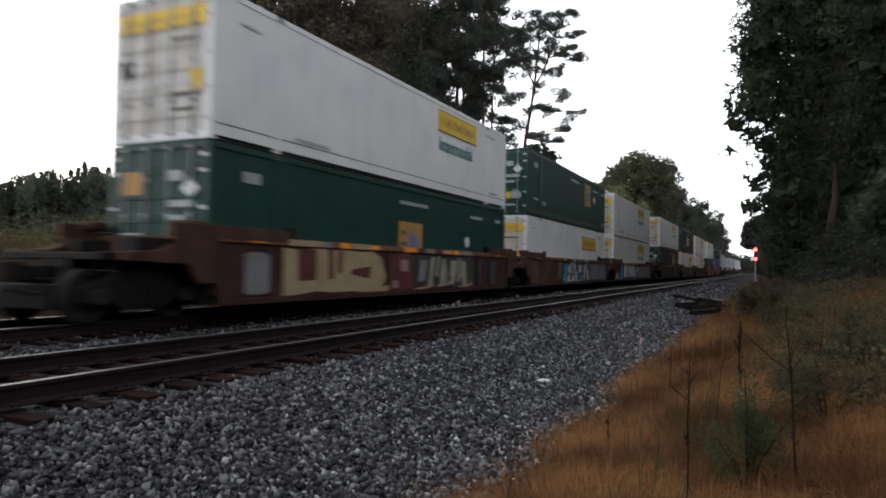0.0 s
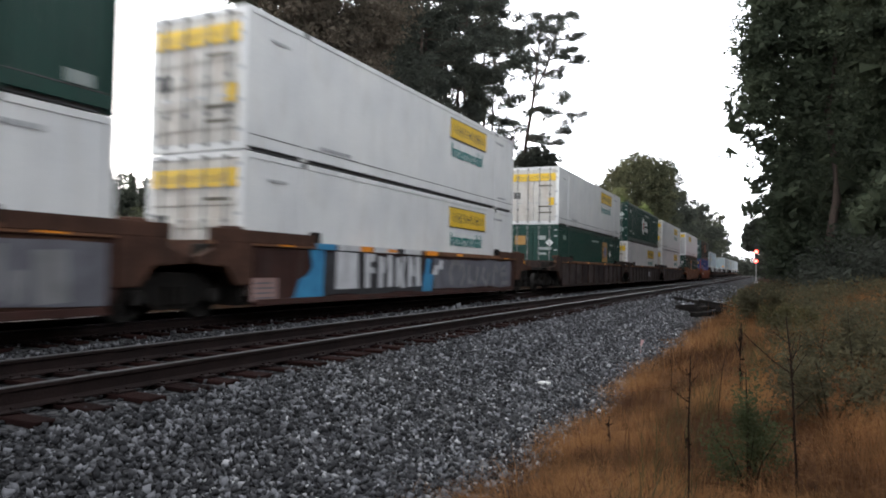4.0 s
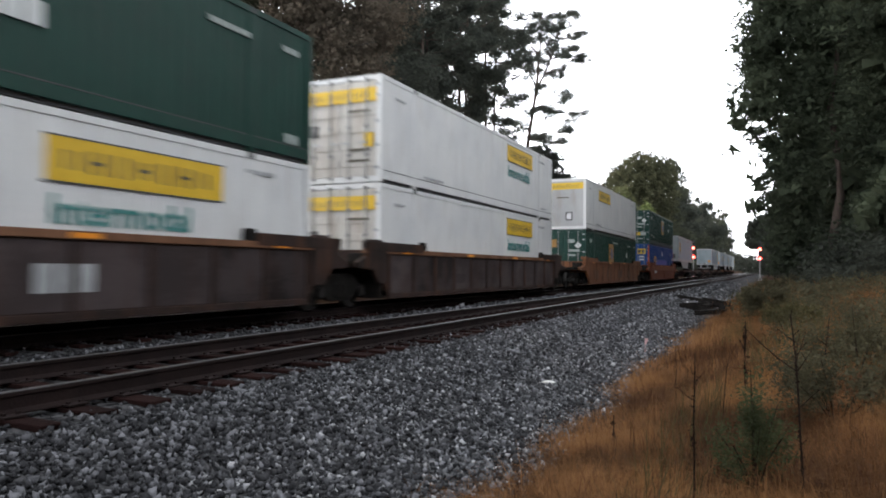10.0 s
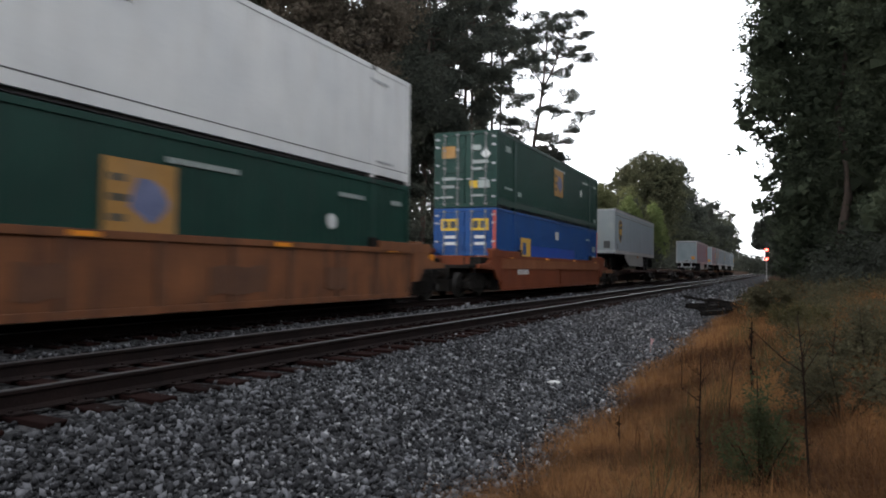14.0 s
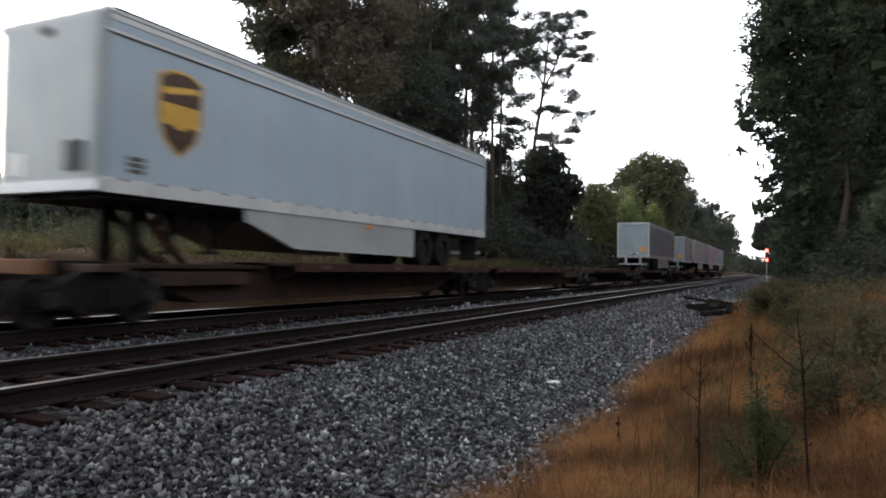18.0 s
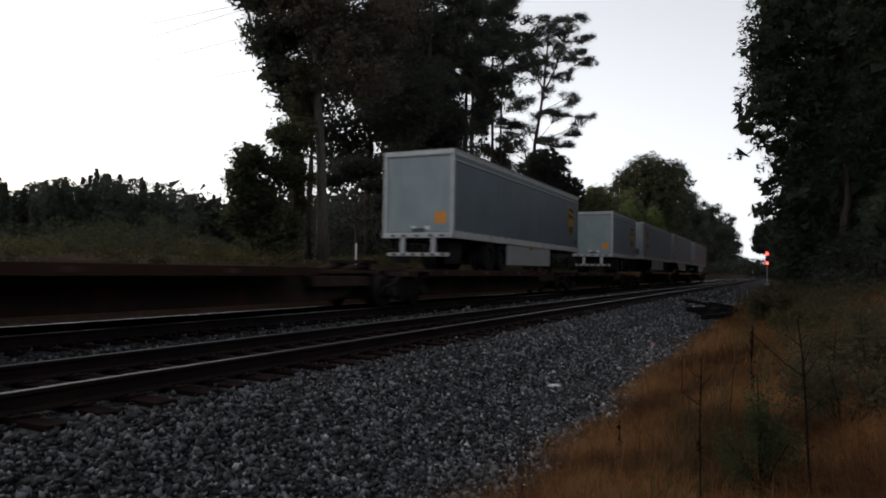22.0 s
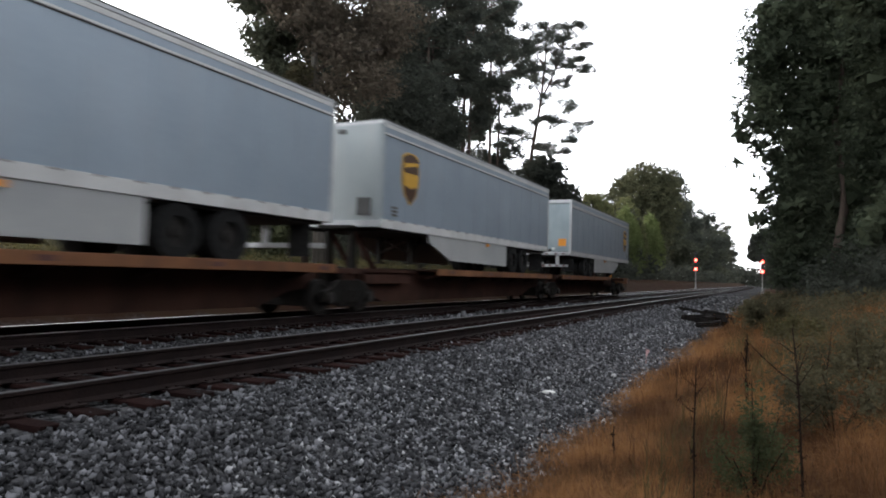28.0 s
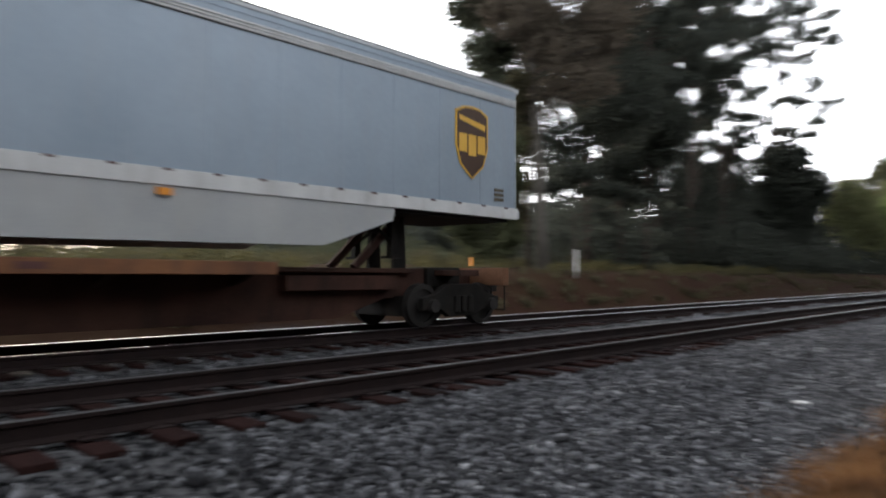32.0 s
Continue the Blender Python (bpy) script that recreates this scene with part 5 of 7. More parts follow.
def trailer(label, length, skirt=(0.34, 0.70), taper=True, emblem=True, paint=TRAILER, door=None, bright=False):
    """A highway trailer. Nose at -y, doors at +y, z = 0 at the deck under its tyres."""
    t = tagged(new("semi_trailer"), label, "trailer", "trailers on the train")
    w, l = 1.30, length / 2
    z0, z1 = 1.10, 3.93
    bm = bmesh.new()
    n = int(length / 1.22)
    step = (length - 0.2) / n
    plan = [(a, -l + 0.1 + k * step + y) for k in range(n) for a, y in ((0, 0), (0, step - 0.03), (0.005, step - 0.025), (0.005, step - 0.005))]
    outline = [(w - 0.013 + a, y) for a, y in plan] + [(-w + 0.013 - a, y) for a, y in reversed(plan)]
    prism(bm, outline, "z", z0 + 0.05, z1 - 0.05)
    part("body", bm, paint, t)
    bm = bmesh.new()
    out = [(-w, -l + 0.14), (-w + 0.05, -l + 0.04), (-w + 0.16, -l), (w - 0.16, -l), (w - 0.05, -l + 0.04), (w, -l + 0.14)]
    prism(bm, out, "z", z0 + 0.12, z1 - 0.06)
    part("nose", bm, TRAILER_NOSE, t, "pale rounded trailer nose")
    bm = bmesh.new()
    box(bm, -0.13, 0.13, -l - 0.03, -l + 0.02, z1 - 0.32, z1 - 0.20)
    part("nose_lamp", bm, SEAM, t)
    bar("nose_box", SEAM, t, 0.55, 0.95, -l - 0.05, -l + 0.02, z0 + 0.28, z0 + 0.75, label="black square connector box")
    bar("nose_label", WHITE_MARK, t, -0.85, -0.55, -l - 0.012, -l + 0.02, z0 + 0.25, z0 + 0.62)
    bar("nose_sill", ALUMINIUM, t, -w, w, -l - 0.02, -l + 0.16, z0 - 0.04, z0 + 0.14, bevel=0.015)
    bar("nose_header", ALUMINIUM, t, -w, w, -l - 0.005, -l + 0.16, z1 - 0.10, z1, bevel=0.02)
    bar("roof", ALUMINIUM, t, -w + 0.03, w - 0.03, -l + 0.1, l - 0.1, z1 - 0.06, z1 - 0.01)
    for side in (-1, 1):
        def sx(a, b):
            return sorted((side * a, side * b))
        bar("top_rail", ALUMINIUM, t, *sx(w - 0.08, w + 0.004), -l + 0.1, l - 0.08, z1 - 0.07, z1, bevel=0.012)
        bar("roof_edge", SEAM, t, *sx(w - 0.10, w + 0.001), -l + 0.15, l - 0.12, z1 - 0.004, z1 + 0.035, bevel=0.01)
        bar("upper_panel", TRIM if not bright else paint, t, *sx(w - 0.03, w - 0.003), -l + 0.1, l - 0.08, z1 - 0.17, z1 - 0.075)
        for z, high in ((z1 - 0.405, 0.034), (z1 - 0.355, 0.034), (z1 - 0.305, 0.034)) if bright else ((z1 - 0.37, 0.045),):
            bar("rub_strip", TRIM, t, *sx(w - 0.03, w + 0.008), -l + 0.1, l - 0.08, z, z + high, bevel=0.004)
        bar("seam", SEAM, t, *sx(w - 0.03, w - 0.001), -l + 0.1, l - 0.08, z1 - 0.43 if bright else z1 - 0.40, z1 - 0.412 if bright else z1 - 0.375)
        rail_ob = bar("bottom_rail", TRIM, t, *sx(w - 0.10, w + 0.008), -l + 0.05, l - 0.05, z0 - 0.06, z0 + 0.18, bevel=0.01)
        for k in range(int(length / 0.75)):
            y = -l + 0.4 + k * 0.75
            bar("reflector", DULL_RED, rail_ob, *sx(w, w + 0.012), y, y + 0.13, z0 + 0.145, z0 + 0.18)
        bar("rear_post", ALUMINIUM, t, *sx(w - 0.12, w + 0.006), l - 0.12, l, z0 - 0.04, z1, bevel=0.015)
        if skirt:
            a, b = -l + skirt[0] * length, -l + skirt[1] * length
            bm = bmesh.new()
            front = [(a, z0 - 0.06), (a + (1.6 if taper else 0.06), 0.30 if taper else 0.26)]
            prism(bm, [(a, z0 - 0.05), (a + 0.05, z0 - 0.30 if taper else 0.26), front[1], (b, 0.24), (b, z0 - 0.05)], "x", *sx(w - 0.06, w - 0.02))
            part("side_skirt", bm, SKIRT, t)
        if emblem:
            shield(t, side * w, side, -l + 1.58, z0 + 1.42)
            bm = bmesh.new()
            for k in range(3):
                box(bm, *sx(w - 0.01, w + 0.008), -l + 0.55, -l + 0.85, z0 + 0.30 + k * 0.1, z0 + 0.36 + k * 0.1)
            part("number_bar", bm, DARK_MARK, t)
        bar("side_lamp", ORANGE_MARK, t, *sx(w, w + 0.05), -0.08, 0.12, z0 - 0.20, z0 - 0.10)
    bar("underframe", STEEL, t, -w + 0.1, w - 0.1, -l + 0.3, l - 0.2, z0 - 0.12, z0 - 0.04)
    # landing gear
    g = new("landing_gear")
    g.parent = t
    yg = -l + min(3.1, length * 0.24)
    for side in (-1, 1):
        bm = bmesh.new()
        box(bm, side * 0.55 - 0.07, side * 0.55 + 0.07, yg - 0.07, yg + 0.07, 0.18, z0 - 0.08)
        box(bm, side * 0.55 - 0.16, side * 0.55 + 0.16, yg - 0.14, yg + 0.14, 0.14, 0.19)
        part("leg", bm, STEEL, g)
        bm = bmesh.new()
        tube(bm, [(side * 0.55, yg, 0.45), (side * 0.55, yg + 0.75, z0 - 0.1)], [0.03, 0.03], 6)
        tube(bm, [(side * 0.55, yg, 0.45), (-side * 0.55, yg, z0 - 0.15)], [0.025, 0.025], 6)
        part("brace", bm, STEEL, g)
    # axles and tyres
    ya = (l - 3.3, l - 4.6) if length > 10 else (l - 1.4,)
    bar("suspension", STEEL, t, -0.6, 0.6, min(ya) - 0.8, max(ya) + 0.8, 0.62, z0 - 0.10, bevel=0.03)
    for y in ya:
        ax = new("axle")
        ax.parent = t
        bm = bmesh.new()
        tube(bm, [(-1.1, y, 0.52), (1.1, y, 0.52)], [0.07, 0.07], 10)
        part("beam", bm, STEEL, ax)
        for side in (-1, 1):
            for x in (1.12, 0.80):
                bm = bmesh.new()
                disc(bm, (side * x, y, 0.52), "x", 0.52, 0.28, 0.13, 32)
                part("tyre", bm, RUBBER, ax)
            bm = bmesh.new()
            disc(bm, (side * 1.10, y, 0.52), "x", 0.29, 0.0, 0.05, 24)
            disc(bm, (side * 1.16, y, 0.52), "x", 0.10, 0.0, 0.06, 12)
            part("rim", bm, WHEEL, ax)
    for side in (-1, 1):
        bar("mudflap", RUBBER, t, *sorted((side * 0.65, side * 1.25)), l - 0.75, l - 0.73, 0.22, 0.95)
    # doors and bumper
    bar("rear_frame", ALUMINIUM, t, -w, w, l - 0.10, l + 0.01, z1 - 0.17, z1, bevel=0.02)
    bar("rear_sill", ALUMINIUM, t, -w, w, l - 0.14, l + 0.03, z0 - 0.06, z0 + 0.12, bevel=0.02)
    d = bar("rear_door", door or TRAILER_DOOR, t, -w + 0.13, w - 0.13, l - 0.09, l - 0.03, z0 + 0.12, z1 - 0.17, label="smooth blue-grey rear door")
    bar("door_gap", SEAM, d, -w + 0.15, w - 0.15, l - 0.04, l - 0.026, z1 - 0.22, z1 - 0.195)
    bar("door_gap", SEAM, d, -w + 0.15, w - 0.15, l - 0.04, l - 0.026, z0 + 0.125, z0 + 0.14)
    for x in (-0.42, 0.08):
        bar("door_label", WHITE_MARK, d, x, x + 0.16, l - 0.04, l - 0.024, z0 + 0.22, z0 + 0.34)
    bar("door_placard", ORANGE_MARK, d, -1.02, -0.62, l - 0.04, l - 0.018, z0 + 0.42, z0 + 0.80, label="orange placard")
    bar("door_latch", SEAM, d, -0.25, 0.2, l - 0.05, l + 0.02, z0 + 0.14, z0 + 0.26)
    for x in (-0.9, -0.5, 0.0, 0.5, 0.9):
        bar("tail_lamp", DULL_RED, t, x - 0.08, x + 0.08, l + 0.01, l + 0.045, z0 - 0.02, z0 + 0.05)
    for side in (-1, 1):
        bar("bumper_post", ALUMINIUM, t, *sorted((side * 0.48, side * 0.66)), l - 0.10, l - 0.02, 0.50, z0 - 0.05, bevel=0.01)
    bm = bmesh.new()
    box(bm, -1.12, 1.12, l - 0.12, l + 0.0, 0.44, 0.56)
    bp = part("bumper", bm, ALUMINIUM, t, bevel=0.015)
    for k in range(6):
        bar("bumper_stripe", DULL_RED, bp, -1.0 + k * 0.36, -0.84 + k * 0.36, l - 0.01, l + 0.006, 0.46, 0.54)
    return t


T_LEN = 15.72
load(trailer("grey-blue highway trailer with a brown shield emblem, nose first", T_LEN, (0.21, 0.66), paint=TRAILER_PALE), 184.74, DECK_A)
load(trailer("grey-blue highway trailer with a smooth rear door, doors first", T_LEN, (0.32, 0.68), False), 236.09, DECK_A, True)
load(trailer("short grey-blue trailer with a smooth rear door", 7.95, None, paint=TRAILER_MID), 256.4, DECK_A, True)
load(trailer("grey-blue highway trailer with a squared side skirt", T_LEN, (0.26, 0.66), False, paint=TRAILER_MID), 271.72, DECK_B - 0.06)
load(trailer("grey-blue highway trailer close behind another", 15.2, (0.19, 0.64), paint=TRAILER_MID), 289.48, DECK_B)
load(trailer("last grey-blue highway trailer with a shield emblem at its nose", 16.0, (0.23, 0.66), paint=TRAILER_MID, bright=True), 309.21, DECK_B, True)


# ---- trees and plants ----
def scatter(blobs, count, per_clump=14, clump=0.45, shell=0.55):
    """Points in loose clumps through ellipsoids; blobs are (centre, radii)."""
    c = np.array([b[0] for b in blobs], float)
    r = np.array([b[1] for b in blobs], float)
    share = np.prod(r, 1) ** (2 / 3)
    m = max(1, count // per_clump)
    pick = rng.choice(len(blobs), m, p=share / share.sum())
    d = rng.normal(size=(m, 3))
    d /= np.linalg.norm(d, axis=1)[:, None]
    rad = shell + (1 - shell) * rng.uniform(0, 1, m) ** 0.6
    deep = rng.uniform(0, 1, m) < 0.3
    rad = np.where(deep, rng.uniform(0.1, 0.8, m), rad) * rng.uniform(0.85, 1.12, m)
    centre = c[pick] + d * r[pick] * rad[:, None]
    pts = np.repeat(centre, per_clump, 0)
    return pts + np.clip(rng.normal(0, 1, pts.shape), -1.7, 1.7) * clump * (1, 1, 0.7)


def leaves(name, pts, size, mat, aspect=0.55, tilt=0.8):
    n = len(pts)
    s = size * rng.lognormal(0, 0.3, n)
    shape = np.array([(-0.5, -aspect / 2, 0), (-0.4, aspect / 2, 0.05), (0.5, 0, 0)])
    v = np.einsum("nij,kj->nki", rotations(n, tilt), shape) * s[:, None, None] + pts[:, None]
    return arrays(name, v.reshape(-1, 3), np.arange(n * 3).reshape(-1, 3), mat)


def tree(name, label, x, y, height, radius, blobs, count, leaf, mat, bark=PINE_BARK, clump=0.45, aspect=0.55, limbs=True, group="",
         lean=(0, 0), wobble=1.0, inner=0):
    """A tapered trunk, limbs towards each part of the crown, and a crown of many leaves. Blobs are relative to the trunk's foot."""
    z = float(ground_z(x, y)) - 0.15
    t = tagged(new(name), label, "tree", group)
    t.matrix_basis = pose(x, y, z)
    k = 9
    line = [(lean[0] * (i / (k - 1)) ** 1.3 + wobble * 0.012 * height * math.sin(i * 1.9 + x), lean[1] * (i / (k - 1)) + wobble * 0.01 * height * math.sin(i * 1.3 + y),
             height * i / (k - 1)) for i in range(k)]
    line[0] = (0, 0, 0)
    bm = bmesh.new()
    tube(bm, line, [radius * (1.25 if i == 0 else 1) * (1 - 0.86 * i / (k - 1)) for i in range(k)], 9)
    part("trunk", bm, bark, t, smooth=True)
    if bark is PALE_BARK:
        bark = PINE_BARK
    if limbs:
        for c, r in blobs:
            f = min(max((c[2] - 0.35 * math.hypot(c[0], c[1])) / height, 0.15), 0.96)
            i = f * (k - 1)
            a, b = Vector(line[int(i)]), Vector(line[min(int(i) + 1, k - 1)])
            base = a.lerp(b, i - int(i))
            tip = Vector(c) + Vector((r[0] * 0.3, r[1] * 0.2, r[2] * 0.3))
            if (tip - base).length < 0.4:
                continue
            bm = bmesh.new()
            q = radius * 0.42 * (1 - 0.6 * f)
            mid = base.lerp(tip, 0.5) + Vector((0, 0, -0.05 * (tip - base).length))
            tube(bm, [base, mid, tip], [q, q * 0.6, q * 0.2], 6)
            part("limb", bm, bark, t, smooth=True)
    me = leaves("crown", scatter(blobs, count, clump=clump), leaf, mat, aspect)
    ob = new("crown", me)
    ob.parent = t
    if inner:                          # shaded leaves deep in the crown
        deep = [(c, (r[0] * 0.72, r[1] * 0.72, r[2] * 0.78)) for c, r in blobs]
        ob = new("inner_leaves", leaves("inner_leaves", scatter(deep, inner, 8, clump * 1.3, 0.1), leaf * 2.3, mat, 0.7))
        ob.parent = t
    return t


def crown(height, spread, base, n, seed, squash=0.75):
    """An uneven heap of ellipsoids for a crown between base and height."""
    r = random.Random(seed)
    out = []
    for k in range(n):
        f = (k + 0.5) / n
        z = base + (height - base) * f
        wide = spread * (0.55 + 0.75 * math.sin(math.pi * min(f * 0.9 + 0.15, 1)))
        a = r.uniform(0, 2 * math.pi)
        d = wide * r.uniform(0.2, 0.75)
        s = wide * r.uniform(0.38, 0.62)
        out.append(((d * math.cos(a), d * math.sin(a), z), (s, s, s * squash)))
    return out


def pine(label, x, y, height, first, spread, count, seed, radius=0.24, lean=(0, 0), tufts=26, full=1.0):
    """A tall pine: bare lower trunk, short whorled branches that end in needle clumps."""
    r = random.Random(seed)
    z = float(ground_z(x, y)) - 0.15
    t = tagged(new("pine_tree"), label, "tree", "pines beyond the far track")
    t.matrix_basis = pose(x, y, z)
    k = 8
    line = [(lean[0] * i / (k - 1), lean[1] * i / (k - 1), height * i / (k - 1)) for i in range(k)]
    bm = bmesh.new()
    tube(bm, line, [radius * (1 - 0.85 * i / (k - 1)) for i in range(k)], 8)
    part("trunk", bm, PINE_BARK, t, smooth=True)
    blobs = []
    for j in range(tufts):
        f = first + (1 - first) * (j / tufts) ** 0.9
        a = r.uniform(0, 2 * math.pi)
        reach = spread * (0.35 + 0.9 * math.sin(math.pi * min(1, (f - first) / (1 - first) * 0.82 + 0.16))) * r.uniform(0.55, 1.15)
        base = Vector((lean[0] * f, lean[1] * f, height * f))
        tip = base + Vector((reach * math.cos(a), reach * math.sin(a), reach * r.uniform(0.05, 0.45)))
        mid = base.lerp(tip, 0.55) + Vector((0, 0, -0.08 * reach))
        bm = bmesh.new()
        tube(bm, [base, mid, tip], [0.055, 0.038, 0.015], 5)
        part("branch", bm, PINE_BARK, t)
        s = r.uniform(0.5, 0.95) * (0.35 + 0.2 * spread) * full
        blobs.append((tip, (s, s, s * 0.6)))
        if reach > 1.8:
            side = mid + Vector((r.uniform(-0.8, 0.8), r.uniform(-0.8, 0.8), 0.35))
            blobs.append((side, (s * 0.8, s * 0.8, s * 0.45)))
    blobs.append(((lean[0], lean[1], height), (0.6, 0.6, 0.7)))
    ob = new("crown", leaves("crown", scatter(blobs, count, 12, 0.30, 0.25), 0.40, NEEDLE, 0.22))
    ob.parent = t
    return t


def open_pine(label, x, y, trunk, fork, pads, seed):
    """A tall pine with an open crown: a leaning trunk that forks, and flat pads of needles at the ends of bare branches.
    trunk and fork are (sideways, height); pads are (sideways, height, half width)."""
    r = random.Random(seed)
    t = tagged(new("pine_tree"), label, "tree", "pines beyond the far track")
    t.matrix_basis = pose(x, y, float(ground_z(x, y)) - 0.15)
    for name, line, thick in (("trunk", trunk, 0.30), ("fork", fork, 0.15)):
        bm = bmesh.new()
        tube(bm, [(a, 0.1 * math.sin(i), h) for i, (a, h) in enumerate(line)], [thick * (1 - 0.75 * i / (len(line) - 1)) for i in range(len(line))], 8)
        part(name, bm, PINE_BARK, t, smooth=True)
    blobs = []
    thin = [(a + r.choice((-1, 1)) * r.uniform(0.5, 0.9) * w, h + r.uniform(-0.8, 0.5), w * 0.6) for a, h, w in pads]
    for a, h, w in pads + thin:
        deep = r.uniform(-0.9, 0.9)
        stem = min((fork if a > 3.9 and h > 21.5 else trunk), key=lambda q: abs(q[1] - (h - 0.9)) + 0.2 * abs(q[0] - a))
        base, tip = Vector((stem[0], 0, stem[1])), Vector((a, deep, h - 0.1))
        bm = bmesh.new()
        mid = base.lerp(tip, 0.5) + Vector((0, 0, -0.12))
        tube(bm, [base, mid, tip], [0.075, 0.05, 0.02], 5)
        part("branch", bm, PINE_BARK, t)
        for k in range(9):
            off = (k - 4) / 4 * w * 0.95
            q = (a + off * r.uniform(0.6, 1.1), deep + r.uniform(-0.6, 0.6), h + r.uniform(-0.35, 0.40))
            size = r.uniform(0.20, 0.36)
            blobs.append((q, (w * size, w * size, r.uniform(0.14, 0.32))))
            bm = bmesh.new()
            tube(bm, [mid.lerp(tip, 0.6), Vector(q)], [0.03, 0.012], 4)
            part("twig", bm, PINE_BARK, t)
    ob = new("crown", leaves("crown", scatter(blobs, 56000, 14, 0.19, 0.2), 0.20, NEEDLE, 0.26))
    ob.parent = t
    return t


def vine_mound(label, x, y, height, half_x, half_y, curtains, count, seed, mat=None, leaf=0.3):
    """A tree smothered in vines: a dark core, and drooping curtains of light leaves down its sides with dark gaps between them."""
    r = random.Random(seed)
    t = tagged(new("vine_covered_tree"), label, "tree")
    t.matrix_basis = pose(x, y, float(ground_z(x, y)) - 0.15)
    bm = bmesh.new()
    tube(bm, [(0, 0, 0), (0.2, 0.1, height * 0.4), (0, 0.3, height * 0.8)], [0.24, 0.18, 0.06], 8)
    part("trunk", bm, PINE_BARK, t, smooth=True)
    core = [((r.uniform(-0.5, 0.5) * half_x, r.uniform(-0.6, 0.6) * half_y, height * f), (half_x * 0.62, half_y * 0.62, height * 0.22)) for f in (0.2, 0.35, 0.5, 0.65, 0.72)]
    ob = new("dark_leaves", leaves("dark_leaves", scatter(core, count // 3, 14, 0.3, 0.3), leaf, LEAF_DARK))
    ob.parent = t
    blobs = []
    for _ in range(curtains):
        a, top = r.uniform(-2.5, 0.9), height * r.uniform(0.45, 1.0)   # only the side towards the tracks and the camera
        drop = top * r.uniform(0.25, 0.7)
        wide = r.uniform(0.45, 0.95)
        for k in range(6):
            h = top - drop * k / 5
            out = math.sqrt(max(0.06, 1 - (h / height) ** 2.2)) * (0.92 + 0.03 * k)
            w = wide * (1 - 0.10 * k)
            blobs.append(((half_x * out * math.cos(a), half_y * out * math.sin(a), h), (w, w, drop / 8 + 0.2)))
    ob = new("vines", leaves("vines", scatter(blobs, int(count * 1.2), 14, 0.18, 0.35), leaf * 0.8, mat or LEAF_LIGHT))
    ob.parent = t
    return t


# beyond the far track
tree("hardwood_tree", "tall hardwood with turning russet leaves and a pale trunk", -21.0, 29.7, 22, 0.31,
     crown(25, 3.2, 10.5, 13, 2) + [((-0.6, 0.6, 9.2), (1.7, 1.7, 1.3)), ((1.9, 0.6, 9.8), (2.0, 2.0, 1.3)), ((0.4, 0.2, 12), (2.2, 2.2, 1.8)), ((2.4, 1.2, 13), (2.4, 2.2, 2.0))],
     40000, 0.20, LEAF_RUSSET, PALE_BARK, clump=0.24, lean=(-1.1, -0.75), wobble=0.12)
tree("hardwood_tree", "dark green hardwood standing against the russet one", -22.4, 30.3, 20, 0.2,
     [((-2.0, -1.5, 19.5), (2.0, 1.6, 1.9)), ((-2.6, -1.8, 16.6), (1.5, 1.4, 1.3)), ((-2.4, -1.6, 14.3), (1.7, 1.5, 1.2)), ((-1.7, -1.2, 12.0), (1.6, 1.5, 1.3)),
      ((-1.2, -0.8, 10.1), (1.3, 1.3, 1.1)), ((-0.6, -0.4, 8.6), (1.1, 1.1, 0.9)), ((0, 0, 17), (1.8, 1.8, 2.2)), ((0.2, 0.1, 13), (1.6, 1.6, 1.8)), ((-1.6, -1.2, 22), (2.0, 1.8, 1.6))],
     34000, 0.21, LEAF, clump=0.24, wobble=0.3, inner=3500)
tree("hardwood_tree", "green hardwood behind the russet one", -23.5, 38.0, 20, 0.3, crown(23, 4.0, 7.5, 12, 5), 36000, 0.24, LEAF_DARK, clump=0.32)
tree("small_tree", "low spreading tree with long level boughs", -22.2, 34.5, 5.2, 0.13,
     [((1.2, 1.2, 4.9), (1.6, 1.2, 0.32)), ((-1.3, -0.8, 5.1), (1.3, 1.1, 0.35)), ((2.4, 2.0, 4.5), (1.1, 1.0, 0.28)), ((0, 0, 5.9), (1.6, 1.4, 0.5))], 7000, 0.2, LEAF_DARK, clump=0.2)
tree("small_tree", "low green understorey tree with vines", -22.2, 26.8, 5.0, 0.12,
     [((-0.7, -0.6, 5.1), (0.9, 0.9, 0.7)), ((0.6, 0.5, 6.3), (0.9, 0.9, 0.9)), ((-0.9, -0.8, 4.0), (1.0, 0.9, 0.8)), ((0.6, 0.4, 4.6), (1.1, 1.1, 0.9)), ((-0.4, -0.3, 3.2), (1.3, 1.2, 0.8)),
      ((-0.9, -0.7, 2.2), (1.1, 1.0, 0.8)), ((0.7, 0.5, 1.9), (0.8, 0.8, 0.8)), ((-0.2, 0, 1.0), (1.4, 1.3, 0.8))], 20000, 0.17, UNDERSTOREY, clump=0.2, inner=1500)
tree("small_tree", "vine-covered young tree beside a pale trunk", -22.0, 28.6, 9.5, 0.10,
     [((0.1 * (k % 3), 0.1 * (k % 2), 2.2 + k * 0.95), (0.42 + 0.16 * (k % 3), 0.42, 0.62)) for k in range(9)], 8000, 0.17, WEED_LEAF, clump=0.15, limbs=False)
tree("hardwood_tree", "dark dense tree among the pines", -26.0, 46.5, 21, 0.3, crown(25, 3.0, 2.5, 15, 11), 46000, 0.26, LEAF_DARK, clump=0.32)
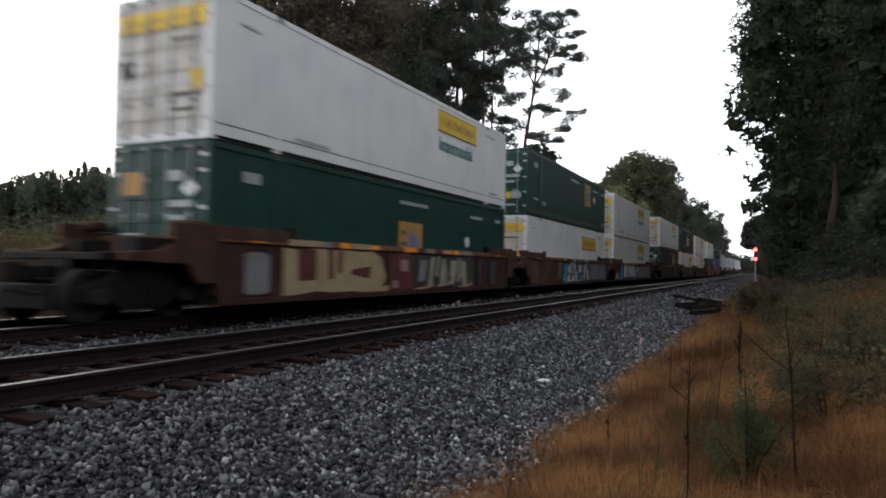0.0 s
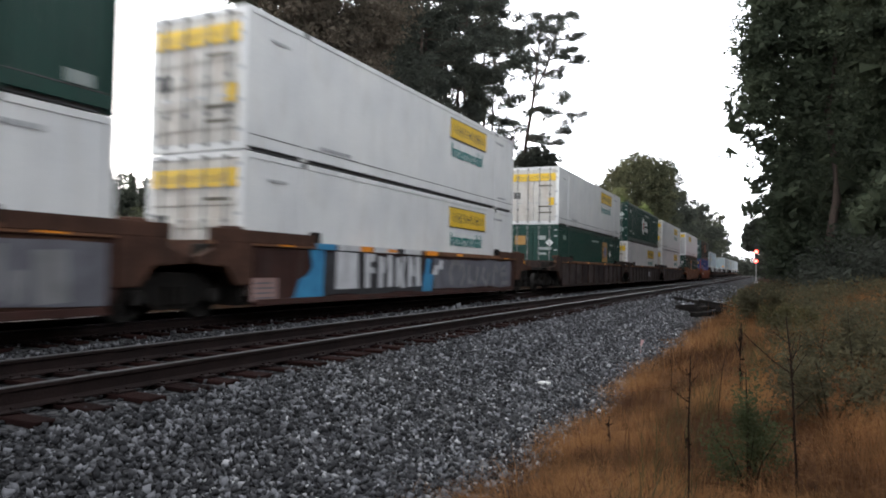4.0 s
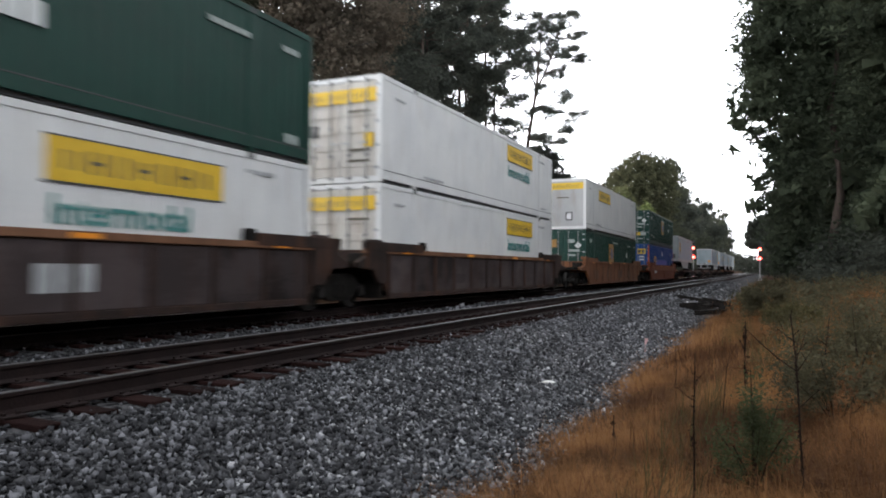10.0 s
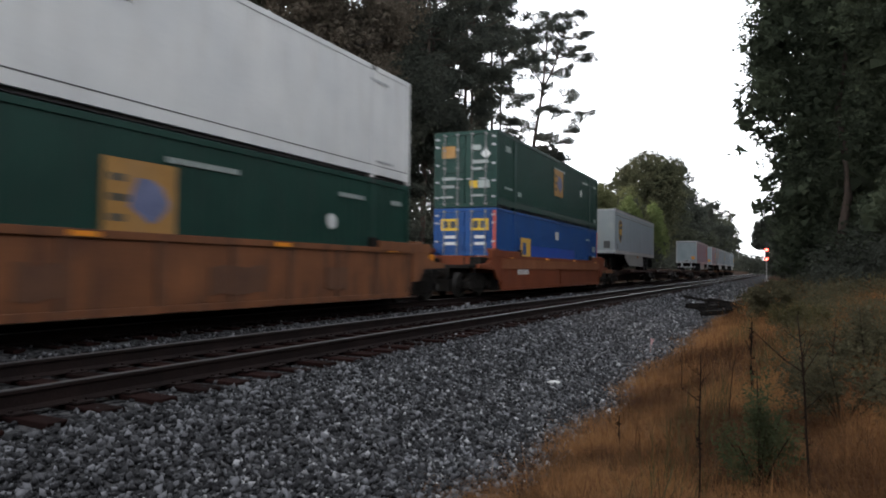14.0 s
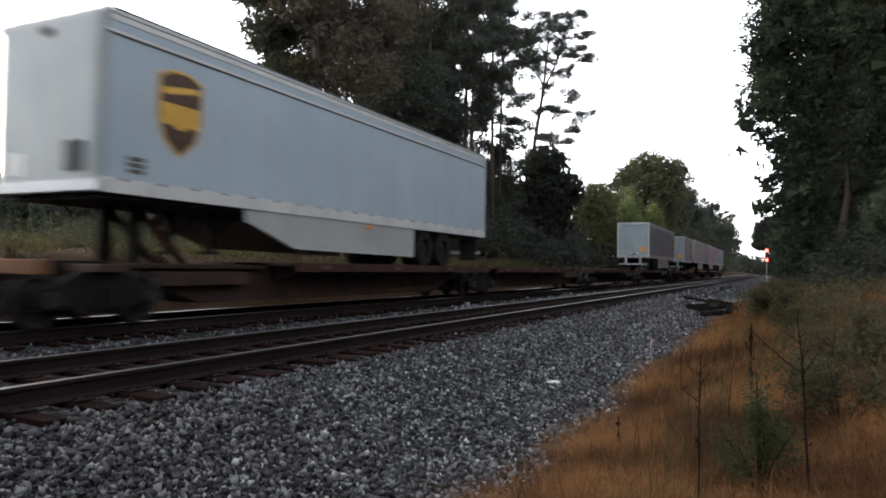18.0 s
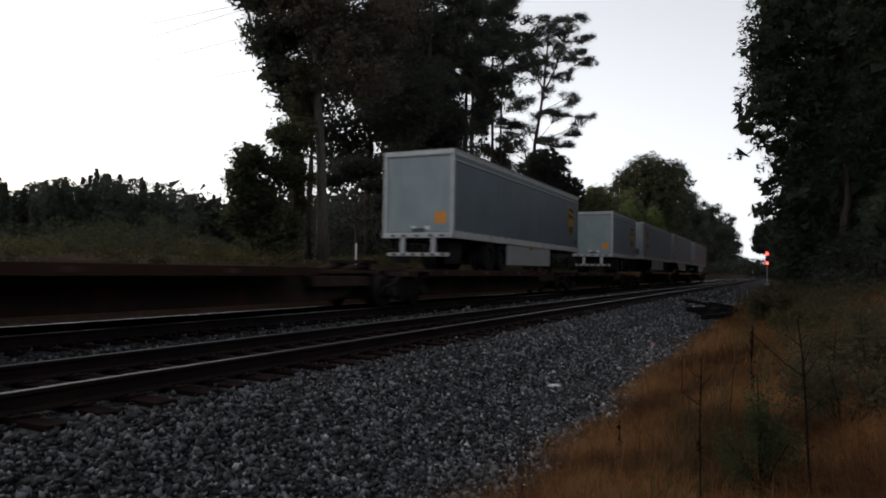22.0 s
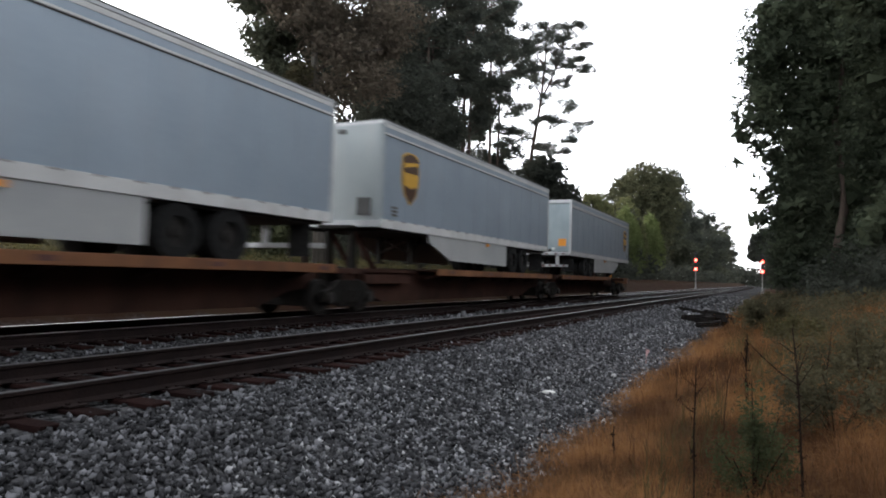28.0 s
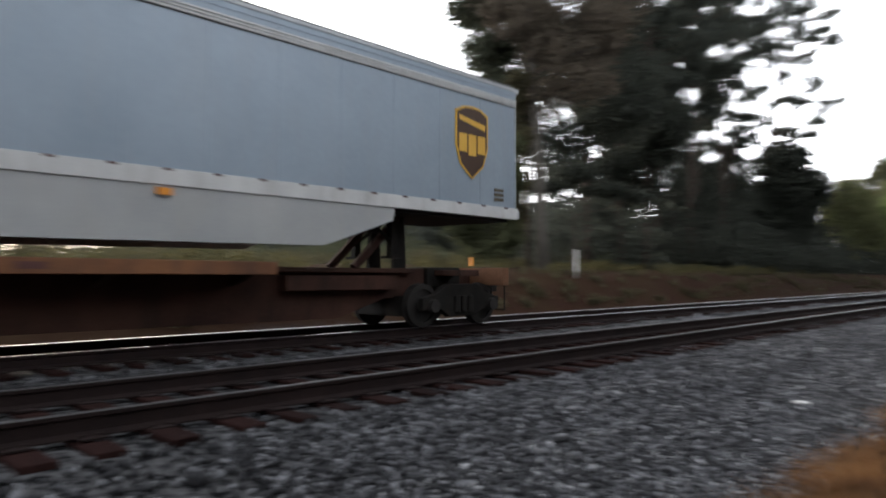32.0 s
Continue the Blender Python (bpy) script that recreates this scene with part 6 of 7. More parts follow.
tree("hardwood_tree", "dark broad tree behind the pines", -31.0, 52.0, 22, 0.3, crown(25, 4.4, 3.0, 13, 12), 34000, 0.30, LEAF_DARK, clump=0.4)
for k, (x, y, h, first, spread, n, ln) in enumerate((
        (-24.5, 47.5, 30, 0.40, 3.4, 24000, (0.5, 0.4)), (-26.0, 52.5, 31, 0.42, 3.7, 24000, (-0.6, 0.5)),
        (-24.6, 55.5, 31, 0.42, 3.6, 24000, (0.4, -0.4)), (-26.5, 61.0, 31, 0.43, 3.2, 21000, (0.5, 0)),
        (-25.4, 64.5, 31, 0.44, 3.0, 20000, (-0.5, 0.3)), (-27.0, 70.0, 29, 0.42, 2.6, 16000, (0.3, 0.3)))):
    pine("tall dark pine with a bare trunk at the wood's edge", x, y, h, first, spread, n, 20 + k, lean=ln, tufts=46)
for k, (x, y, h) in enumerate(((-27.0, 57.0, 17), (-29.0, 66.0, 16), (-27.5, 72.0, 16), (-29.5, 60.0, 19), (-31.0, 72.0, 17), (-29.0, 77.0, 15), (-32.5, 67.0, 20))):
    tree("thin_tree", "thin scrubby tree between the pines", x, y, h, 0.11, crown(h + 1, 1.9, h * 0.25, 11, 40 + k), 7000, 0.20, LEAF_DARK, clump=0.3)
for k, (x, y, h) in enumerate(((-29.0, 64.0, 9.5), (-29.5, 70.0, 10.5), (-28.5, 75.0, 9.0), (-31.0, 82.0, 11.0), (-27.5, 60.0, 8.0), (-27.0, 66.5, 8.5),
                               (-28.0, 72.5, 13.5), (-27.6, 76.5, 11.5), (-29.6, 69.0, 14.5), (-27.9, 70.5, 10.5))):
    tree("hardwood_tree", "dark bushy tree filling the gap between pine trunks", x, y, h, 0.14, crown(h + 1, 3.0, 0.8, 9, 150 + k), 9000, 0.28, LEAF_DARK, clump=0.32)
open_pine("very tall thin pine standing apart with open branches", -27.95, 79.0,
          [(0.3, 0), (1.15, 8), (2.05, 15.3), (2.7, 19), (3.05, 21.3), (3.4, 25), (3.75, 29.8)], [(3.05, 21.3), (4.0, 22.9), (4.7, 24.6), (5.4, 27), (6.1, 29.6)],
          [(3.9, 29.7, 1.15), (6.7, 29.4, 1.25), (2.2, 27.8, 1.0), (7.4, 26.9, 1.2), (4.6, 28.0, 1.0), (1.7, 26.0, 0.8), (4.5, 25.4, 1.2), (6.9, 25.7, 1.0), (7.7, 24.2, 1.35),
           (3.2, 23.7, 0.75), (5.2, 23.0, 1.0), (3.7, 21.5, 0.7), (6.2, 20.4, 0.8), (6.4, 19.5, 0.6), (3.9, 18.6, 1.1), (5.5, 18.3, 1.0), (7.9, 18.0, 1.3), (6.7, 16.1, 1.0),
           (4.0, 15.3, 1.2), (5.6, 14.8, 0.9), (1.3, 17.0, 0.8),
           (4.3, 28.7, 0.8), (5.3, 29.4, 0.8), (5.9, 28.2, 0.7), (3.0, 27.0, 0.8), (5.5, 26.5, 0.7), (4.3, 26.7, 0.7), (2.5, 25.0, 0.9), (6.2, 24.7, 0.7), (1.4, 27.3, 0.8),
           (2.7, 28.9, 0.8), (4.2, 24.3, 0.6), (1.9, 24.0, 0.8), (6.6, 28.2, 0.6), (2.2, 18.3, 0.7), (2.6, 15.8, 0.9)], 33)
tree("evergreen_tree", "dense dark rounded evergreen covered in vines", -24.6, 80.0, 12.5, 0.25,
     [((-1, 0, 4), (3.7, 3.2, 4.4)), ((-0.2, 0, 8.5), (3.9, 3.4, 3.6)), ((-0.5, 0, 12.2), (3.2, 2.8, 2.6)), ((-3.4, -2, 3.4), (2.6, 2.4, 3.4)),
      ((1.4, 1, 5), (1.8, 1.8, 3.4)), ((2.6, 0.5, 9.3), (1.8, 1.8, 2.2))], 42000, 0.34, LEAF_DARK, limbs=False, clump=0.16, inner=5000)
vine_mound("olive green tree draped with hanging vines", -21.6, 92.0, 11.0, 3.4, 5.0, 80, 26000, 61, VINE_OLIVE, 0.32)
vine_mound("tree draped with light green hanging vines", -19.9, 104.0, 10.0, 2.7, 5.0, 60, 24000, 62, LEAF_LIGHT, 0.32)
vine_mound("pale green vine mound beside the track", -19.6, 124.0, 11.0, 2.6, 6.5, 64, 24000, 63, LEAF_LIGHT, 0.36)
vine_mound("low olive mound of vines under the trees", -21.5, 112.0, 12.5, 3.6, 6.0, 60, 20000, 64, VINE_OLIVE, 0.38)
tree("hardwood_tree", "large rounded hardwood farther along the track", -24.5, 150.0, 24, 0.4,
     [((0, 0, 17), (6.2, 7, 6)), ((-4.5, -2, 15), (4.4, 4, 5)), ((0.5, 0, 21.4), (5.6, 5, 3.6)), ((3.5, 4, 15), (4, 4, 6)), ((-8, -4, 12.5), (3.6, 3.4, 3.6)), ((-4.5, 0, 19.7), (3.2, 3, 2.6)),
      ((4.8, 2, 19.5), (2.6, 3, 3.2)), ((-11, -6, 10.5), (3.0, 3, 3)), ((0, 0, 8), (6, 6, 5))], 48000, 0.46, HAZED_OLIVE, clump=0.40)
for k in range(9):
    y = 172 + k * 32
    high = (26.5, 26, 27.5, 26, 29, 28, 30, 28, 27)[k]
    tree("hardwood_tree", "dark hardwood in the row along the track", -21.8 - (k % 3) * 1.2, y, high - 4, 0.4, crown(high, 5.0, 2.5, 13, 60 + k), 9500,
         0.72, LEAF_DARK if k % 2 else LEAF, limbs=False, clump=0.7, group="trees along the track")


def thicket(name, label, x0, x1, y0, y1, low, high, bumps, count, leaf, mat, seed, clump=0.4, kind="stuff", category="undergrowth", pointed=False, widest=3.5):
    """Dense growth nobody could count: overlapping mounds with an uneven top."""
    r = random.Random(seed)
    blobs = []
    for _ in range(bumps):
        x, y = r.uniform(x0, x1), r.uniform(y0, y1)
        h = r.uniform(low, high)
        z = float(ground_z(x, y))
        if pointed:
            for f, q in ((0.18, 0.30), (0.42, 0.24), (0.64, 0.17), (0.84, 0.10), (0.96, 0.05)):
                blobs.append(((x, y, z + h * f), (h * q, h * q, h * 0.16)))
        else:
            w = min(h * r.uniform(0.5, 0.9), widest)
            blobs.append(((x, y, z + h * 0.45), (w, w, h * 0.55)))
    ob = new(name, leaves(name, scatter(blobs, count, 12, clump, 0.45), leaf, mat))
    return tagged(ob, label, category, kind=kind)


def far_wood(label, count, leaf, per_tree, seed, spires, back):
    """A distant wood whose edge runs slantwise behind the field: closed crowns, each a spire of whorls or a rounded heap, over a shaded inside."""
    g = np.random.default_rng(seed)
    pts, deep = [], []
    for _ in range(count):
        f, b = g.uniform(-0.25, 1.25), g.uniform(0, 1) ** 1.5 * back
        x, y = -58 - 36 * f - 0.6 * b, 72 - 27 * f + 0.8 * b
        high = (np.interp(f, (-0.2, 0.12, 0.3, 0.42, 0.52, 0.65, 1.0), (7.2, 8.0, 8.9, 10.9, 11.0, 9.7, 9.7)) + 0.08 * b) * g.uniform(0.82, 1.03)
        z = float(ground_z(x, y))
        u, turn = g.uniform(0, 1, per_tree) ** 0.8, g.uniform(0, 2 * np.pi, per_tree)
        if spires:
            wide = high * 0.21 * (1 - u) ** 0.75 * (0.72 + 0.28 * np.cos(u * high * 5.2 + turn * 2)) + 0.10
        else:
            wide = high * 0.27 * np.sqrt(np.clip(1 - (np.abs(u - 0.55) / 0.47) ** 2.6, 0.02, 1)) * (0.8 + 0.2 * np.sin(turn * 3 + u * 9))
        out = wide * np.sqrt(g.uniform(0, 1, per_tree))
        pts.append(np.stack([x + out * np.cos(turn), y + out * np.sin(turn), z + high * u], 1))
        k = per_tree // 6
        out, v = out[:k] * 0.75, u[:k] * 0.8
        deep.append(np.stack([x + out * np.cos(turn[:k]), y + out * np.sin(turn[:k]), z + high * v], 1))
    rest = leaves("far_woods", np.concatenate(pts), leaf, HAZED_NEEDLE, 0.5)
    tagged(new("far_woods", rest), label, "woods", kind="stuff")
    tagged(new("far_woods", leaves("far_woods", np.concatenate(deep), leaf * 2.3, HAZED_NEEDLE, 0.7)), "shaded inside of the distant wood", "woods", kind="stuff")


far_wood("distant wood of pointed young pines beyond the field", 105, 0.36, 1150, 3, True, 16)
far_wood("dark distant hardwoods behind the field", 80, 0.44, 1000, 4, False, 34)
thicket("field_growth", "overgrown field of green and tan shrubs beyond the tracks", -52, -24.5, 10, 44, 0.7, 2.2, 170, 62000, 0.13, FIELD_LEAF, 5, 0.2)
thicket("field_growth", "tan dry weeds on the far bank", -24, -17.2, 6, 60, 0.25, 0.55, 230, 26000, 0.10, GRASS_GREEN, 6, 0.16)
thicket("field_growth", "tan dry grass and weeds in the overgrown field", -40, -23.5, 6, 40, 0.5, 1.2, 170, 44000, 0.11, WEED_LEAF, 25, 0.16)
thicket("bank_growth", "short dead grass on the far bank", -16.6, -14.4, 5, 75, 0.12, 0.32, 260, 24000, 0.09, WEED_LEAF, 26, 0.10, widest=0.4)
thicket("undergrowth", "dark undergrowth below the trees", -32, -20.5, 36, 90, 2.4, 6.0, 80, 40000, 0.3, LEAF_DARK, 7, 0.4)
thicket("undergrowth", "dark undergrowth along the far bank", -24, -17.5, 90, 330, 1.2, 4.0, 90, 16000, 0.6, LEAF_DARK, 8, 0.7)
thicket("undergrowth", "dark brush on top of the far bank", -24, -17.8, 58, 98, 1.2, 3.2, 70, 16000, 0.3, LEAF_DARK, 28, 0.35)
thicket("back_woods", "dark wood behind the pines", -70, -36, 60, 150, 7, 12, 60, 26000, 0.9, LEAF_DARK, 9, 1.2, category="woods")

# on the camera's side
NEAR_EDGE = ([((-3.6 - 0.3 * (k % 2), 0.4 * (k % 3), 10.9 + k * 1.25), (1.75, 1.8, 1.15)) for k in range(5)]
             + [((-1.4, 0.4, 11 + 1.5 * k), (1.9, 1.8, 1.3)) for k in range(8)] + [((0.4, 0.5, 15 + 1.9 * k), (2.4, 2.0, 1.6)) for k in range(5)] + [((-3.0, 0.3, 17.2), (2.0, 2, 1.6)), ((-2.2, 0.3, 19.5), (2.0, 2, 1.8)), ((-1.8, 0.3, 22), (2.2, 2, 2))]
             + [((-2.2 - 0.2 * (k % 2), 0.3 * (k % 3), 1.6 + k * 1.3), (1.75, 1.8, 1.1)) for k in range(7)]
             + [((1.5 + 1.6 * (k % 3), -0.6, 2.5 + k * 2.1), (2.6, 2.2, 1.9)) for k in range(10)])
FRINGE = [((-5.1, 0, 11.1), (0.9, 0.6, 0.14)), ((-5.0, 0.2, 10.5), (1.0, 0.6, 0.14)), ((-5.2, -0.2, 9.8), (0.8, 0.5, 0.12)), ((-4.2, 0, 9.3), (1.0, 0.6, 0.16)), ((-3.9, 0.2, 8.7), (0.8, 0.6, 0.2)),
          ((-5.4, 0, 8.2), (0.7, 0.4, 0.11)), ((-4.1, 0, 7.4), (0.5, 0.4, 0.10)), ((-4.2, 0.2, 4.9), (0.6, 0.5, 0.3)), ((-4.0, 0.2, 6.4), (0.4, 0.4, 0.3))]
tree("hardwood_tree", "tall deep green tree overhanging the track side", 3.5, 46, 21, 0.30, NEAR_EDGE + FRINGE, 70000, 0.22, LEAF_RIGHT, PINE_BARK, clump=0.22, limbs=False, inner=16000,
     group="trees beside the near track")
for k, (x, y, h, sp, n) in enumerate(((6.4, 54, 23, 4.6, 24000), (6.2, 64, 22, 4.4, 20000), (8.5, 44, 21, 4.4, 26000), (6.2, 34, 18, 2.9, 30000),
                                      (7.4, 80, 23, 4.6, 12000), (8.4, 100, 23, 5.0, 10000), (10.5, 60, 25, 5.0, 14000), (9.8, 37, 20, 3.6, 24000))):
    tree("hardwood_tree", "tall deep green tree beside the track", x, y, h, 0.15, crown(h + 3, sp, 2.5, 16, 80 + k), n, 0.22 if k in (2, 3, 7) else 0.36, LEAF_RIGHT, PINE_BARK,
         clump=0.2, limbs=False, inner=7000, group="trees beside the near track")
for k in range(6):
    tree("hardwood_tree", "dark tree farther along the near track", 4.2 + (k % 2), 125 + k * 34, 17, 0.3, crown(19, 4.2, 1.5, 10, 100 + k), 7000, 0.75, LEAF_DARK,
         limbs=False, clump=0.9, group="trees beside the near track")
for k, (x, y, h) in enumerate(((1.6, 172, 15), (-0.1, 214, 15), (0.4, 262, 15), (-1.0, 330, 13))):
    tree("hardwood_tree", "dark tree close beside the near track far off", x, y, h, 0.25, crown(h + 1.5, 3.0, 1.0, 9, 130 + k), 6000, 0.6, LEAF_DARK, limbs=False,
         clump=0.5, group="trees beside the near track")
tree("hardwood_tree", "dark leaning tree with boughs over the near track", 0.8, 200, 15, 0.3,
     [((-5.0, 0, 9.0), (1.5, 2, 1.5)), ((-5.3, 0, 11.2), (1.4, 2, 1.4)), ((-4.6, 0, 13.2), (1.6, 2, 1.5)), ((-3.0, 0, 8.8), (1.8, 2, 1.9)), ((-2.8, 0, 12), (2.0, 2, 2.2)),
      ((-2.4, 0, 15), (2.0, 2, 1.7)), ((-0.4, 0, 9), (2.2, 2, 3)), ((-0.2, 0, 14), (2.4, 2, 3)), ((0.6, 0, 4), (2.2, 2, 3.4))], 9000, 0.5, LEAF_DARK,
     clump=0.4, inner=1500, group="trees beside the near track")
thicket("far_woods", "low dark wood where the track bends out of sight", -30, 14, 440, 520, 8, 13, 40, 14000, 1.3, LEAF_DARK, 18, 1.0, category="woods", widest=6.0)
thicket("undergrowth", "leafy undergrowth below the near trees", 2.2, 10, 33, 62, 1.2, 3.6, 90, 30000, 0.2, LEAF_DARK, 12, 0.3, widest=1.3)
thicket("undergrowth", "low weeds along the near bank", -0.9, 3.0, 24, 70, 0.4, 1.0, 80, 20000, 0.12, WEED_LEAF, 13, 0.2)
thicket("undergrowth", "leafy growth along the near track far off", 2.4, 8, 70, 260, 1.5, 4.0, 90, 14000, 0.5, LEAF_DARK, 14, 0.6, widest=1.6)
# four added woods, hidden or out of view, that keep sky light off the train
thicket("woods", "unseen wood behind the camera, added to block sky light", -70, 60, -120, -70, 11, 16, 80, 22000, 1.4, LEAF_DARK, 15, 1.5, category="woods")
thicket("woods", "unseen wood beside the camera, added to dim the train's sides", 18, 46, -60, 30, 11, 16, 80, 34000, 1.2, LEAF_RIGHT, 16, 1.0, category="woods", widest=5.0)
thicket("woods", "tall wood added behind the near trees to block sky light", 9, 30, 50, 84, 14, 20, 60, 34000, 1.2, LEAF_RIGHT, 20, 1.2, category="woods", widest=6.0)
thicket("woods", "tall wood added beyond the near track to block sky light", 14, 32, 40, 260, 18, 24, 90, 45000, 1.3, LEAF_DARK, 17, 1.2, category="woods", widest=6.0)


def grass(name, label, x0, x1, y0, y1, density, height, width, mat, seed, bend=0.5, keep=None):
    """Many bent blades rooted in the ground."""
    g = np.random.default_rng(seed)
    n = int((x1 - x0) * (y1 - y0) * density)
    x, y = g.uniform(x0, x1, n), g.uniform(y0, y1, n)
    tuft = (np.sin(x * 2.3 + y * 1.1) * np.sin(y * 1.7 - x * 0.8) + 0.7 * np.sin(x * 6.1 - y * 3.7 + 1) * np.sin(y * 5.3 + x * 2.9)
            + 0.5 * np.sin(x * 13.0 + y * 7.0) * np.sin(y * 11.0 - x * 9.0)) / 1.5
    edge = -2.25 + 0.25 * np.sin(y * 0.9) + 0.15 * np.sin(y * 2.3) + y * 0.006
    ok = (x > edge + g.exponential(0.25, n)) & (g.uniform(-1, 1.2, n) < tuft + 0.55)
    if keep is not None:
        ok &= keep(x, y)
    x, y, tuft = x[ok], y[ok], tuft[ok]
    n = len(x)
    h = height * g.lognormal(0, 0.3, n) * (0.85 + 0.25 * tuft) * np.clip((x + 2.6) / 1.2, 0.35, 1)
    a, lean = g.uniform(0, 2 * np.pi, n), g.uniform(0.1, 1.0, n) * bend
    dx, dy = np.cos(a) * lean * h, np.sin(a) * lean * h
    wx, wy = -np.sin(a) * width, np.cos(a) * width
    z = ground_z(x, y) - 0.02
    v = np.zeros((n, 5, 3))
    for k, f in enumerate((0, 0.55)):
        px, py, pz = x + dx * f ** 2, y + dy * f ** 2, z + h * f * (1 - 0.25 * lean * f)
        w = (1.0, 0.75)[k]
        v[:, 2 * k] = np.stack([px - wx * w, py - wy * w, pz], 1)
        v[:, 2 * k + 1] = np.stack([px + wx * w, py + wy * w, pz], 1)
    v[:, 4] = np.stack([x + dx, y + dy, z + h * (1 - 0.35 * lean)], 1)
    tri = np.array([(0, 1, 3), (0, 3, 2), (2, 3, 4)])
    faces = (tri[None] + (np.arange(n) * 5)[:, None, None]).reshape(-1, 3)
    return tagged(new(name, arrays(name, v.reshape(-1, 3), faces, mat)), label, "grass", kind="stuff")


grass("dry_grass", "dry tan grass leaning on the near bank", -2.6, 1.2, 3.2, 11, 4400, 0.30, 0.0017, GRASS_DRY, 31, 2.0)
grass("dry_grass", "dry tan grass farther along the near bank", -2.5, 3.2, 11, 28, 820, 0.34, 0.0045, GRASS_DRY, 32, 1.7)
grass("dry_grass", "dry tan grass along the bank into the distance", -2.4, 5.0, 28, 80, 80, 0.45, 0.016, GRASS_DRY, 33, 0.8)
grass("dry_grass", "trampled dry grass round the camera", -2.4, 6.0, -10, 3.2, 90, 0.22, 0.005, GRASS_DRY, 37, 1.4)
thicket("bank_weeds", "olive weeds mixed into the dry grass higher on the bank", 0.2, 5.2, 7.0, 36, 0.3, 0.8, 170, 46000, 0.05, WEED_LEAF, 19, 0.10, widest=0.5)
grass("dark_grass", "dark red-brown dead grass low on the near bank", -2.4, 1.4, 3.2, 14, 900, 0.27, 0.0024, GRASS_DEAD, 36, 1.4,
      keep=lambda x, y: np.sin(x * 1.9 + 2.0) * np.sin(y * 1.3 + 0.3) > -0.1)
grass("green_grass", "patches of fading green grass on the bank", -0.9, 2.6, 4, 24, 260, 0.42, 0.004, GRASS_GREEN, 34, 0.9,
      keep=lambda x, y: np.sin(x * 1.1 + 0.4) * np.sin(y * 0.55 + 1.2) > 0.05)


grass("straw_stems", "thin pale straw stems standing out of the dry grass", -2.2, 2.4, 4.0, 20, 14, 0.62, 0.0022, GRASS_DRY, 38, 0.9)


def stalk(x, y, height, thick, seed, twigs=5, lean=0.04, arm=None):
    """A dead weed stalk with short twigs and dry seed heads."""
    r = random.Random(seed)
    s = tagged(new("weed_stalk"), "dead brown weed stalk with dry seed heads in the grass", "weed", "dead stalks on the near bank")
    s.matrix_basis = pose(x, y, float(ground_z(x, y)) - 0.03)
    pts = [(lean * height * (i / 5) ** 1.5 * math.cos(seed) + r.uniform(-0.008, 0.008), lean * height * (i / 5) * math.sin(seed), height * i / 5) for i in range(6)]
    bm = bmesh.new()
    tube(bm, pts, [thick * (1 - 0.6 * i / 5) for i in range(6)], 6)
    part("stem", bm, DRY_STEM, s, smooth=True)
    hd = bmesh.new()
    for k in range(twigs):
        f = r.uniform(0.35, 0.97)
        i = f * 5
        base = Vector(pts[int(i)]).lerp(Vector(pts[min(int(i) + 1, 5)]), i - int(i))
        a, ln = r.uniform(0, 6.28), r.uniform(0.02, 0.10) * height
        tip = base + Vector((math.cos(a) * ln, math.sin(a) * ln, ln * r.uniform(0.6, 1.6)))
        bm = bmesh.new()
        tube(bm, [base, tip], [thick * 0.32, thick * 0.18], 5)
        part("twig", bm, DRY_STEM, s)
        bmesh.ops.create_icosphere(hd, subdivisions=1, radius=thick * r.uniform(0.35, 0.6), matrix=Matrix.Translation(tip))
        bmesh.ops.create_icosphere(hd, subdivisions=1, radius=thick * r.uniform(0.3, 0.55), matrix=Matrix.Translation(base))
    if arm:                            # one long side branch: start, reach sideways, rise
        i = arm[0] * 5
        base = Vector(pts[int(i)]).lerp(Vector(pts[min(int(i) + 1, 5)]), i - int(i))
        line = [base + Vector((arm[1] * q, 0, arm[2] * q ** 1.2)) for q in (0, 0.35, 0.7, 1)]
        bm = bmesh.new()
        tube(bm, line, [thick * 0.45, thick * 0.4, thick * 0.3, thick * 0.2], 5)
        part("side_branch", bm, DRY_STEM, s)
        for q in line[1:]:
            bmesh.ops.create_icosphere(hd, subdivisions=1, radius=thick * 0.8, matrix=Matrix.Translation(q))
    tagged(part("seed_head", hd, DRY_STEM, s), kind="stuff")
    n = 12 * twigs
    f = np.array([r.uniform(0.05, 0.9) for _ in range(n)])
    at = np.stack([np.interp(f * 5, range(6), [p[j] for p in pts]) for j in range(3)], 1)
    at += rng.normal(0, thick * 0.8, at.shape)
    ob = new("dry_leaves", leaves("dry_leaves", at, thick * 2.8, DRY_STEM, 0.4))
    ob.parent = s
    tagged(ob, kind="stuff")
    return s


def placed(heading, distance):
    """A place at a heading left of the track's direction and a distance from the camera's foot."""
    return -distance * math.sin(radians(heading)), distance * math.cos(radians(heading))


for heading, dist, height, thick, seed, twigs, lean, arm in (
        (5.36, 4.7, 1.06, 0.0075, 1, 8, 0.02, (0.72, -0.10, 0.07)), (1.65, 9.2, 0.92, 0.020, 2, 3, 0.01, None), (-2.2, 4.9, 1.26, 0.0095, 3, 10, 0.05, (0.72, -0.30, 0.26)),
        (11.2, 6.6, 0.40, 0.012, 4, 2, 0.02, None), (3.3, 7.5, 0.8, 0.005, 6, 5, 0.1, None), (-3.4, 8.0, 1.0, 0.006, 7, 6, 0.1, None), (6.6, 9.0, 0.75, 0.005, 8, 4, 0.1, None)):
    stalk(*placed(heading, dist), height, thick, seed, twigs, lean, arm)


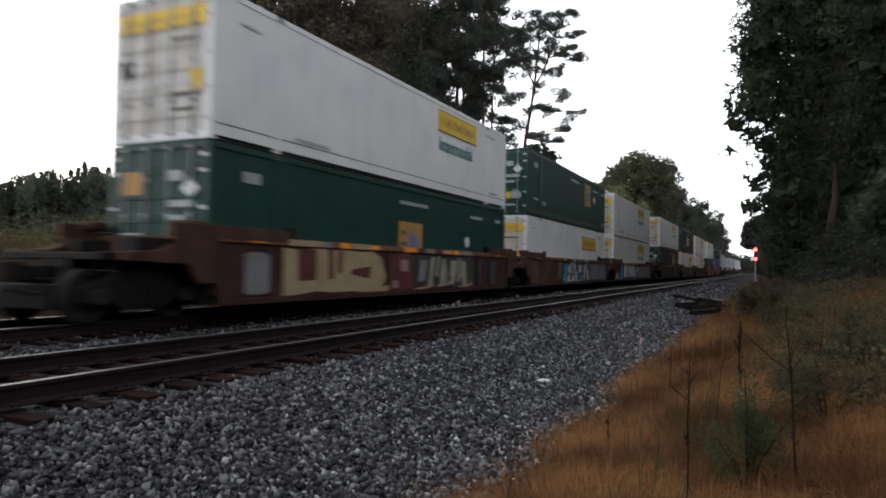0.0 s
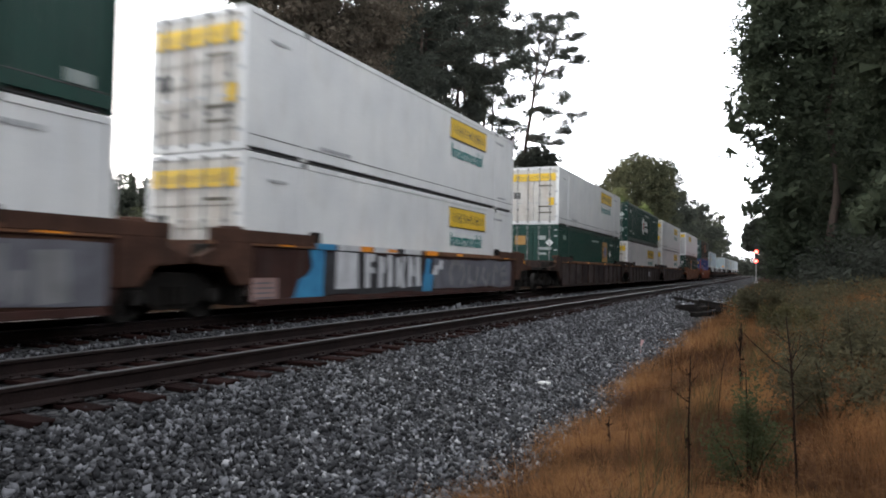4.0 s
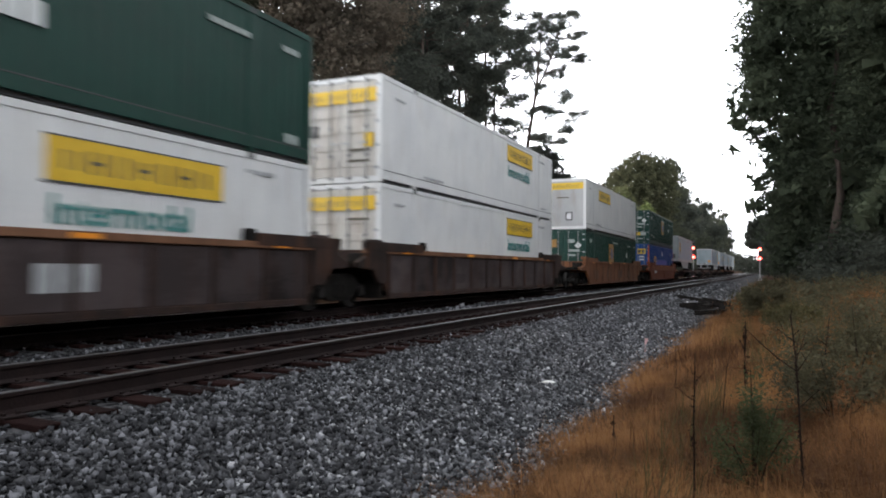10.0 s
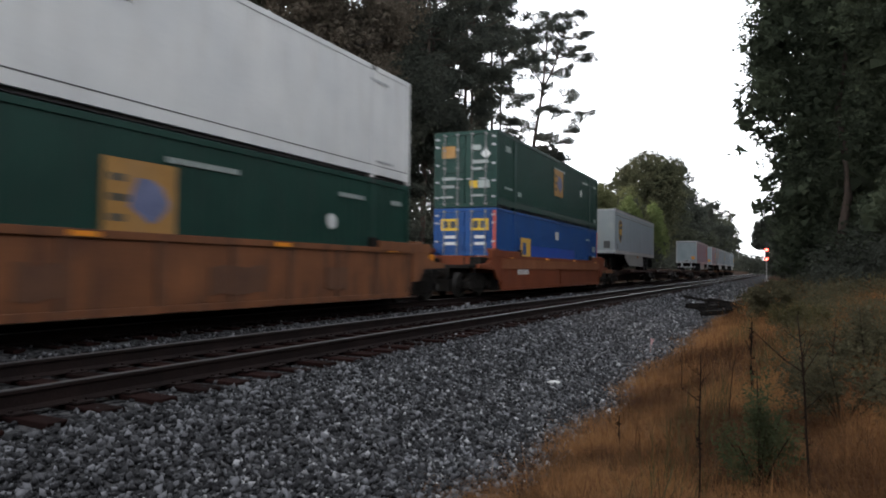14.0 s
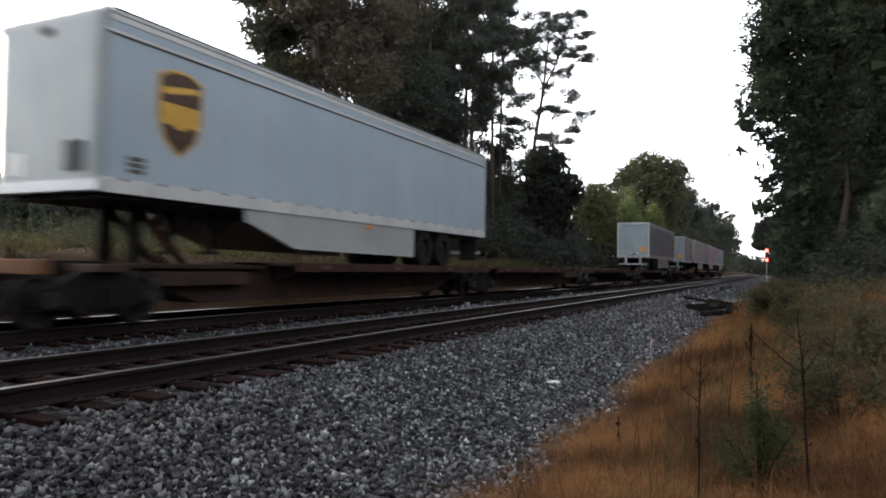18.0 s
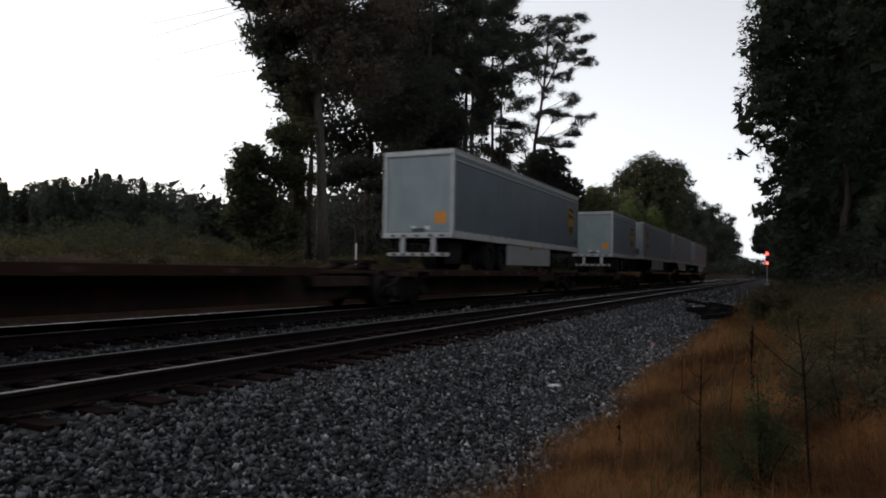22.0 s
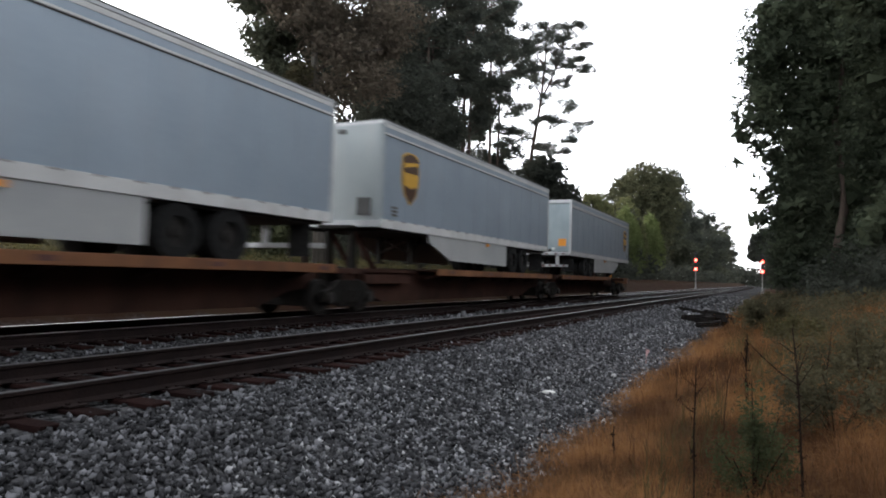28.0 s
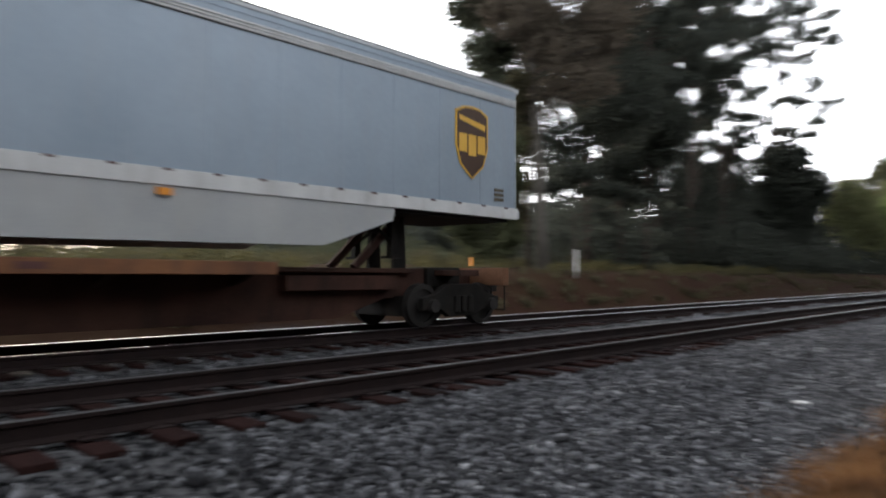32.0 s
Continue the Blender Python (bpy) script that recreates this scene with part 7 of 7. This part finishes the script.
def bush(heading, dist, height, wide, n, mat, label, seed, leaf=0.045):
    x, y = placed(heading, dist)
    b = tagged(new("bush"), label, "bush")
    b.matrix_basis = pose(x, y, float(ground_z(x, y)) - 0.03)
    r = random.Random(seed)
    blobs = []
    for k in range(9):
        bm = bmesh.new()
        a, d = r.uniform(0, 6.28), r.uniform(0.15, 1.0) * wide
        tip = (d * math.cos(a), d * math.sin(a), height * r.uniform(0.5, 1.0) * (1.1 - 0.4 * d / wide))
        tube(bm, [(0, 0, 0), (tip[0] * 0.4, tip[1] * 0.4, tip[2] * 0.55), tip], [0.008, 0.006, 0.003], 5)
        part("stem", bm, DRY_STEM, b)
        blobs.append(((tip[0] * 0.8, tip[1] * 0.8, tip[2] * 0.75), (wide * 0.35, wide * 0.35, height * 0.26)))
    ob = new("leaves", leaves("leaves", scatter(blobs, n, 9, 0.04, 0.2), leaf, mat, 0.35))
    ob.parent = b


bush(1.1, 5.3, 0.98, 0.26, 6000, BUSH_LEAF, "small green-grey bush among dry grass", 1, 0.026)
bush(-4.2, 7.2, 0.85, 0.6, 7000, WEED_LEAF, "soft olive weed clump on the near bank", 2, 0.038)
bush(-5.6, 10.5, 1.0, 0.8, 7000, WEED_LEAF, "tall olive weed clump higher on the bank", 3, 0.05)
bush(-1.2, 15.5, 1.0, 0.7, 5000, GRASS_GREEN, "faded green weed clump by the trees", 4, 0.06)
bush(0.4, 22.0, 1.3, 0.8, 5000, WEED_LEAF, "weed clump at the grass edge", 5, 0.08)


# ---- signals, posts, wires, debris ----
def signal(x, y, label):
    s = tagged(new("railway_signal"), label, "signal", "signals at the far end")
    s.matrix_basis = pose(x, y, float(ground_z(x, y)) - 0.05)
    bm = bmesh.new()
    tube(bm, [(0, 0, 0), (0, 0, 7.0)], [0.09, 0.08], 10)
    part("mast", bm, SIGNAL_POST, s)
    bar("base", SIGNAL_POST, s, -0.35, 0.35, -0.35, 0.35, -0.2, 0.35, bevel=0.04)
    for z in (6.6, 4.8):
        h = new("signal_head")
        h.parent = s
        bm = bmesh.new()
        box(bm, -0.32, 0.32, -0.22, -0.08, z - 0.86, z + 0.86)
        part("backboard", bm, SIGNAL_BLACK, h, bevel=0.03)
        for k, dz in enumerate((0.62, 0.0, -0.62)):
            bm = bmesh.new()
            disc(bm, (0, -0.34, z + dz), "y", 0.30, 0.27, 0.12, 16)
            part("hood", bm, SIGNAL_BLACK, h)
            bm = bmesh.new()
            disc(bm, (0, -0.235, z + dz), "y", 0.25, 0, 0.012, 16)
            part("lens", bm, RED_LAMP if k == 2 else SEAM, h, "lit red lens" if k == 2 else "")
    return s


signal(-1.62, 145.0, "two-head railway signal showing red, beside the near track")
signal(-13.5, 145.0, "two-head railway signal showing red, beyond the far track")

post = tagged(new("marker_post"), "thin white marker post on the far bank", "post")
post.matrix_basis = pose(-16.0, 24.97, float(ground_z(-16.0, 24.97)) - 0.1)
bm = bmesh.new()
tube(bm, [(0, 0, 0), (0, 0, 1.22)], [0.045, 0.045], 8)
part("shaft", bm, POST, post)
bm = bmesh.new()
tube(bm, [(0, 0, 1.22), (0, 0, 1.28)], [0.052, 0.03], 8)
part("cap", bm, POST, post)


def cable(a, b, sag):
    bm = bmesh.new()
    pts = [Vector(a).lerp(Vector(b), k / 24) - Vector((0, 0, sag * 4 * (k / 24) * (1 - k / 24))) for k in range(25)]
    tube(bm, pts, [0.011] * 25, 5)
    tagged(new("power_cable", finish(bm, "power_cable", WIRE)), "thin dark power cable high over the field", "cable", "power cables over the field", "structure")


def seen_at(heading, rise, distance):
    x, y = placed(heading, distance)
    return x, y, EYE[2] + distance * math.tan(radians(rise))


for a, b in (((42.07, 20.14), (54.98, 15.63)), ((42.27, 19.64), (54.24, 14.48)), ((42.01, 17.72), (53.3, 13.44)), ((41.96, 15.23), (48.92, 13.17))):
    p, q = Vector(seen_at(*a, 44.0)), Vector(seen_at(*b, 58.0))
    d = q - p
    cable(p - d * 0.9, q + d * 1.6, 0.0)


def debris():
    for k, (x, y, ln, turn) in enumerate(((-3.0, 34.0, 2.2, 62), (-2.6, 30.5, 1.8, 40), (-2.3, 32.2, 2.4, 80), (-3.5, 37.0, 1.5, 20), (-2.2, 28.5, 1.6, 70), (-1.9, 35.0, 2.0, 15), (-2.1, 31.0, 1.7, 25), (-1.7, 29.5, 1.9, 95), (-2.4, 33.6, 1.4, 110), (-1.6, 33.0, 2.1, 50))):
        ob = tagged(new("old_tie"), "charred old timber tie lying beside the ballast", "timber", "discarded timbers")
        ob.matrix_basis = pose(x, y, float(ground_z(x, y)) + 0.13 + 0.07 * (k % 3), 5 * (k % 3 - 1), 9 * (k % 2), turn)
        bm = bmesh.new()
        box(bm, -ln / 2, ln / 2, -0.11, 0.11, -0.09, 0.09)
        part("timber", bm, DEBRIS, ob, bevel=0.02)
    for k, (heading, dist, s, mat, name, label) in enumerate(((16.41, 10.3, 0.10, POST, "litter", "crumpled white paper scrap on the stones"),
                                                             (8.64, 15.3, 0.13, PINK, "survey_flag", "small pink survey flag at the grass edge"))):
        x, y = placed(heading, dist)
        bm = bmesh.new()
        if k == 0:
            bmesh.ops.create_icosphere(bm, subdivisions=2, radius=s, matrix=Matrix.Diagonal((1.0, 0.6, 0.32, 1)))
            for v in bm.verts:
                v.co *= 1 + 0.35 * noise.noise(v.co * 22)
        else:
            prism(bm, [(-0.08, 0.16), (-0.06, 0.17), (0.0, 0.29), (-0.07, 0.30)], "y", -0.004, 0.004)
            tube(bm, [(-0.08, 0, -0.05), (-0.08, 0, 0.33)], [0.005, 0.005], 5)
        ob = tagged(new(name, finish(bm, name, mat)), label, "litter" if k == 0 else "flag")
        ob.matrix_basis = pose(x, y, float(ground_z(x, y)) + 0.05, 0, 0, 35)


debris()


# ---- movement ----
def gone(t):
    """Metres that the train has rolled at t seconds."""
    return 9.28 * t + 0.00775 * t * t


def motions():
    times = [2.0 * k for k in range(17)]
    for thing, s, x, z, turn in moving:
        walk(thing, [(t, pose(x, s - gone(t), z, 0, 0, turn)) for t in times])
    steps = [k / 15 for k in range(481)]
    for ws, y in wheelsets:
        walk(ws, [(t, pose(0, y, WHEEL_R, math.degrees(gone(t) / WHEEL_R) % 360)) for t in steps])


motions()
